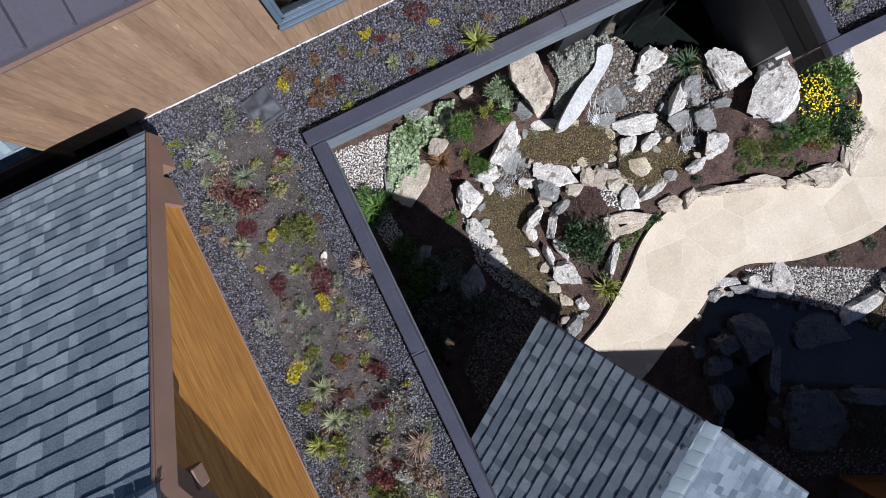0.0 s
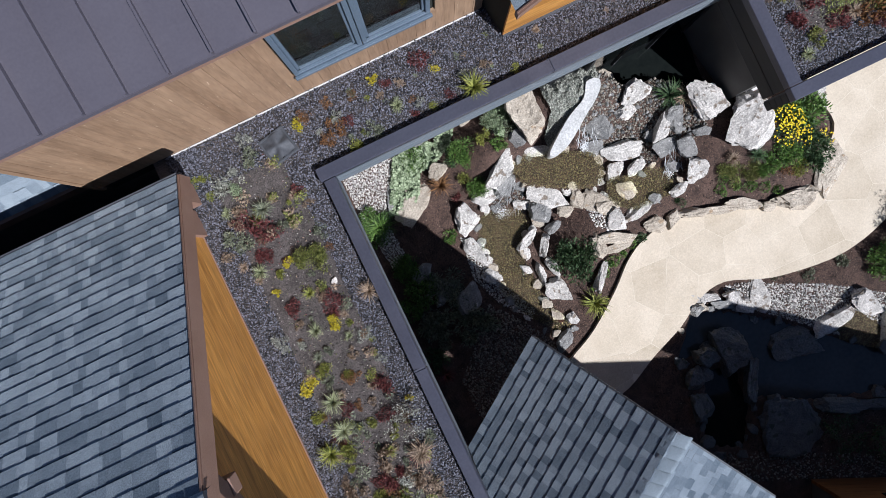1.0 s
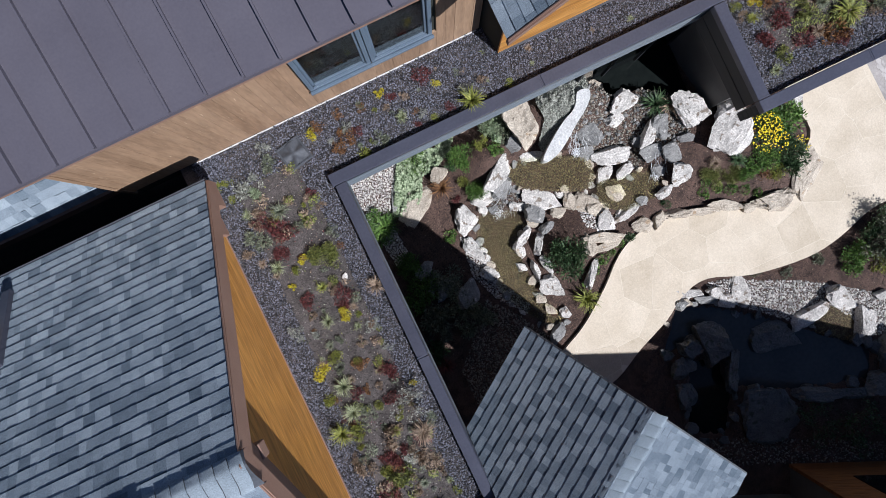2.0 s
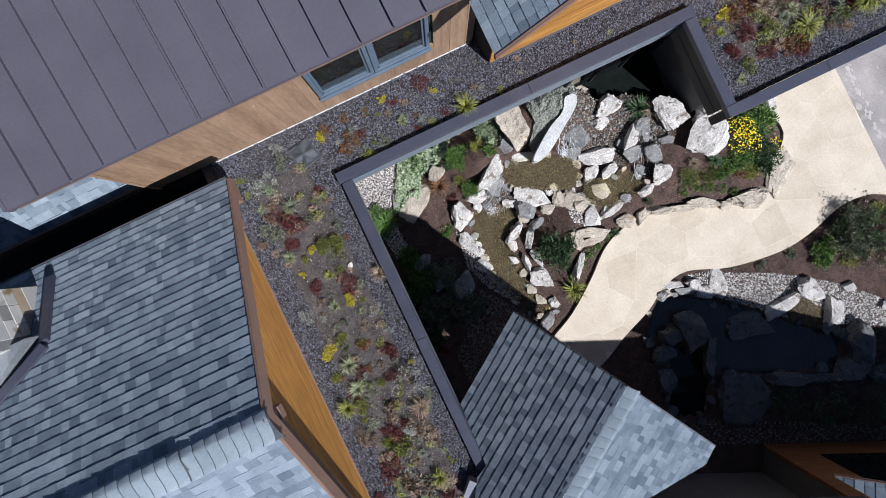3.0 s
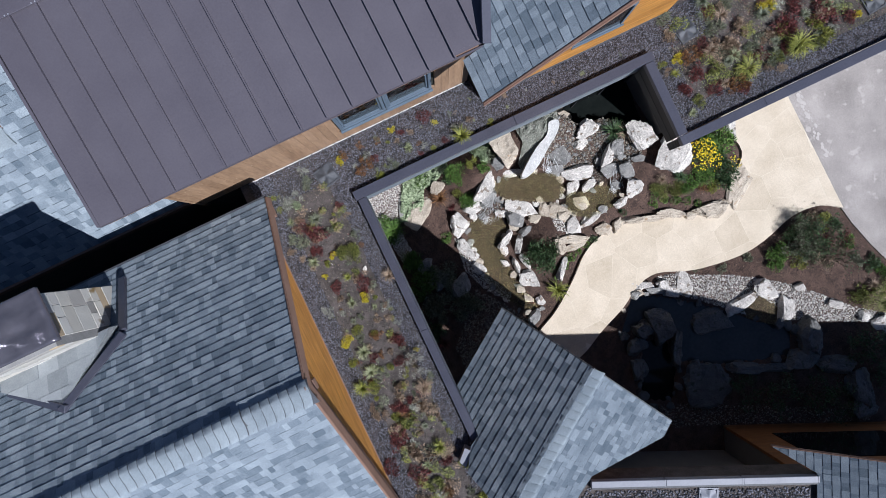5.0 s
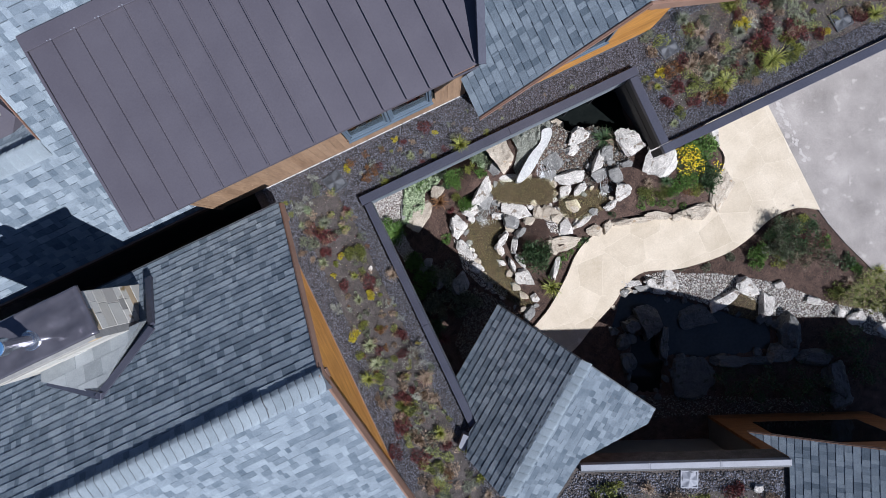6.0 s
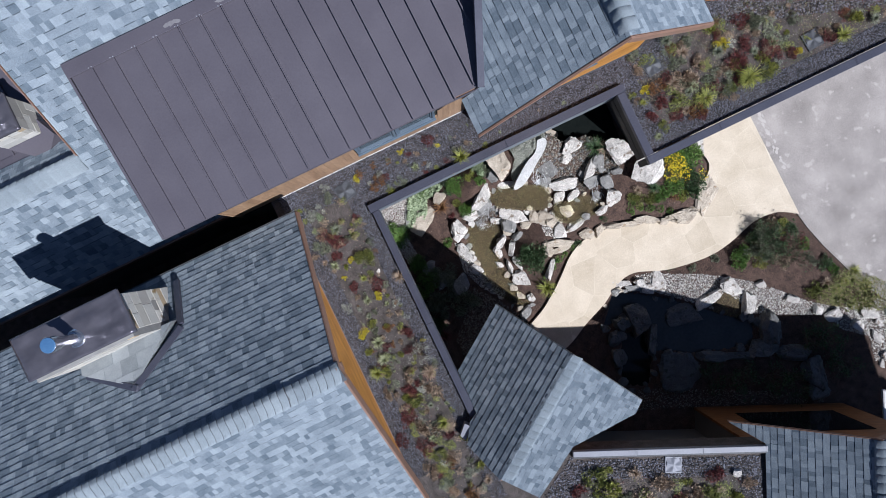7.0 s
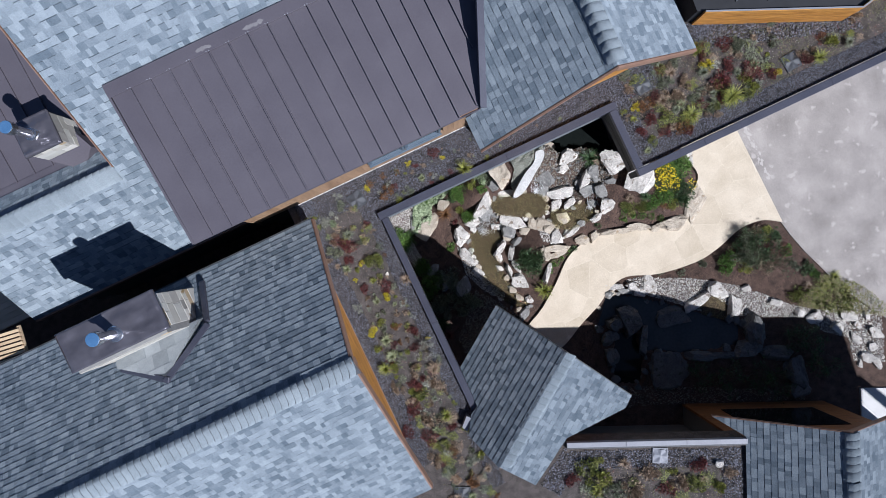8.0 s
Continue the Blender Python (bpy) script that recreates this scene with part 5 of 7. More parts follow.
PLANTS_BED = [
    (7.92, -5.02, 0.27, "bush_green"),
    (8.25, -4.92, 0.30, "shrub_sage"),
    (8.48, -4.72, 0.25, "bush_dark"),
    (8.72, -4.76, 0.28, "shrub_sage"),
    (8.72, -4.98, 0.34, "shrub_dark"),
    (8.48, -5.10, 0.28, "bush_sage"),
    (8.30, -5.25, 0.20, "lime"),
    (9.02, -4.62, 0.24, "dry"),
    (9.18, -5.22, 0.28, "shrub_red"),
    (8.86, -5.42, 0.24, "shrub_dry"),
    (8.58, -4.60, 0.26, "shrub_dark"),
    (8.99, -4.91, 0.37, "shrub_dark"),
    (9.24, -4.71, 0.20, "lime"),
    (9.47, -4.90, 0.17, "dark"),
    (9.55, -5.41, 0.17, "green"),
    (9.85, -6.10, 0.20, "dark"),
    (10.01, -6.42, 0.17, "green"),
    (9.62, -5.92, 0.14, "sage"),
    (10.31, -6.80, 0.23, "tuft_olive"),
    (9.82, -6.83, 0.23, "tuft_olive"),
    (10.58, -7.06, 0.23, "tuft_lime"),
    (10.09, -6.77, 0.19, "tuft_lime"),
    (10.38, -7.15, 0.21, "tuft_olive"),
    (9.70, -6.59, 0.17, "tuft_dry"),
    (9.71, -7.07, 0.20, "tuft_olive"),
    (10.47, -6.64, 0.19, "tuft_lime"),
    (9.97, -7.19, 0.29, "olive"),
    (9.38, -6.75, 0.26, "olive"),
    (10.42, -7.41, 0.31, "olive"),
    (6.17, -4.51, 0.11, "sage"),
    (6.56, -4.54, 0.11, "sage"),
    (6.69, -4.76, 0.11, "sage"),
    (7.33, -4.75, 0.13, "sage"),
    (7.23, -4.46, 0.11, "sage"),
    (5.88, -7.46, 0.31, "shrub_dark"),
    (6.50, -7.83, 0.37, "shrub_dark"),
    (7.30, -8.14, 0.37, "shrub_dark"),
    (7.76, -8.52, 0.34, "shrub_dark"),
    (9.02, -7.85, 0.37, "shrub_dark"),
    (9.16, -8.55, 0.37, "shrub_dark"),
    (8.63, -7.67, 0.29, "shrub_dark"),
]


# ---- ground, path, stream ----
PATH_EDGE = [(1.43, -4.64), (2.22, -4.25), (2.78, -3.98), (3.43, -3.51), (3.9, -3.1), (4.33, -2.89), (4.89, -2.81), (5.65, -3.03), (6.26, -3.2), (7.02, -3.44), (7.46, -3.42), (7.87, -2.92), (8.25, -2.49), (8.16, -1.93),
             (8.14, -1.2), (9.74, -1.2), (9.76, -1.85), (9.82, -4.67), (9.34, -4.39), (8.67, -4.34), (7.87, -4.57), (7.14, -4.65), (6.08, -4.5), (5.27, -4.2), (4.71, -4.29), (4.23, -4.58), (3.53, -4.87), (2.91, -5.17), (2.14, -5.33)]
POOLS = {
    "upper": ([(2.66, -0.72), (2.98, -0.67), (3.53, -0.86), (4.04, -1.15), (4.07, -1.49), (3.84, -1.68), (3.41, -1.52), (3.1, -1.35), (2.79, -1.17), (2.65, -0.94)], 0.5),
    "middle": ([(4.09, -1.67), (4.55, -1.76), (5.09, -1.8), (5.25, -2.09), (5.02, -2.37), (4.68, -2.33), (4.36, -2.36), (4.0, -2.06)], 0.36),
    "stream": ([(1.8, -1.25), (2.13, -1.2), (2.64, -1.44), (2.59, -1.88), (2.26, -2.14), (2.26, -2.67), (2.32, -3.22), (2.52, -3.68), (2.28, -3.83), (1.92, -3.39), (1.63, -2.79), (1.71, -2.09), (1.59, -1.72)], 0.06),
    "pond": ([(4.54, -4.45), (5.06, -4.68), (5.88, -5.26), (7.0, -6.27), (7.59, -6.71), (7.31, -7.3), (5.92, -6.88), (4.9, -6.31), (5.18, -5.4), (4.65, -5.16), (3.9, -5.2)], -0.05),
    # recess: an added black sheet standing in for shade
    "recess": ([(4.6, 0.1), (4.85, -0.3), (5.18, -0.42), (5.55, -0.42), (5.82, -0.6), (5.95, -0.9), (6.3, -1.3), (6.44, -1.1), (6.44, 0.34), (4.6, 0.34)], 0.2),
    "basin": ([(4.35, -5.5), (4.87, -5.75), (4.76, -6.5), (4.38, -7.12), (3.73, -6.81), (3.97, -6.12)], -0.12),
}
PATH_LOOP = smooth_line(PATH_EDGE[:14]) + PATH_EDGE[14:17] + smooth_line(PATH_EDGE[17:])


def edge_distance(x, y, poly):
    best = 9.0
    for k in range(len(poly)):
        (ax, ay), (bx, by) = poly[k - 1], poly[k]
        dx, dy = bx - ax, by - ay
        t = max(0.0, min(1.0, ((x - ax) * dx + (y - ay) * dy) / (dx * dx + dy * dy + 1e-9)))
        best = min(best, math.hypot(x - ax - t * dx, y - ay - t * dy))
    return best


def mound(x, y, cx, cy, sx, sy, h):
    return h * math.exp(-((x - cx) / sx) ** 2 - ((y - cy) / sy) ** 2)


def ground_z(x, y):
    if not (-1 < x < 12 and -10 < y < 1.2):
        return 0.0
    z = mound(x, y, 4.2, -0.1, 1.5, 0.75, 0.85) + mound(x, y, 5.6, -2.0, 1.3, 0.8, 0.38) + mound(x, y, 7.0, -2.4, 0.9, 0.8, 0.42)
    z += mound(x, y, 2.4, -0.4, 0.6, 0.55, 0.4) + mound(x, y, 3.5, -2.4, 0.5, 0.5, 0.3) + mound(x, y, 6.2, -1.0, 0.9, 0.7, 0.35) + mound(x, y, 8.4, -5.1, 1.0, 0.6, 0.12)
    z += 0.03 * noise.noise((x * 2.1, y * 2.1, 0.3)) + 0.018 * noise.noise((x * 6.3, y * 6.3, 1.3))
    if y < -0.9 and x > 1:
        d = edge_distance(x, y, PATH_LOOP)
        if inside(x, y, PATH_LOOP):
            return -0.04
        z *= min(1.0, 0.1 + d / 0.28)
    for poly, level in POOLS.values():
        if inside(x, y, poly):
            d = edge_distance(x, y, poly)
            z = min(z, level) * max(0.0, 1 - d / 0.05) + (level - 0.1) * min(1.0, d / 0.05)
    if x > 9.6:
        z = min(z, 0.0)
    return z


_xs = [-400.0, -120.0, -40.0, -14.0, -4.0] + list(np.arange(-0.6, 11.4, 0.085)) + [12.5, 16.0, 40.0, 120.0, 400.0]
_ys = [-400.0, -120.0, -40.0, -18.0, -12.0] + list(np.arange(-9.8, 1.1, 0.085)) + [3.0, 12.0, 40.0, 120.0, 400.0]
_v = [(x, y, ground_z(x, y)) for y in _ys for x in _xs]
_w = len(_xs)
_f = [(j * _w + i, j * _w + i + 1, (j + 1) * _w + i + 1, (j + 1) * _w + i) for j in range(len(_ys) - 1) for i in range(_w - 1)]
GROUND_GRID = [[_v[j * _w + i][2] for i in range(_w)] for j in range(len(_ys))]
tagged(new("ground", mesh_of("ground", _v, _f, MULCH, True)), "dark brown bark mulch ground with planting beds", "ground", kind="structure")


def quick_z(x, y):
    """Height of the ground's sheet, read from its grid."""
    i, j = min(max((x + 0.6) / 0.085, 0), _w - 12) + 5, min(max((y + 9.8) / 0.085, 0), len(_ys) - 12) + 5
    a, b = int(i), int(j)
    u, v = i - a, j - b
    g = GROUND_GRID
    return (g[b][a] * (1 - u) + g[b][a + 1] * u) * (1 - v) + (g[b + 1][a] * (1 - u) + g[b + 1][a + 1] * u) * v


def litter(outline, gap, size, material, name, label, category, keep=0.8, bare=()):
    """Loose flat chips lying over the ground."""
    v, t = [], []
    for x, y in scatter(outline, gap, rng, bare, keep):
        h = quick_z(x, y) + 0.004
        if h < -0.02:
            continue
        k, s, a = len(v), size * rng.uniform(0.35, 1.2), rng.uniform(0, 6.283)
        c, d, w = math.cos(a) * s, math.sin(a) * s, rng.uniform(0.25, 0.7)
        v += [(x - c, y - d, h), (x + d * w, y - c * w, h + rng.uniform(0, 0.6) * s), (x + c, y + d, h + rng.uniform(0, 0.8) * s), (x - d * w, y + c * w, h)]
        t += [(k, k + 1, k + 2), (k, k + 2, k + 3)]
    return tagged(new(name, raw_mesh(name, np.array(v), np.array(t), material)), label, category, kind="stuff")


BANK = [(5.22, -4.27), (5.72, -4.40), (6.03, -4.6), (6.9, -5.02), (7.39, -5.33), (7.98, -5.77), (8.53, -6.28), (9.06, -6.84), (9.64, -7.28), (10.3, -7.55), (10.19, -8.41), (9.63, -7.99), (9.29, -7.35), (8.0, -6.74), (6.76, -5.99), (5.91, -5.2), (5.2, -4.6)]
BED_A = [(0.2, 0.4), (5.5, 0.1), (6.4, -1.2), (8.1, -1.4), (8.2, -2.6), (7.4, -3.4), (4.9, -2.85), (2.3, -4.2), (1.5, -4.5), (0.25, -4.8)]
BED_B = [(5.2, -4.3), (7.1, -4.7), (8.7, -4.36), (9.3, -4.4), (9.9, -5.1), (10.3, -6.5), (11.3, -8.3), (9.0, -9.2), (4.0, -7.3), (3.0, -6.0), (3.6, -4.9)]
for _bed in (BED_A, BED_B):
    litter(_bed, 0.03, 0.018, BARK_CHIP, "bark_chips", "loose brown bark chips on the beds", "mulch", 0.8, (BANK, PATH_LOOP))
    litter(_bed, 0.13, 0.012, PALE_CHIP, "leaf_litter", "pale dry leaf litter on mulch", "mulch", 0.6, (BANK, PATH_LOOP))

# drive of bleached asphalt beyond the path
DRIVE = [(9.78, -1.2), (9.80, -4.68), (9.88, -5.1), (10.05, -5.7), (10.35, -6.5), (10.7, -7.3), (11.1, -8.0), (11.9, -9.2), (40, -30), (60, -1.2)]
_drive = thing("drive", "sun-bleached grey asphalt drive with a worn pale streak", "drive", kind="structure")
part("asphalt", prism("asphalt", DRIVE, -0.1, 0.035, ASPHALT), _drive)
for _k in range(70):
    _x, _y = 10.02 + rng.normal(0, 0.035), -1.5 - 1.9 * rng.random() ** 1.2
    _n = rng.integers(5, 9)
    _q = rng.uniform(0.012, 0.055)
    _o = [(_x + _q * rng.uniform(0.5, 1.1) * math.cos(a), _y + 1.5 * _q * rng.uniform(0.5, 1.1) * math.sin(a)) for a in np.arange(0, 6.28, 6.28 / _n)]
    part("worn_patch", prism("worn_patch", _o, 0.02, 0.0362 + 0.00005 * _k, ASPHALT_PALE), _drive, "pale worn patch")

# path of cream flagstones
path = thing("garden_path", "cream sandstone flag path with pale joints", "path", kind="structure")
part("mortar_bed", prism("mortar_bed", PATH_LOOP, -0.08, 0.0728, MORTAR), path)
_seeds = [(x + rng.uniform(-0.24, 0.24), y + rng.uniform(-0.24, 0.24)) for x in np.arange(1.4, 10.4, 0.72) for y in np.arange(-5.5, -1.0, 0.64)]
for _i, (_sx, _sy) in enumerate(_seeds):
    _cell = [(_sx - 1.2, _sy - 1.2), (_sx + 1.2, _sy - 1.2), (_sx + 1.2, _sy + 1.2), (_sx - 1.2, _sy + 1.2)]
    for _j, (_tx, _ty) in enumerate(_seeds):
        if _i == _j or abs(_tx - _sx) > 2 or abs(_ty - _sy) > 2 or not _cell:
            continue
        _dx, _dy = _tx - _sx, _ty - _sy
        _l = math.hypot(_dx, _dy)
        _mx, _my = (_sx + _tx) / 2 - _dx / _l * 0.004, (_sy + _ty) / 2 - _dy / _l * 0.004
        _ux, _uy = -_dy / _l * 9, _dx / _l * 9
        _far = (-_dx / _l * 9, -_dy / _l * 9)
        _half = [(_mx - _ux, _my - _uy), (_mx + _ux, _my + _uy), (_mx + _ux + _far[0], _my + _uy + _far[1]), (_mx - _ux + _far[0], _my - _uy + _far[1])]
        _cell = clip_convex(_cell, anticlockwise(_half))
    if len(_cell) < 3:
        continue
    _got = clip_convex(PATH_LOOP, anticlockwise(_cell))
    if len(_got) < 3:
        continue
    _area = abs(sum(_got[k - 1][0] * _got[k][1] - _got[k][0] * _got[k - 1][1] for k in range(len(_got)))) / 2
    if _area < 0.012:
        continue
    _lift = rng.uniform(-0.0003, 0.0012)
    part("flagstone", prism("flagstone", _got, 0.03, 0.0735 + _lift, FLAGSTONE), path)


# water and creek pebbles
def pebbles(name, outline, z, size, material, label, spacing=None, category="gravel", flat=0.7, holes=()):
    pts = scatter(outline, spacing or size * 1.5, rng, holes)
    zs = [(z(x, y) if callable(z) else z) for x, y in pts]
    me = many(name, [(x, y, h) for (x, y), h in zip(pts, zs)], size * rng.uniform(0.5, 1.0, len(pts)) ** 1.2, material, rng, flat)
    return tagged(new(name, me), label, category, kind="stuff")


for _name, _mat in (("upper", CREEK), ("middle", CREEK), ("stream", CREEK)):
    _o, _level = POOLS[_name]
    _loop = smooth_loop(_o, 4)
    pebbles("creek_pebbles", _loop, _level - 0.085, 0.017, _mat, "wet brown creek pebbles under shallow water", 0.022)
for _name in ("upper", "middle", "stream"):
    _o, _level = POOLS[_name]
    _loop = smooth_loop(_o, 4)
    _xs2, _ys2 = [p[0] for p in _loop], [p[1] for p in _loop]
    _g = 0.05
    _idx, _vv, _ff = {}, [], []
    for _i in range(int((max(_xs2) - min(_xs2)) / _g) + 2):
        for _j in range(int((max(_ys2) - min(_ys2)) / _g) + 2):
            _x, _y = min(_xs2) - 0.03 + _i * _g, min(_ys2) - 0.03 + _j * _g
            _idx[_i, _j] = len(_vv)
            _vv.append((_x, _y, _level - 0.035 + 0.006 * noise.noise((_x * 9, _y * 9, 0)) + 0.004 * noise.noise((_x * 23, _y * 23, 4))))
    for (_i, _j), _k in _idx.items():
        if (_i + 1, _j + 1) in _idx and inside(_vv[_k][0] + _g / 2, _vv[_k][1] + _g / 2, _loop):
            _ff.append((_k, _idx[_i + 1, _j], _idx[_i + 1, _j + 1], _idx[_i, _j + 1]))
    _wob = tagged(new("stream_water", mesh_of("stream_water", _vv, _ff, WATER, True)), "clear shallow stream water over pebbles", "water", kind="structure")
    _wob.visible_shadow = False
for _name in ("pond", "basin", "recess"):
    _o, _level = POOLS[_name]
    tagged(new("pond_water", prism("pond_water", smooth_loop(_o, 4), _level - 0.06, _level - 0.02, POND if _name == "pond" else POOL_AND_SHADE)), "still dark water of pond and basin, black shade sheet in the recess", "water", kind="structure")


def cascade(name, top, bottom, width, label, threads=46):
    """Broken white water from top to bottom: thin wandering threads, with drops where it lands."""
    top, bottom = Vector(top), Vector(bottom)
    d = bottom - top
    s = Vector((-d.y, d.x, 0)).normalized()
    lanes = [rng.normal(0, 0.4) for _ in range(7)]

    def at(t, a):
        p = top + d * t + s * a * width
        h = top.z + (bottom.z - top.z) * min(1.0, t) ** 1.6
        return Vector((p.x, p.y, max(h, quick_z(p.x, p.y) + 0.015)))

    v, f = [], []
    for _ in range(threads):
        t0, long = rng.random() ** 0.7 * 0.85, rng.uniform(0.1, 0.4)
        a = lanes[rng.integers(0, 7)] + rng.normal(0, 0.09)
        drift, w, lift = rng.normal(0, 0.5), rng.uniform(0.001, 0.0035), rng.uniform(0.0, 0.012)
        k = len(v)
        for i in range(6):
            t = t0 + long * i / 5
            p = at(t, a * (0.7 + 0.5 * t) + drift * (t - t0) + 0.05 * noise.noise((t * 9, a * 7, 2))) + Vector((0, 0, lift))
            q = w * math.sin(math.pi * (i + 0.4) / 5.8)
            v += [p - s * q, p + s * q + Vector((0, 0, 0.004))]
        f += [(k + 2 * i, k + 2 * i + 1, k + 2 * i + 3, k + 2 * i + 2) for i in range(5)]
    ob = thing(name, label, "waterfall", kind="stuff")
    part("water_threads", mesh_of("water_threads", v, f, FOAM), ob)
    drops = [at(0.95 + rng.normal(0, 0.1), rng.normal(0, 0.18)) for _ in range(420)]
    part("spray", many("spray", [tuple(p) for p in drops], 0.007 * rng.random(420) ** 1.6 + 0.002, FOAM, rng, 0.5), ob)


slab_stone = prism("limestone_slab", smooth_loop([(4.27, -0.06), (4.44, -0.1), (4.42, -0.24), (4.26, -0.4), (4.04, -0.55), (3.79, -0.74), (3.58, -0.87), (3.4, -0.92), (3.27, -0.87), (3.42, -0.72), (3.67, -0.53), (3.88, -0.4), (4.08, -0.31), (4.18, -0.2)], 3), lambda x, y: 0.1, lambda x, y: 0.72 + 0.32 * (x - 3.27) / 1.2 + 0.03 * noise.noise((x * 4, y * 4, 1)), WHITE_STONE)
_bm = bmesh.new()
_bm.from_mesh(slab_stone)
bmesh.ops.triangulate(_bm, faces=[f for f in _bm.faces if len(f.verts) > 4])
tagged(new("limestone_slab", bm_mesh("limestone_slab", _bm, WHITE_STONE)), "smooth white curved limestone slab beside the waterfall", "stone", "rocks of the water garden")


def groundcover(outline, base, colour, label, height=0.09, leaf=0.022, gap=0.014, category="plants", keep=0.95):
    """A dense mat of small leaves over an outline."""
    r = np.random.default_rng(len(outline) * 7 + int(outline[0][0] * 100) % 97)
    v, t = [], []
    for x, y in scatter(outline, gap, r, (), keep):
        lump = max(0.0, 0.55 + 0.5 * noise.noise((x * 9, y * 9, 3)) + 0.25 * noise.noise((x * 27, y * 27, 3)))
        if lump < 0.22:
            continue
        h = base(x, y) + height * lump * r.uniform(0.6, 1.1)
        k, s, a, u = len(v), leaf * r.uniform(0.5, 1.2), r.uniform(0, 6.283), r.uniform(-0.7, 0.7)
        c, d = math.cos(a) * s, math.sin(a) * s
        v += [(x - c, y - d, h - s * u), (x + d * 0.7, y - c * 0.7, h + s * r.uniform(-0.4, 0.4)), (x + c, y + d, h + s * u), (x - d * 0.7, y + c * 0.7, h + s * r.uniform(-0.4, 0.4))]
        t += [(k, k + 1, k + 2), (k, k + 2, k + 3)]
    return tagged(new("groundcover", raw_mesh("groundcover", np.array(v), np.array(t), LEAVES[colour])), label, category, kind="stuff")


groundcover([(0.9, 0.33), (1.43, 0.37), (1.66, 0.25), (1.78, 0.42), (2.08, 0.35), (1.88, 0.08), (1.49, -0.1), (1.2, -0.11), (1.03, -0.47), (0.72, -0.72), (0.4, -0.57), (0.75, 0.1)], ground_z, "pale", "dense pale variegated groundcover beside white gravel", 0.14, 0.03)
groundcover([(3.64, 0.26), (4.21, 0.26), (4.61, 0.22), (4.48, -0.06), (4.25, -0.06), (4.13, -0.24), (3.74, -0.48), (3.39, -0.73), (3.36, -0.56), (3.6, -0.22), (3.59, 0.1)], lambda x, y: ground_z(x, y) + 0.02, "silver", "silver-grey mat of groundcover under the parapet", 0.1, 0.016, 0.011)
groundcover([(2.78, 0.34), (2.99, 0.27), (2.74, -0.25), (2.61, -0.16)], ground_z, "pale", "pale variegated groundcover on mulch", 0.14, 0.03)
groundcover([(9.12, -6.89), (9.77, -6.61), (10.19, -6.42), (10.76, -6.88), (11.06, -7.22), (11.41, -7.97), (11.28, -8.24), (10.11, -7.56), (9.31, -7.05)], lambda x, y: 0.03, "dry", "low straggling straw-brown groundcover at the drive's edge", 0.3, 0.015, 0.018, "plants", 0.2)
groundcover([(9.12, -6.89), (9.77, -6.61), (10.19, -6.42), (10.76, -6.88), (11.06, -7.22), (11.41, -7.97), (11.28, -8.24), (10.11, -7.56), (9.31, -7.05), (9.2, -6.95)], lambda x, y: 0.03, "olive", "low olive-green groundcover at the drive's edge", 0.25, 0.016, 0.016, "plants", 0.42)

cascade("small_waterfall", (2.62, -1.0, 0.5), (2.2, -1.4, 0.06), 0.3, "small white waterfall between boulders")
cascade("small_waterfall", (4.02, -0.62, 0.85), (3.9, -1.0, 0.52), 0.2, "thin white trickle over grey rock")
cascade("small_waterfall", (5.3, -1.5, 0.5), (5.1, -2.0, 0.36), 0.22, "white water running over grey rock")

# gravel
OLIVE_POOL = [(6.72, -5.6), (7.22, -5.72), (7.55, -6.22), (7.3, -6.6), (6.8, -6.2)]
GRAVEL_NW = [(-0.1, 0.46), (0.95, 0.36), (0.62, -0.22), (0.3, -0.75), (0.35, -1.3), (0.05, -1.5), (-0.1, -0.44)]
pebbles("white_gravel", GRAVEL_NW, lambda x, y: ground_z(x, y) + 0.005, 0.024, WHITE_GRAVEL, "white gravel bed beside the wall", 0.026)
pebbles("white_gravel", [(1.36, -1.45), (1.62, -1.71), (1.72, -2.6), (2.02, -3.2), (1.9, -3.35), (1.5, -2.85), (1.27, -2.25)], lambda x, y: ground_z(x, y) + 0.01, 0.028, WHITE_GRAVEL, "white gravel along the stream's bank", 0.03)
pebbles("white_gravel", [(3.57, -1.97), (4.01, -2.12), (3.85, -2.6), (3.55, -2.3)], lambda x, y: ground_z(x, y) + 0.005, 0.03, WHITE_GRAVEL, "white gravel between rocks", 0.032)
pebbles("grey_gravel", BANK, lambda x, y: ground_z(x, y) + 0.005, 0.028, GREY_GRAVEL, "pale grey gravel bank of the pond", 0.03, holes=[OLIVE_POOL])
pebbles("creek_pebbles", smooth_loop(OLIVE_POOL, 4), lambda x, y: ground_z(x, y) + 0.006, 0.017, CREEK, "olive-brown pebbles in a small rock pool", 0.02)
pebbles("grey_gravel", [(9.66, -7.06), (10.09, -7.43), (10.54, -7.39), (11.3, -8.06), (10.77, -9.41), (9.99, -9.04), (10.18, -8.17), (10.04, -7.53)], lambda x, y: ground_z(x, y) + 0.005, 0.03, GREY_GRAVEL, "pale grey gravel beside the drive", 0.034)
pebbles("grey_gravel", [(0.3, -3.8), (1.3, -2.75), (1.75, -3.3), (2.2, -4.1), (1.5, -4.5), (0.3, -4.6)], lambda x, y: ground_z(x, y), 0.03, RUBBLE, "grey-brown rubble in the shade of the entrance", 0.033)
pebbles("grey_gravel", [(2.86, -6.45), (4.84, -7.38), (8.43, -9.17), (8.31, -9.43), (4.62, -7.83), (3.14, -7.3)], lambda x, y: ground_z(x, y), 0.03, RUBBLE, "grey-brown gravel walk along the far wing", 0.045)


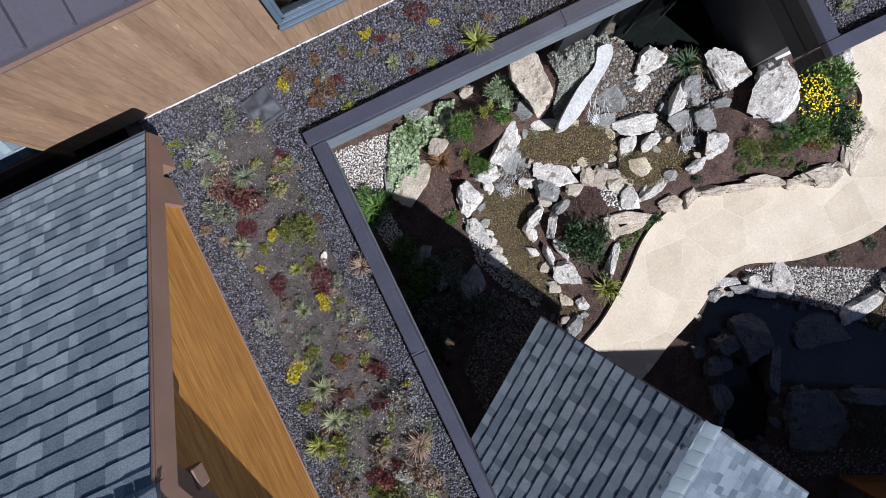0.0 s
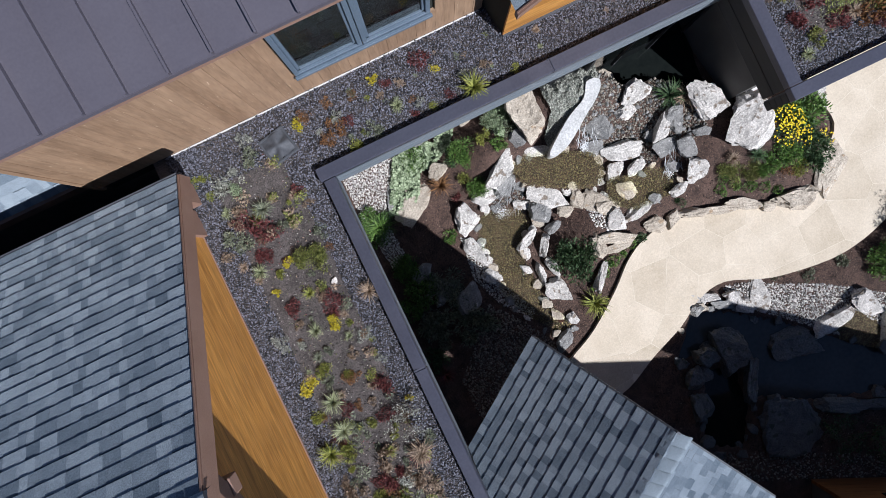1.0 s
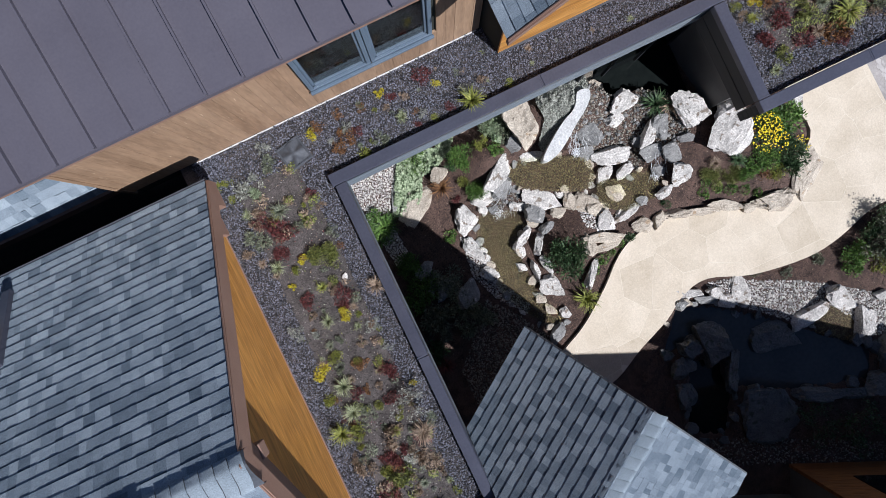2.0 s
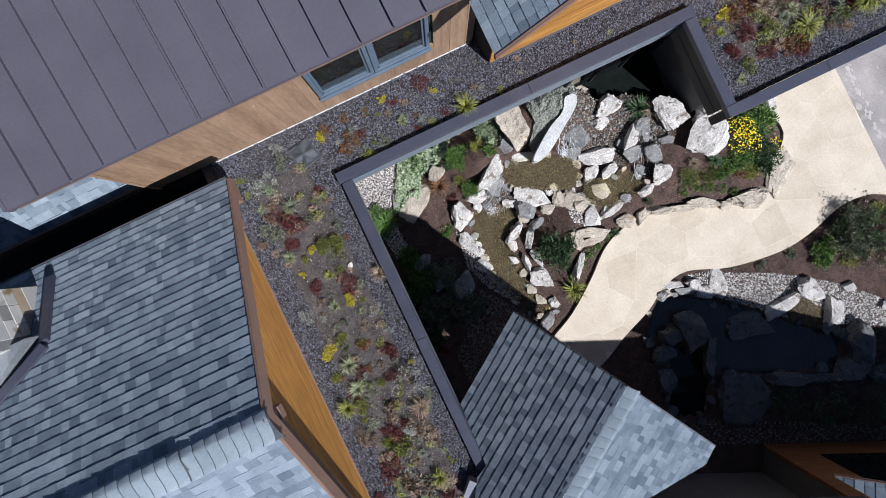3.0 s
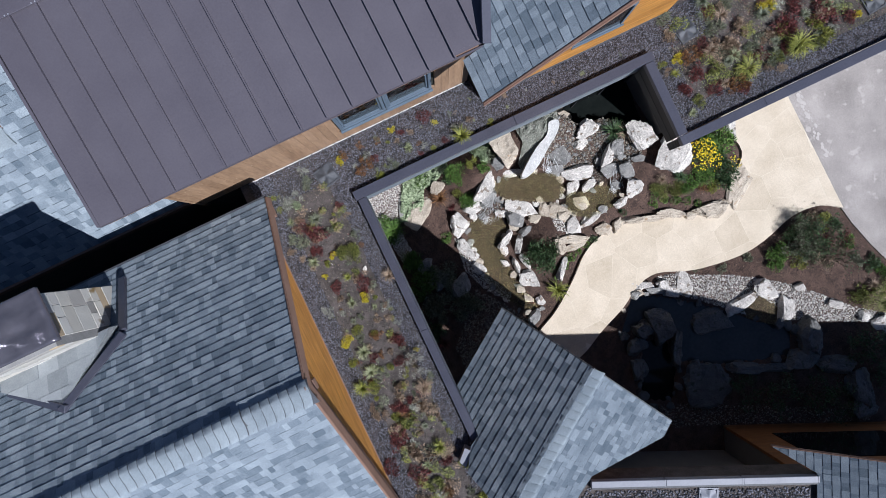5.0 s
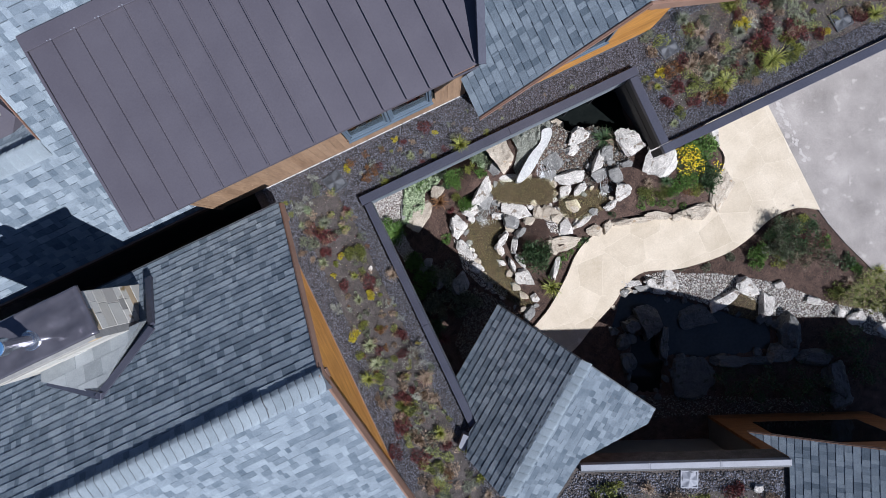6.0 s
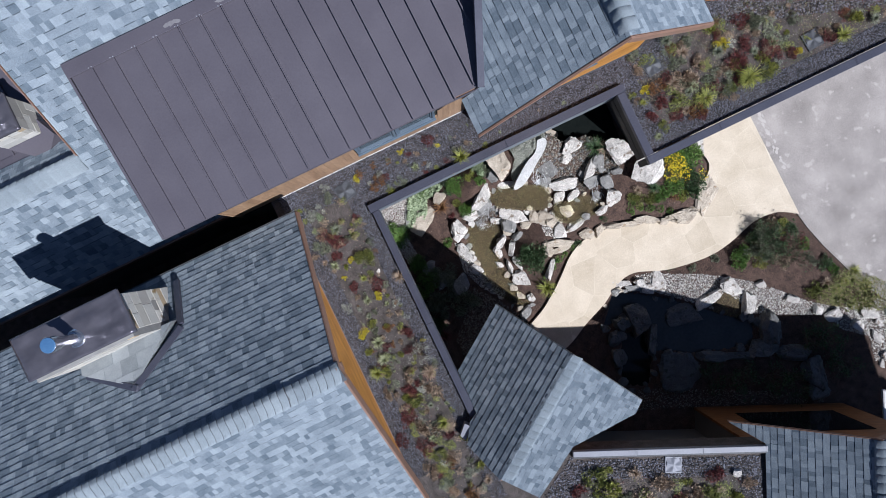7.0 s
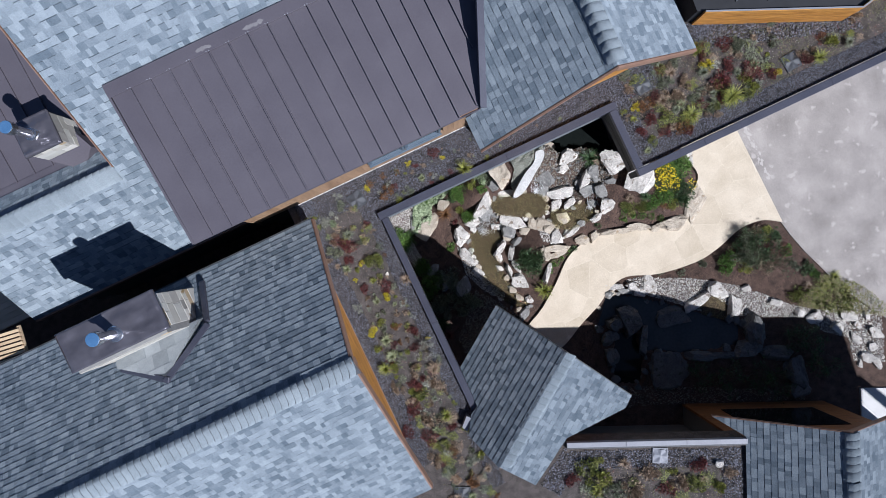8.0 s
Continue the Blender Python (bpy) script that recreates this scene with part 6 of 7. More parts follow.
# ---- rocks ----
STONES = {"pale": ROCK_PALE, "tan": ROCK_TAN, "grey": ROCK_GREY, "wet": ROCK_WET_SHADE}
STONE_WORDS = {"pale": "pale limestone boulder with angular broken faces", "tan": "tan sandstone boulder with weathered layers", "grey": "grey granite boulder, damp and rough", "wet": "wet boulder at the shaded pond, its shade put into the colour"}


def boulder(x, y, length, breadth, turn, height, stone, seed, sink=0.3):
    r = random.Random(seed)
    bm = bmesh.new()
    bmesh.ops.create_icosphere(bm, subdivisions=4, radius=1.0)
    cuts = []
    for k in range(16):
        n = Vector((r.gauss(0, 1), r.gauss(0, 1), r.gauss(0, 0.8))).normalized()
        cuts.append((n, r.uniform(0.5, 0.82)))
    cuts.append((Vector((r.uniform(-0.16, 0.16), r.uniform(-0.16, 0.16), 1)).normalized(), r.uniform(0.34, 0.5)))
    for v in bm.verts:
        p = v.co * 1.12
        for n, d in cuts:
            over = p.dot(n) - d
            if over > 0:
                p -= n * over
        q = p * 1.7 + Vector((seed * 3.1, seed * 1.7, 0))
        p += p.normalized() * (0.07 * noise.noise(q * 1.5) - 0.09 * abs(noise.noise(q * 2.7)) + 0.06 * noise.noise(q * 5) + 0.05 * noise.noise(q * 12))
        if stone == "tan":
            p.x += 0.02 * math.sin(p.z * 21 + seed)
            p.y += 0.02 * math.sin(p.z * 17 + seed * 2)
        v.co = Vector((p.x * length * 0.68, p.y * breadth * 0.7, p.z * height * 0.62))
    name = "boulder" if max(length, breadth) > 0.45 else "rock"
    ob = new(name, bm_mesh(name, bm, STONES[stone]))
    ob.matrix_world = pose(x, y, ground_z(x, y) + height * sink, r.uniform(-8, 8), r.uniform(-8, 8), turn)
    return tagged(ob, STONE_WORDS[stone], "boulder" if name == "boulder" else "rock", "rocks of the water garden")


_seed = 1
for _rows in (ROCKS_FALL, ROCKS_POOL, ROCKS_EDGE, ROCKS_STREAM, ROCKS_SMALL, ROCKS_BANK, ROCKS_POND):
    for _r in _rows:
        boulder(*_r, _seed)
        _seed += 1

for _x, _y, _l in ((10.41, -7.85, 0.45), (10.53, -8.16, 0.3), (10.84, -8.05, 0.26), (10.29, -8.48, 0.34), (10.85, -8.57, 0.4), (10.33, -9.06, 0.42), (10.54, -9.3, 0.3), (10.61, -8.9, 0.25), (10.11, -9.18, 0.2)):
    boulder(_x, _y, _l, _l * 0.7, _l * 300, _l * 0.5, "pale", _seed)
    _seed += 1
for _x, _y, _l in ((0.46, -1.76, 0.4), (0.68, -2.23, 0.5), (1.02, -2.51, 0.55)):
    boulder(_x, _y, _l, _l * 0.6, _l * 90, _l * 0.4, "grey", _seed)
    _seed += 1

# smaller stones along the water's edge
for _name, _n in (("upper", 17), ("middle", 14), ("stream", 30), ("pond", 26), ("basin", 18)):
    _loop = smooth_loop(POOLS[_name][0], 6)
    for _k in range(_n):
        _p = _loop[int(len(_loop) * (_k + rng.uniform(-0.3, 0.3)) / _n) % len(_loop)]
        _x, _y = _p[0] + rng.uniform(-0.07, 0.07), _p[1] + rng.uniform(-0.07, 0.07)
        if not inside(_x, _y, PATH_LOOP):
            _l = rng.uniform(0.1, 0.26)
            # Stones on the pond's shaded side take the shade-darkened tone.
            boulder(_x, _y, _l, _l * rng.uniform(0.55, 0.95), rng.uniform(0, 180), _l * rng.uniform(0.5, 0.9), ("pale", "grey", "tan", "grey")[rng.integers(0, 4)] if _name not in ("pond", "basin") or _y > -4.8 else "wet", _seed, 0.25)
            _seed += 1
for _o, _sz, _m, _w in (([(3.7, 0.2), (5.9, -0.1), (6.0, -1.6), (4.9, -1.75), (4.2, -1.1), (3.9, -0.6)], 0.03, RUBBLE, "grey rubble between the waterfall rocks"), ([(2.0, -0.9), (2.6, -0.75), (2.75, -1.3), (2.1, -1.3)], 0.03, RUBBLE, "wet grey rubble under the small fall")):
    pebbles("rubble", _o, lambda x, y: ground_z(x, y) + 0.01, 0.07, ROCK_GREY, _w, 0.17)
    pebbles("rubble", _o, lambda x, y: ground_z(x, y) + 0.006, 0.045, ROCK_WET_SHADE, _w, 0.11)
    pebbles("rubble", _o, lambda x, y: ground_z(x, y) + 0.004, _sz, _m, _w, 0.037)


# ---- plants ----
def tuft_mesh(colour, r, blades=130, wide=0.036):
    """Arching strap leaves from one crown; unit radius."""
    v, f = [], []
    for _ in range(blades):
        a, reach, tall = r.uniform(0, 6.283), r.uniform(0.25, 0.9), r.uniform(0.6, 1.3)
        bend = r.uniform(-0.4, 0.4)
        k = len(v)
        for i in range(5):
            t = i / 4
            d = reach * t
            ang = a + bend * t
            h = tall * (1.7 * t - 1.15 * t * t) * 0.75
            w = wide * (1 - t * 0.92) * r.uniform(0.9, 1.1)
            c, s = math.cos(ang), math.sin(ang)
            v += [(d * c - w * s, d * s + w * c, h), (d * c + w * s, d * s - w * c, h)]
        f += [(k + 2 * i, k + 2 * i + 1, k + 2 * i + 3, k + 2 * i + 2) for i in range(4)]
    return mesh_of("blades", v, f, LEAVES[colour])


def clump_mesh(colour, r, leaves=560, size=0.11, tall=0.8, hollow=0.5, lumps=7):
    """Low cushion of small pointed leaves set on a few uneven hummocks; unit radius."""
    v, f = [], []
    hum = [(0.0, 0.0, 0.55)] + [(r.uniform(-0.6, 0.6), r.uniform(-0.6, 0.6), r.uniform(0.22, 0.42)) for _ in range(lumps)]
    for _ in range(leaves):
        cx, cy, cr = r.choice(hum)
        u, a = r.random(), r.uniform(0, 6.283)
        ph = math.acos(1 - u * 0.95)
        q = cr * r.uniform(hollow, 1.05)
        n = Vector((math.sin(ph) * math.cos(a), math.sin(ph) * math.sin(a), math.cos(ph)))
        p = Vector((cx, cy, 0.02)) + Vector((n.x * q, n.y * q, n.z * q * tall * 1.5))
        way = (n + Vector((r.gauss(0, 0.5), r.gauss(0, 0.5), r.gauss(0, 0.35)))).normalized()
        side = way.cross(Vector((r.gauss(0, 1), r.gauss(0, 1), r.gauss(0, 1)))).normalized()
        s = size * r.uniform(0.6, 1.25)
        k = len(v)
        v += [p - way * s * 0.5, p + side * s * 0.33 + way * s * 0.3, p + way * s * 1.35, p - side * s * 0.33 + way * s * 0.3]
        f.append((k, k + 1, k + 2, k + 3))
    return mesh_of("foliage", v, f, LEAVES[colour])


def shrub_meshes(colour, r, per=15):
    """Twigs forking from one base, with leaves about their ends; unit radius."""
    sv, sf, lv, lf = [], [], [], []

    def stick(p, q, w):
        d = (q - p).normalized()
        s = d.cross(Vector((0.3, 0.5, 0.8))).normalized()
        u = s.cross(d)
        k = len(sv)
        for e, ww in ((p, w), (q, w * 0.6)):
            for c in range(4):
                sv.append(e + s * ww * math.cos(c * 1.5708) + u * ww * math.sin(c * 1.5708))
        sf.extend((k + c, k + (c + 1) % 4, k + 4 + (c + 1) % 4, k + 4 + c) for c in range(4))

    for _ in range(11):
        a, reach = r.uniform(0, 6.283), r.uniform(0.35, 0.85)
        tip = Vector((reach * math.cos(a), reach * math.sin(a), r.uniform(0.45, 0.9)))
        stick(Vector((0, 0, 0)), tip * 0.6, 0.022)
        for _ in range(5):
            q = tip + Vector((r.gauss(0, 0.16), r.gauss(0, 0.16), r.gauss(0, 0.1)))
            stick(tip * 0.6, q, 0.011)
            for _ in range(per):
                p = q + Vector((r.gauss(0, 0.09), r.gauss(0, 0.09), r.gauss(0, 0.08)))
                w = Vector((r.gauss(0, 1), r.gauss(0, 1), r.gauss(0.6, 0.7))).normalized()
                s = w.cross(Vector((r.gauss(0, 1), r.gauss(0, 1), r.gauss(0, 1)))).normalized()
                z = r.uniform(0.035, 0.075)
                k = len(lv)
                lv.extend((p, p + s * z * 0.45 + w * z * 0.6, p + w * z * 1.4, p - s * z * 0.45 + w * z * 0.6))
                lf.append((k, k + 1, k + 2, k + 3))
    return mesh_of("twigs", sv, sf, BARK), mesh_of("leaves", lv, lf, LEAVES[colour])


PLANT_STOCK = {}
PLANT_WORDS = {
    "tuft": ("ornamental_grass", "tuft of arching {} strap leaves", "grass"),
    "clump": ("sedum", "low {} sedum cushion on dark soil", "plant"),
    "shrub": ("shrub", "small twiggy shrub with {} leaves", "shrub"),
    "fern": ("fern", "feathery bright {} fern by gravel", "fern"),
    "mound": ("thyme_mound", "small round {} mound on mulch", "plant"),
    "bush": ("leafy_bush", "leafy round {} bush", "bush"),
    "bloom": ("daisy_bush", "green bush covered in yellow daisy flowers", "flowers"),
}
COLOUR_WORDS = {"lime": "yellow-green", "sage": "grey-green", "sedge": "pale grey-green", "dry": "straw-brown", "pale": "pale variegated", "red": "maroon-red", "dark": "dark green", "olive": "olive-green"}


def plant(x, y, radius, kind, z, seed):
    form, _, colour = kind.rpartition("_")
    if kind == "bloom":
        form, colour = "bloom", "green"
    form = form or "clump"
    variant = seed % 3
    key = (form, colour, variant)
    if key not in PLANT_STOCK:
        r = random.Random(hash((len(form), len(colour), ord(colour[0]), ord(form[0]), variant)) % 9973)
        if form == "tuft":
            PLANT_STOCK[key] = [("leaf_tuft", tuft_mesh(colour, r))]
        elif form == "shrub":
            a, b = shrub_meshes(colour, r)
            PLANT_STOCK[key] = [("branchwork", a), ("foliage", b)]
        elif form == "fern":
            PLANT_STOCK[key] = [("frond_tuft", tuft_mesh(colour, r, 220, 0.018)), ("foliage", clump_mesh(colour, r, 1500, 0.075, 0.9, 0.6, 12))]
        elif form == "bush":
            PLANT_STOCK[key] = [("foliage", clump_mesh(colour, r, 2300, 0.07, 0.8, 0.45, 14))]
        elif form == "mound":
            PLANT_STOCK[key] = [("foliage", clump_mesh(colour, r, 380, 0.11, 0.8, 0.8, 1))]
        elif form == "bloom":
            v, f = [], []
            for _ in range(60):
                a, q = r.uniform(0, 6.283), math.sqrt(r.random()) * 0.95
                h = 0.75 * math.sqrt(max(0.05, 1 - q * q)) + r.uniform(-0.05, 0.12)
                k = len(v)
                s = r.uniform(0.045, 0.075)
                tip = Vector((r.gauss(0, 0.25), r.gauss(0, 0.25), 1)).normalized()
                e = tip.orthogonal().normalized()
                g = tip.cross(e)
                c = Vector((q * math.cos(a), q * math.sin(a), h))
                v.append(c + tip * 0.015)
                v += [c + (e * math.cos(i * 0.6283) + g * math.sin(i * 0.6283)) * s * (1.0 if i % 2 else 0.62) for i in range(10)]
                f += [(k, k + 1 + i, k + 1 + (i + 1) % 10) for i in range(10)]
            PLANT_STOCK[key] = [("foliage", clump_mesh("dark", r, 650, 0.09, 0.75, 0.6)), ("blossom", mesh_of("blossom", v, f, LEAVES["flower"]))]
        else:
            PLANT_STOCK[key] = [("foliage", clump_mesh(colour, r))]
    r = random.Random(seed * 7 + 3)
    name, words, category = PLANT_WORDS[form]
    size = radius * {"tuft": 1.3, "fern": 1.3, "mound": 1.9}.get(form, 1.35)
    m = pose(x, y, z, r.uniform(-5, 5), r.uniform(-5, 5), r.uniform(0, 360)) @ Matrix.Diagonal((size * r.uniform(0.9, 1.12), size * r.uniform(0.9, 1.12), size * r.uniform(0.85, 1.15), 1))
    ob = thing(name, words.format(COLOUR_WORDS.get(colour, colour)), category, "plants of the roof" if z > 2 else "plants of the garden", at=m)
    for pname, me in PLANT_STOCK[key]:
        p = new(pname, me)
        p.parent = ob
    return ob


_seed = 1
for _rows in (PLANTS_NORTH, PLANTS_WEST, PLANTS_WEST_SOUTH, PLANTS_EAST, PLANTS_FAR_EAST, PLANTS_SOUTH):
    for _x, _y, _r, _k in _rows:
        plant(_x, _y, _r, _k, ROOF_Z + 0.005, _seed)
        _seed += 1
for _rows in (PLANTS_COURT, PLANTS_COURT_LOW, PLANTS_COVER, PLANTS_BED):
    for _x, _y, _r, _k in _rows:
        plant(_x, _y, _r, _k, ground_z(_x, _y) + 0.005, _seed)
        _seed += 1

# self-sown small plants between the larger ones
FILL = ["lime", "sage", "dry", "tuft_dry", "orange", "tuft_sage", "olive", "red", "tuft_dry", "sage", "dry", "tuft_sedge", "silver"]
for _o, _n, _lo, _hi in ((((-1.3, -0.25), (-4.8, 0.55)), 70, 0.03, 0.085), (((6.2, 12.0), (-1.1, 0.45)), 52, 0.07, 0.16), (((-1.25, 0.0), (-8.0, -4.8)), 28, 0.06, 0.14), (((0.0, 5.4), (0.1, 0.75)), 26, 0.03, 0.07)):
    for _ in range(_n):
        _x, _y = rng.uniform(*_o[0]), rng.uniform(*_o[1])
        if inside(_x, _y, BAY) or (_x < -1.3 and _y < -5.5) or _x > 10.4 and _y > -0.4:
            continue
        plant(_x, _y, rng.uniform(_lo, _hi), FILL[rng.integers(0, len(FILL))], ROOF_Z + 0.003, _seed)
        _seed += 1
for _ in range(30):
    _d, _n = rng.uniform(4.4, 7.4), rng.uniform(-8.6, -5.75)
    plant(*wing(_d, _n), rng.uniform(0.05, 0.14), FILL[rng.integers(0, len(FILL))], ROOF_Z + 0.003, _seed)
    _seed += 1

# leaning half-bare shrub beside the path
for _x, _y, _s, _z in ((8.75, -5.3, 0.46, 40), (9.1, -5.6, 0.45, 150), (8.5, -5.15, 0.38, 260)):
    _o = thing("garden_shrub", "half-bare dark shrub with thin grey branches", "shrub", "garden shrubs", at=pose(_x, _y, ground_z(_x, _y), 0, 0, _z) @ Matrix.Diagonal((_s, _s, _s * 1.3, 1)))
    _a, _b = shrub_meshes("dark", random.Random(int(_z)), 5)
    new("branchwork", _a).parent = _o
    new("foliage", _b).parent = _o


# ---- lava rock borders and grit on the planted roof ----
def band(x0, x1, y0, y1):
    return [(x0, y0), (x1, y0), (x1, y1), (x0, y1)]


LAVA_BANDS = [
    (band(-1.56, -1.2, -5.5, 0.92), 1.0), (band(-0.28, 0.03, -4.9, 0.0), 1.0), (band(-1.6, 0.0, 0.35, 0.92), 0.8), (band(-0.32, 0.0, -0.02, 0.35), 1.0), (band(0.0, 2.7, 0.03, 0.92), 0.95), (band(2.7, 5.6, 0.03, 0.56), 1.0),
    (band(5.6, 6.9, -0.1, 0.56), 1.0), (band(5.75, 6.15, -1.54, 0.0), 1.0), (band(6.1, 13.0, -1.54, -1.15), 1.0), (band(6.8, 8.4, 0.45, 1.0), 0.9), (band(-0.3, 0.03, -6.6, -5.2), 0.7),
]
for _o, _keep in LAVA_BANDS:
    _pts = scatter(_o, 0.0195, rng, [BAY], _keep)
    tagged(new("lava_gravel", many("lava_gravel", [(x, y, ROOF_Z + 0.004 + rng.uniform(0, 0.012)) for x, y in _pts], 0.0125 * rng.uniform(0.55, 1.3, len(_pts)), LAVA, rng, 0.8)), "blue-black lava rock border on the planted roof", "gravel", kind="stuff")
_strip = [(8.1, 0.82), (11.35, -0.53), (11.5, -0.9), (8.0, 0.25)]
_pts = scatter(_strip, 0.036, rng)
tagged(new("lava_gravel", many("lava_gravel", [(x, y, ROOF_Z + 0.008) for x, y in _pts], 0.021 * rng.uniform(0.65, 1.25, len(_pts)), LAVA, rng, 0.8)), "blue-black lava rock along the cedar curb", "gravel", kind="stuff")
_wingband = [wing(4.15, -5.35), wing(7.95, -5.35), wing(7.95, -5.75), wing(4.1, -5.75)]
_pts = scatter(_wingband, 0.036, rng) + scatter([wing(7.5, -5.7), wing(7.95, -5.7), wing(7.95, -9), wing(7.5, -9)], 0.036, rng) + scatter([(0.7, -6.95), (1.55, -6.45), (1.6, -6.9), (1.0, -7.4)], 0.036, rng)
tagged(new("lava_gravel", many("lava_gravel", [(x, y, ROOF_Z + 0.008) for x, y in _pts], 0.021 * rng.uniform(0.65, 1.25, len(_pts)), LAVA, rng, 0.8)), "blue-black lava rock along the wing's parapet", "gravel", kind="stuff")
for _o in (band(-1.3, -0.25, -9, 0.4), band(6.1, 12.5, -1.2, 0.5), [wing(4.3, -5.7), wing(7.5, -5.7), wing(7.5, -8.5), wing(4.3, -8.5)]):
    _pts = scatter(_o, 0.05, rng, [BAY], 0.4)
    tagged(new("soil_grit", many("soil_grit", [(x, y, ROOF_Z + 0.001) for x, y in _pts], 0.006 * rng.uniform(0.4, 1.5, len(_pts)), GREY_GRAVEL, rng, 0.8)), "small pale grit on dark roof soil", "gravel", kind="stuff")
    _pts = scatter(_o, 0.05, rng, [BAY], 0.8)
    tagged(new("soil_crumbs", many("soil_crumbs", [(x, y, ROOF_Z + 0.001) for x, y in _pts], 0.014 * rng.uniform(0.4, 1.4, len(_pts)), SOIL, rng, 0.7)), "dark crumbs of roof soil", "soil", kind="stuff")


def sprigs(outline, count, colour, seed, label):
    """Loose tiny leaves strewn over the soil in drifts."""
    r = np.random.default_rng(seed)
    pts = [p for p in scatter(outline, 0.02, r, [BAY], 0.9) if noise.noise((p[0] * 2.3 + seed, p[1] * 2.3, seed)) + 0.4 * noise.noise((p[0] * 9 + seed, p[1] * 9, seed)) > 0.08]
    r.shuffle(pts)
    v, t = [], []
    for x, y in pts[:count]:
        k = len(v)
        a, s = r.uniform(0, 6.283), r.uniform(0.005, 0.013)
        h = ROOF_Z + r.uniform(0.002, 0.025)
        c, d = math.cos(a) * s, math.sin(a) * s
        v += [(x - c, y - d, h), (x + d * 0.6, y - c * 0.6, h + 0.006), (x + c, y + d, h + 0.012), (x - d * 0.6, y + c * 0.6, h + 0.004)]
        t += [(k, k + 1, k + 2), (k, k + 2, k + 3)]
    tagged(new("sedum_sprigs", raw_mesh("sedum_sprigs", np.array(v), np.array(t), LEAVES[colour])), label, "plants", kind="stuff")


for _i, (_c, _w) in enumerate((("dry", "dry straw-coloured sedum litter on roof soil"), ("sage", "grey-green sedum sprigs on roof soil"), ("red", "maroon sedum sprigs on roof soil"), ("olive", "olive-green sedum sprigs on roof soil"))):
    sprigs(band(-1.25, -0.25, -8.5, 0.5), 450, _c, 11 + _i, _w)
    sprigs(band(6.1, 12.3, -1.15, 0.5), 2200, _c, 31 + _i, _w)
    sprigs([wing(4.3, -5.7), wing(7.5, -5.7), wing(7.5, -8.5), wing(4.3, -8.5)], 1400, _c, 51 + _i, _w)



def roof_mats(colour, spots, label, leaf, high):
    """Matted low patches of tiny leaves in one colour, with ragged outlines."""
    v, t = [], []
    for x0, y0, q in spots:
        for x, y in scatter(band(x0 - q, x0 + q, y0 - q, y0 + q), leaf * 0.95, rng, [BAY], 0.75):
            far = math.hypot(x - x0, y - y0) / q + 0.55 * noise.noise((x * 11, y * 11, x0)) + 0.3 * noise.noise((x * 31, y * 31, y0))
            if far > 0.85:
                continue
            h = ROOF_Z + 0.006 + high * max(0.1, 1 - far) * rng.uniform(0.5, 1.1)
            k, s, a, u = len(v), leaf * rng.uniform(0.5, 1.25), rng.uniform(0, 6.283), rng.uniform(-0.8, 0.8)
            c, d = math.cos(a) * s, math.sin(a) * s
            v += [(x - c, y - d, h - s * u), (x + d * 0.45, y - c * 0.45, h), (x + c, y + d, h + s * u), (x - d * 0.45, y + c * 0.45, h)]
            t += [(k, k + 1, k + 2), (k, k + 2, k + 3)]
    tagged(new("sedum_mat", raw_mesh("sedum_mat", np.array(v), np.array(t), LEAVES[colour])), label, "plants", kind="stuff")


for _c, _w, _leaf, _high, _n in (("dry", "straw-brown matted sedum on roof soil", 0.017, 0.08, 1.4), ("sage", "grey-green matted sedum on roof soil", 0.018, 0.08, 1.3), ("red", "maroon matted sedum on roof soil", 0.012, 0.06, 0.45), ("olive", "olive-green matted sedum on roof soil", 0.017, 0.1, 1.6), ("orange", "orange-brown matted sedum on roof soil", 0.012, 0.05, 0.25), ("lime", "yellow-green matted sedum on roof soil", 0.012, 0.07, 0.4), ("silver", "silver matted sedum on roof soil", 0.014, 0.06, 0.35)):
    _spots = [(rng.uniform(-1.2, -0.3), rng.uniform(-8.4, -3.6), rng.uniform(0.06, 0.17)) for _ in range(int(14 * _n))]
    _spots += [(rng.uniform(-1.2, -0.3), rng.uniform(-3.6, 0.35), rng.uniform(0.04, 0.11)) for _ in range(int(5 * _n))]
    _spots += [(rng.uniform(6.3, 12.0), rng.uniform(-1.05, 0.3), rng.uniform(0.07, 0.2)) for _ in range(int(12 * _n))]
    _spots = [p for p in _spots if not (p[0] > 8.0 and p[1] > 0.3 - 0.37 * (p[0] - 8.0))]
    _spots += [(*wing(rng.uniform(4.5, 7.3), rng.uniform(-8.4, -5.9)), rng.uniform(0.1, 0.24)) for _ in range(int(9 * _n))]
    roof_mats(_c, _spots, _w, _leaf, _high)


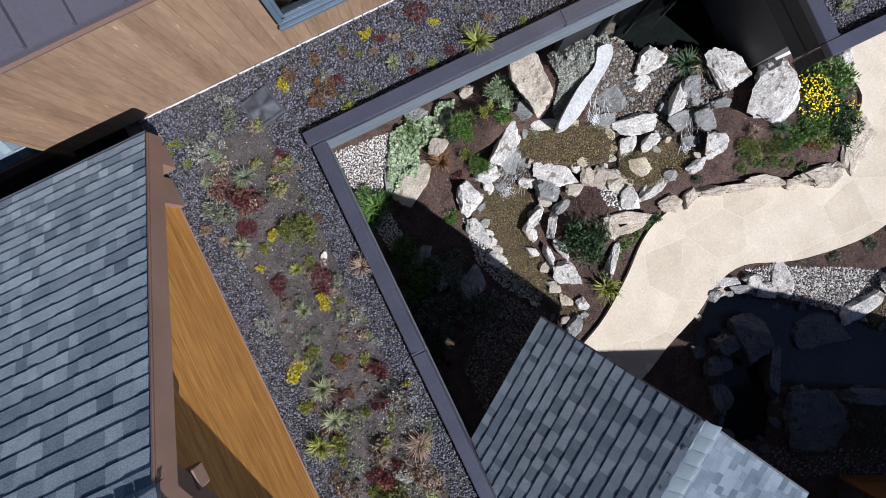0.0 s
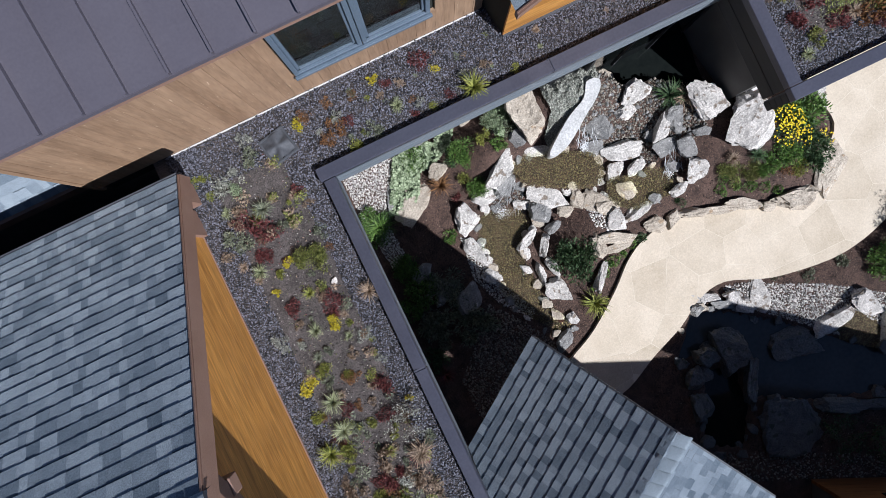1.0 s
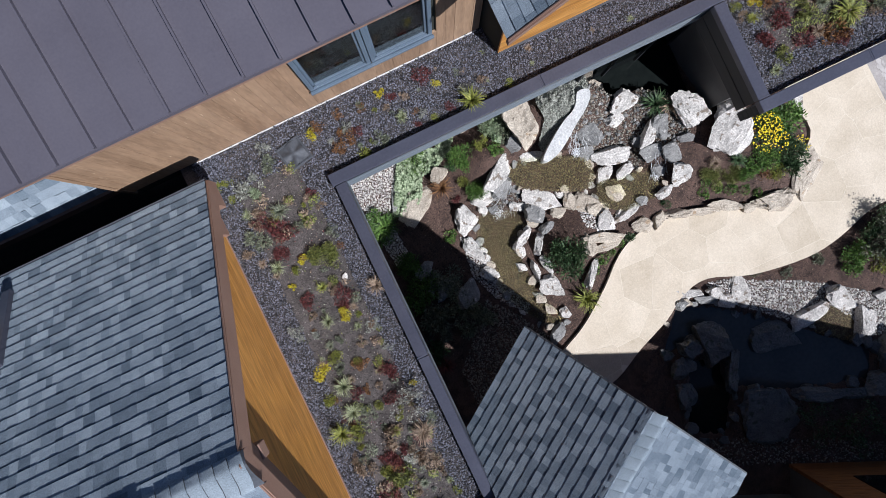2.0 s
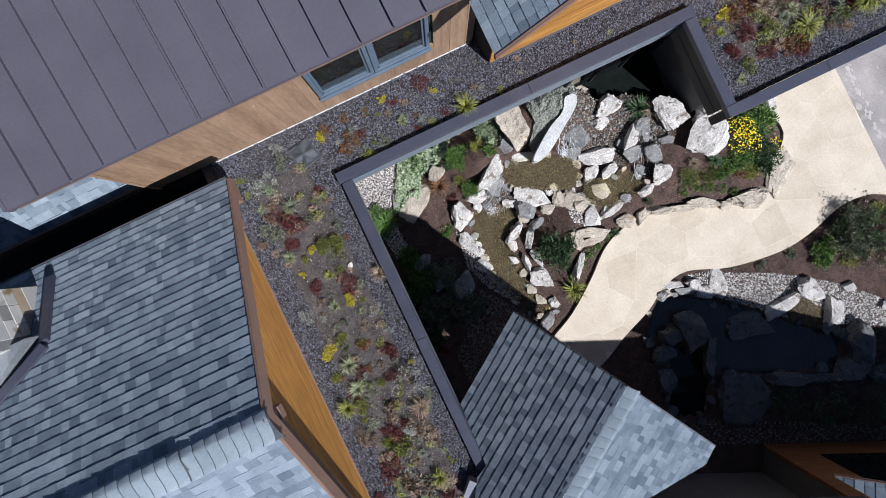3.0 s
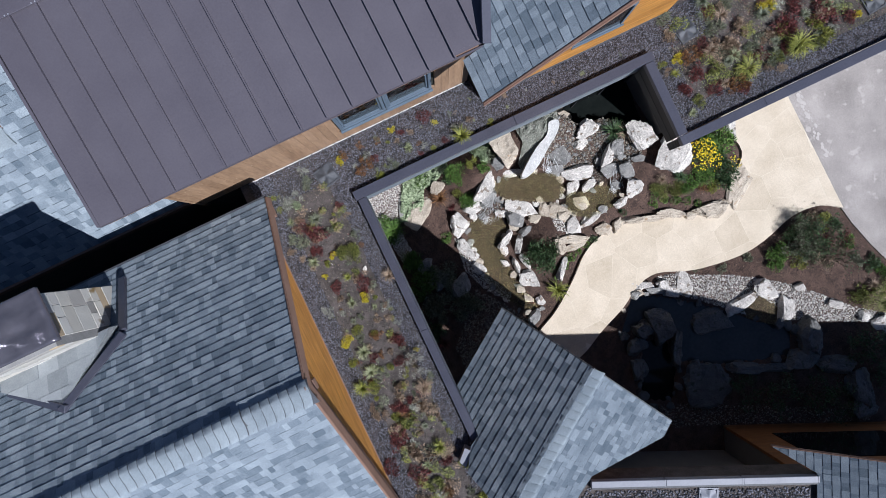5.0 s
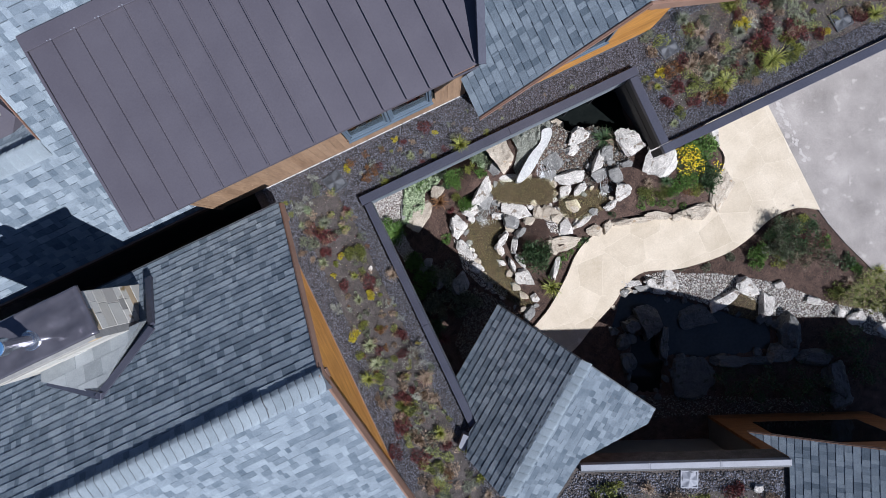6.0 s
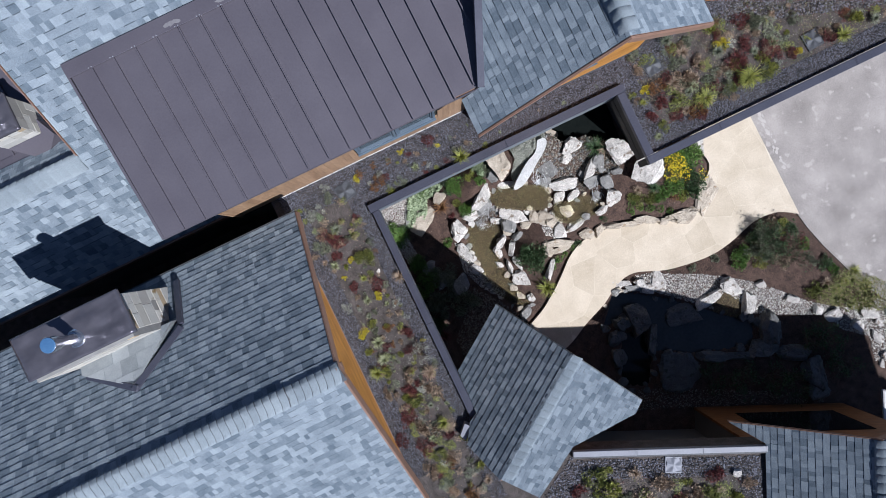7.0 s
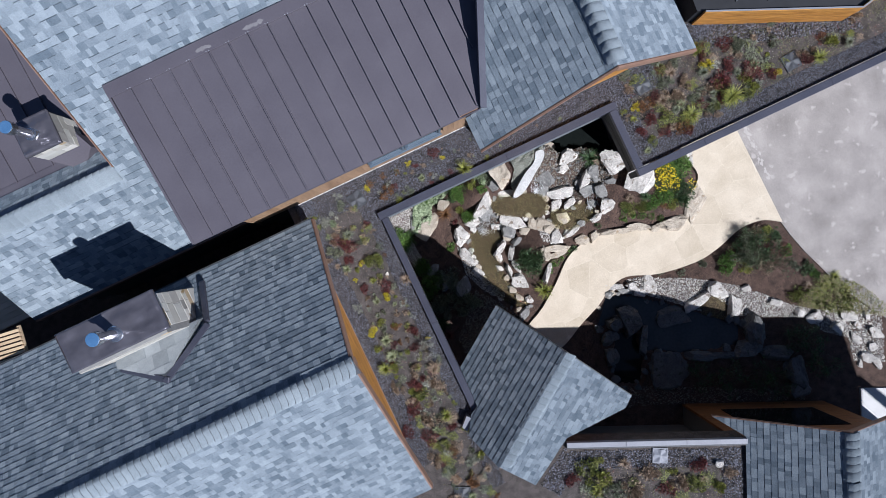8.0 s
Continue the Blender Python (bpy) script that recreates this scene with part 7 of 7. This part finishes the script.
# ---- drains, vents, chimneys ----
def drain_box(x, y, turn, size, material, label):
    ob = thing("roof_drain", label, "drain", "roof drains", at=pose(x, y, ROOF_Z, 0, 0, turn))
    h = size / 2
    for p in (box_mesh("frame", -h, h, -h, -h + 0.03, 0, 0.035, material, 0.004), box_mesh("frame", -h, h, h - 0.03, h, 0, 0.035, material, 0.004), box_mesh("frame", -h, -h + 0.03, -h + 0.03, h - 0.03, 0, 0.035, material, 0.004), box_mesh("frame", h - 0.03, h, -h + 0.03, h - 0.03, 0, 0.035, material, 0.004)):
        new("frame", p).parent = ob
    bm = bmesh.new()
    n = 16
    for i in range(n + 1):
        for j in range(n + 1):
            x2, y2 = (i / n * 2 - 1) * (h - 0.03), (j / n * 2 - 1) * (h - 0.03)
            a = math.atan2(y2, x2)
            q = math.hypot(x2, y2) / h
            bm.verts.new((x2, y2, 0.035 + 0.03 * (1 - q) + 0.016 * math.cos(4 * a + 0.7) * min(1, q * 2)))
    bm.verts.ensure_lookup_table()
    for i in range(n):
        for j in range(n):
            k = i * (n + 1) + j
            bm.faces.new((bm.verts[k], bm.verts[k + n + 1], bm.verts[k + n + 2], bm.verts[k + 1]))
    new("lid", bm_mesh("lid", bm, material, True)).parent = ob
    return ob


drain_box(-0.28, 0.47, 12, 0.36, DARK_METAL, "dark square metal roof drain cover on lava rock")
drain_box(9.70, -0.86, 5, 0.36, DARK_METAL, "dark square metal roof drain cover among plants")
drain_box(6.5, 0.08, 10, 0.36, DARK_METAL, "dark square metal roof drain cover on lava rock")
drain_box(3.37, -7.5, -26, 0.34, PALE_METAL, "bright square metal roof drain cover on soil")
drain_box(-0.95, -6.42, 64, 0.36, DARK_METAL, "dark square metal roof drain cover on soil")
boulder(4.47, -8.23, 0.18, 0.14, 20, 0.14, "pale", 401, 0.3).location.z = ROOF_Z + 0.05
boulder(-1.02, -0.12, 0.05, 0.04, 20, 0.04, "pale", 402, 0.3).location.z = ROOF_Z + 0.015
boulder(-0.37, -1.3, 0.09, 0.07, 50, 0.05, "pale", 403, 0.3).location.z = ROOF_Z + 0.02


def stone_face(parent, origin, u, v, width, height, out, seed):
    """Ledge stones of mixed length laid in courses on an upright face."""
    r = random.Random(seed)
    origin, u, v, out = (Vector(a) for a in (origin, u, v, out))
    y = 0.0
    while y < height - 0.02:
        h = min(r.choice((0.17, 0.24, 0.31)), height - y)
        x = 0.0
        while x < width - 0.02:
            w = min(r.uniform(0.16, 0.42), width - x)
            if width - x - w < 0.08:
                w = width - x
            d = r.uniform(0.006, 0.013)
            bm = bmesh.new()
            c = [origin + u * (x + a * (w - 0.006)) + v * (y + b * (h - 0.006)) for a, b in ((0, 0), (1, 0), (1, 1), (0, 1))]
            back = [bm.verts.new(p) for p in c]
            front = [bm.verts.new(p.lerp(sum(c, Vector()) / 4, 0.02) + out * (d + r.uniform(-0.002, 0.002))) for p in c]
            bm.faces.new(front)
            for k in range(4):
                bm.faces.new((back[k], back[(k + 1) % 4], front[(k + 1) % 4], front[k]))
            part("ledge_stone", bm_mesh("ledge_stone", bm, STONE_VENEER), parent)
            x += w
        y += h


def bent_cap(name, x0, x1, y0, y1, z, material):
    """A thin metal cover, slightly oil-canned, with turned-down edges."""
    bm = bmesh.new()
    n = 26
    for i in range(n + 1):
        for j in range(n + 1):
            x, y = x0 + (x1 - x0) * i / n, y0 + (y1 - y0) * j / n
            edge = min(i, n - i, j, n - j) == 0
            bm.verts.new((x, y, z + (0 if edge else 0.03 + 0.03 * noise.noise((x * 2.3, y * 3.1, z)) - 0.05 * abs(noise.noise((x * 3.1, y * 4.3, z + 4))) - 0.02 * abs(noise.noise((x * 7, y * 8, z))))))
    bm.verts.ensure_lookup_table()
    for i in range(n):
        for j in range(n):
            k = i * (n + 1) + j
            bm.faces.new((bm.verts[k], bm.verts[k + n + 1], bm.verts[k + n + 2], bm.verts[k + 1]))
    rim = [bm.verts[i * (n + 1)] for i in range(n + 1)] + [bm.verts[n * (n + 1) + j] for j in range(1, n + 1)] + [bm.verts[i * (n + 1) + n] for i in range(n - 1, -1, -1)] + [bm.verts[j] for j in range(n - 1, 0, -1)]
    low = [bm.verts.new(v.co - Vector((0, 0, 0.07))) for v in rim]
    for k in range(len(rim)):
        j = (k + 1) % len(rim)
        bm.faces.new((rim[k], rim[j], low[j], low[k]))
    return bm_mesh(name, bm, material, True)


def tube_mesh(name, rings, material, n=24):
    """A turned solid from (radius, z) rings."""
    v = [(r * math.cos(6.28318 * k / n), r * math.sin(6.28318 * k / n), z) for r, z in rings for k in range(n)]
    f = [(i * n + k, i * n + (k + 1) % n, (i + 1) * n + (k + 1) % n, (i + 1) * n + k) for i in range(len(rings) - 1) for k in range(n)]
    f += [tuple(range(n))[::-1], tuple((len(rings) - 1) * n + k for k in range(n))]
    return mesh_of(name, v, f, material, False)


def flue(parent, x, y, z):
    pipe = part("flue_pipe", tube_mesh("flue_pipe", [(0.16, 0.0), (0.125, 0.03), (0.115, 0.05), (0.085, 0.06), (0.085, 0.5)], STEEL), parent, "stainless steel flue pipe", at=Matrix.Translation((x, y, z)))
    part("flue_cap", tube_mesh("flue_cap", [(0.09, 0.505), (0.12, 0.52), (0.12, 0.66), (0.115, 0.67)], STEEL), pipe)
    part("cap_film", tube_mesh("cap_film", [(0.113, 0.6705), (0.113, 0.676), (0.105, 0.68)], BLUE_FILM), pipe, "blue protective film on the flue cap")


chimney = thing("chimney", "ledge stone chimney with dark metal cover and steel flue", "chimney", "chimneys")
CX0, CX1, CY0, CY1, CZ = -5.54, -3.88, -0.49, 0.12, 6.42
part("core", box_mesh("core", CX0, CX1, CY0, CY1, 4.0, CZ - 0.05, PALE_MORTAR), chimney)
part("metal_cover", bent_cap("metal_cover", CX0 - 0.08, CX1 + 0.08, CY0 - 0.06, CY1 + 0.06, CZ, CRUMPLED), chimney, "dark crumpled metal cover")
flue(chimney, -4.66, -0.25, CZ)
stone_face(chimney, (CX1, CY0, 4.6), (0, 1, 0), (0, 0, 1), CY1 - CY0, CZ - 4.68, (1, 0, 0), 5)
part("wide_base", box_mesh("wide_base", CX0, CX1, CY0 - 0.11, CY0, 4.8, CZ - 0.06, PALE_MORTAR), chimney)
stone_face(chimney, (CX0, CY0 - 0.11, 5.0), (1, 0, 0), (0, 0, 1), CX1 - CX0, CZ - 5.07, (0, -1, 0), 6)
for _p, _q in (((-3.67, 0.16), (-3.65, -0.64)), ((-3.62, -0.7), (-4.53, -1.35)), ((-4.47, -1.35), (-5.43, -0.78))):
    part("step_flashing", beam_mesh("step_flashing", (*_p, long_n.z(*_p) + 0.08), (*_q, long_n.z(*_q) + 0.08), 0.11, 0.1, CAP, bevel=0.006), chimney, "dark metal flashing")
# Pale pieces stand for the stonework's reflection in the metal saddle.
_tri = anticlockwise([(-3.7, -0.56), (-5.4, -0.56), (-5.4, -0.75), (-4.51, -1.3)])
for _i in range(6):
    for _j in range(3):
        _x, _y = -5.42 + _i * 0.3 + 0.12 * (_j % 2), -1.32 + _j * 0.26
        _got = clip_convex(_tri, [(_x, _y), (_x + 0.297, _y), (_x + 0.297, _y + 0.257), (_x, _y + 0.257)])
        if len(_got) > 2:
            _k = 0.052 + 0.003 * ((_i * 5 + _j * 3) % 4)
            part("saddle_slate", prism("saddle_slate", _got, lambda x, y: long_n.z(x, y) - 0.02, lambda x, y: long_n.z(x, y) + _k + 0.34 * (y + 1.3), SADDLE_MIRROR), chimney, "pale saddle pieces for stone mirrored in its metal")
part("saddle_bed", prism("saddle_bed", _tri, lambda x, y: long_n.z(x, y) - 0.02, lambda x, y: long_n.z(x, y) + 0.05 + 0.34 * (y + 1.3), SADDLE_MIRROR), chimney)
part("saddle_edge", beam_mesh("saddle_edge", (-3.70, -0.72, long_n.z(-3.7, -0.72) + 0.085), (-4.53, -1.31, long_n.z(-4.53, -1.31) + 0.085), 0.016, 0.02, STEEL), chimney, "bright folded metal edge")

chimney_b = thing("chimney", "small stone chimney with dark metal cover on a metal roof", "chimney", "chimneys")
part("core", box_mesh("core", -5.25, -4.6, 3.55, 4.15, 4.3, 5.45, PALE_MORTAR), chimney_b)
part("metal_cover", bent_cap("metal_cover", -5.3, -4.58, 3.5, 4.18, 5.5, CRUMPLED), chimney_b, "dark crumpled metal cover")
stone_face(chimney_b, (-4.6, 3.55, 4.6), (0, 1, 0), (0, 0, 1), 0.6, 0.85, (1, 0, 0), 8)
stone_face(chimney_b, (-5.25, 3.55, 4.6), (1, 0, 0), (0, 0, 1), 0.65, 0.85, (0, -1, 0), 9)
flue(chimney_b, -5.0, 3.85, 5.5)
part("metal_saddle", prism("metal_saddle", [(-5.25, 3.535), (-4.58, 3.535), (-4.46, 3.72), (-4.42, 3.46), (-4.86, 3.2)], lambda x, y: west_m.z(x, y) - 0.05, lambda x, y: west_m.z(x, y) + 0.06 + 0.95 * max(0.0, y - 3.2), METAL_ROOF), chimney_b, "bronze metal saddle at the chimney's foot")

# pale pad beyond the wing and the timber slats at the west end
pad = thing("concrete_pad", "pale sunlit concrete pad beside the far wing", "paving", kind="structure")
part("slab", prism("slab", [wing(12.95, -4.95), wing(12.98, -6.3), wing(14.6, -6.3), wing(14.6, -5.0), wing(13.7, -4.95)], -0.1, 0.05, CONCRETE), pad)
pergola = thing("slat_screen", "pale timber slat screen in sun", "screen", at=pose(-7.95, 0.66, 4.2, 0, 0, -8))
for _k in range(7):
    new("slat", box_mesh("slat", -0.5, 0.25, -0.28 + _k * 0.09, -0.22 + _k * 0.09, 0.0, 0.05, PALE_WOOD, 0.004)).parent = pergola
for _x in (-0.48, 0.22):
    new("rail", box_mesh("rail", _x - 0.03, _x + 0.03, -0.3, 0.38, -0.06, 0.0, PALE_WOOD, 0.004)).parent = pergola
new("post", box_mesh("post", -0.52, -0.44, -0.3, -0.22, -4.2, -0.06, BROWN_TRIM, 0.004)).parent = pergola
deck_w = thing("timber_deck", "pale sunlit timber deck boards", "deck", kind="structure")
for _k in range(10):
    part("deck_board", box_mesh("deck_board", -12.0, -7.75, 1.5 + _k * 0.145, 1.64 + _k * 0.145, 1.9, 2.0, FLAGSTONE, 0.004), deck_w)
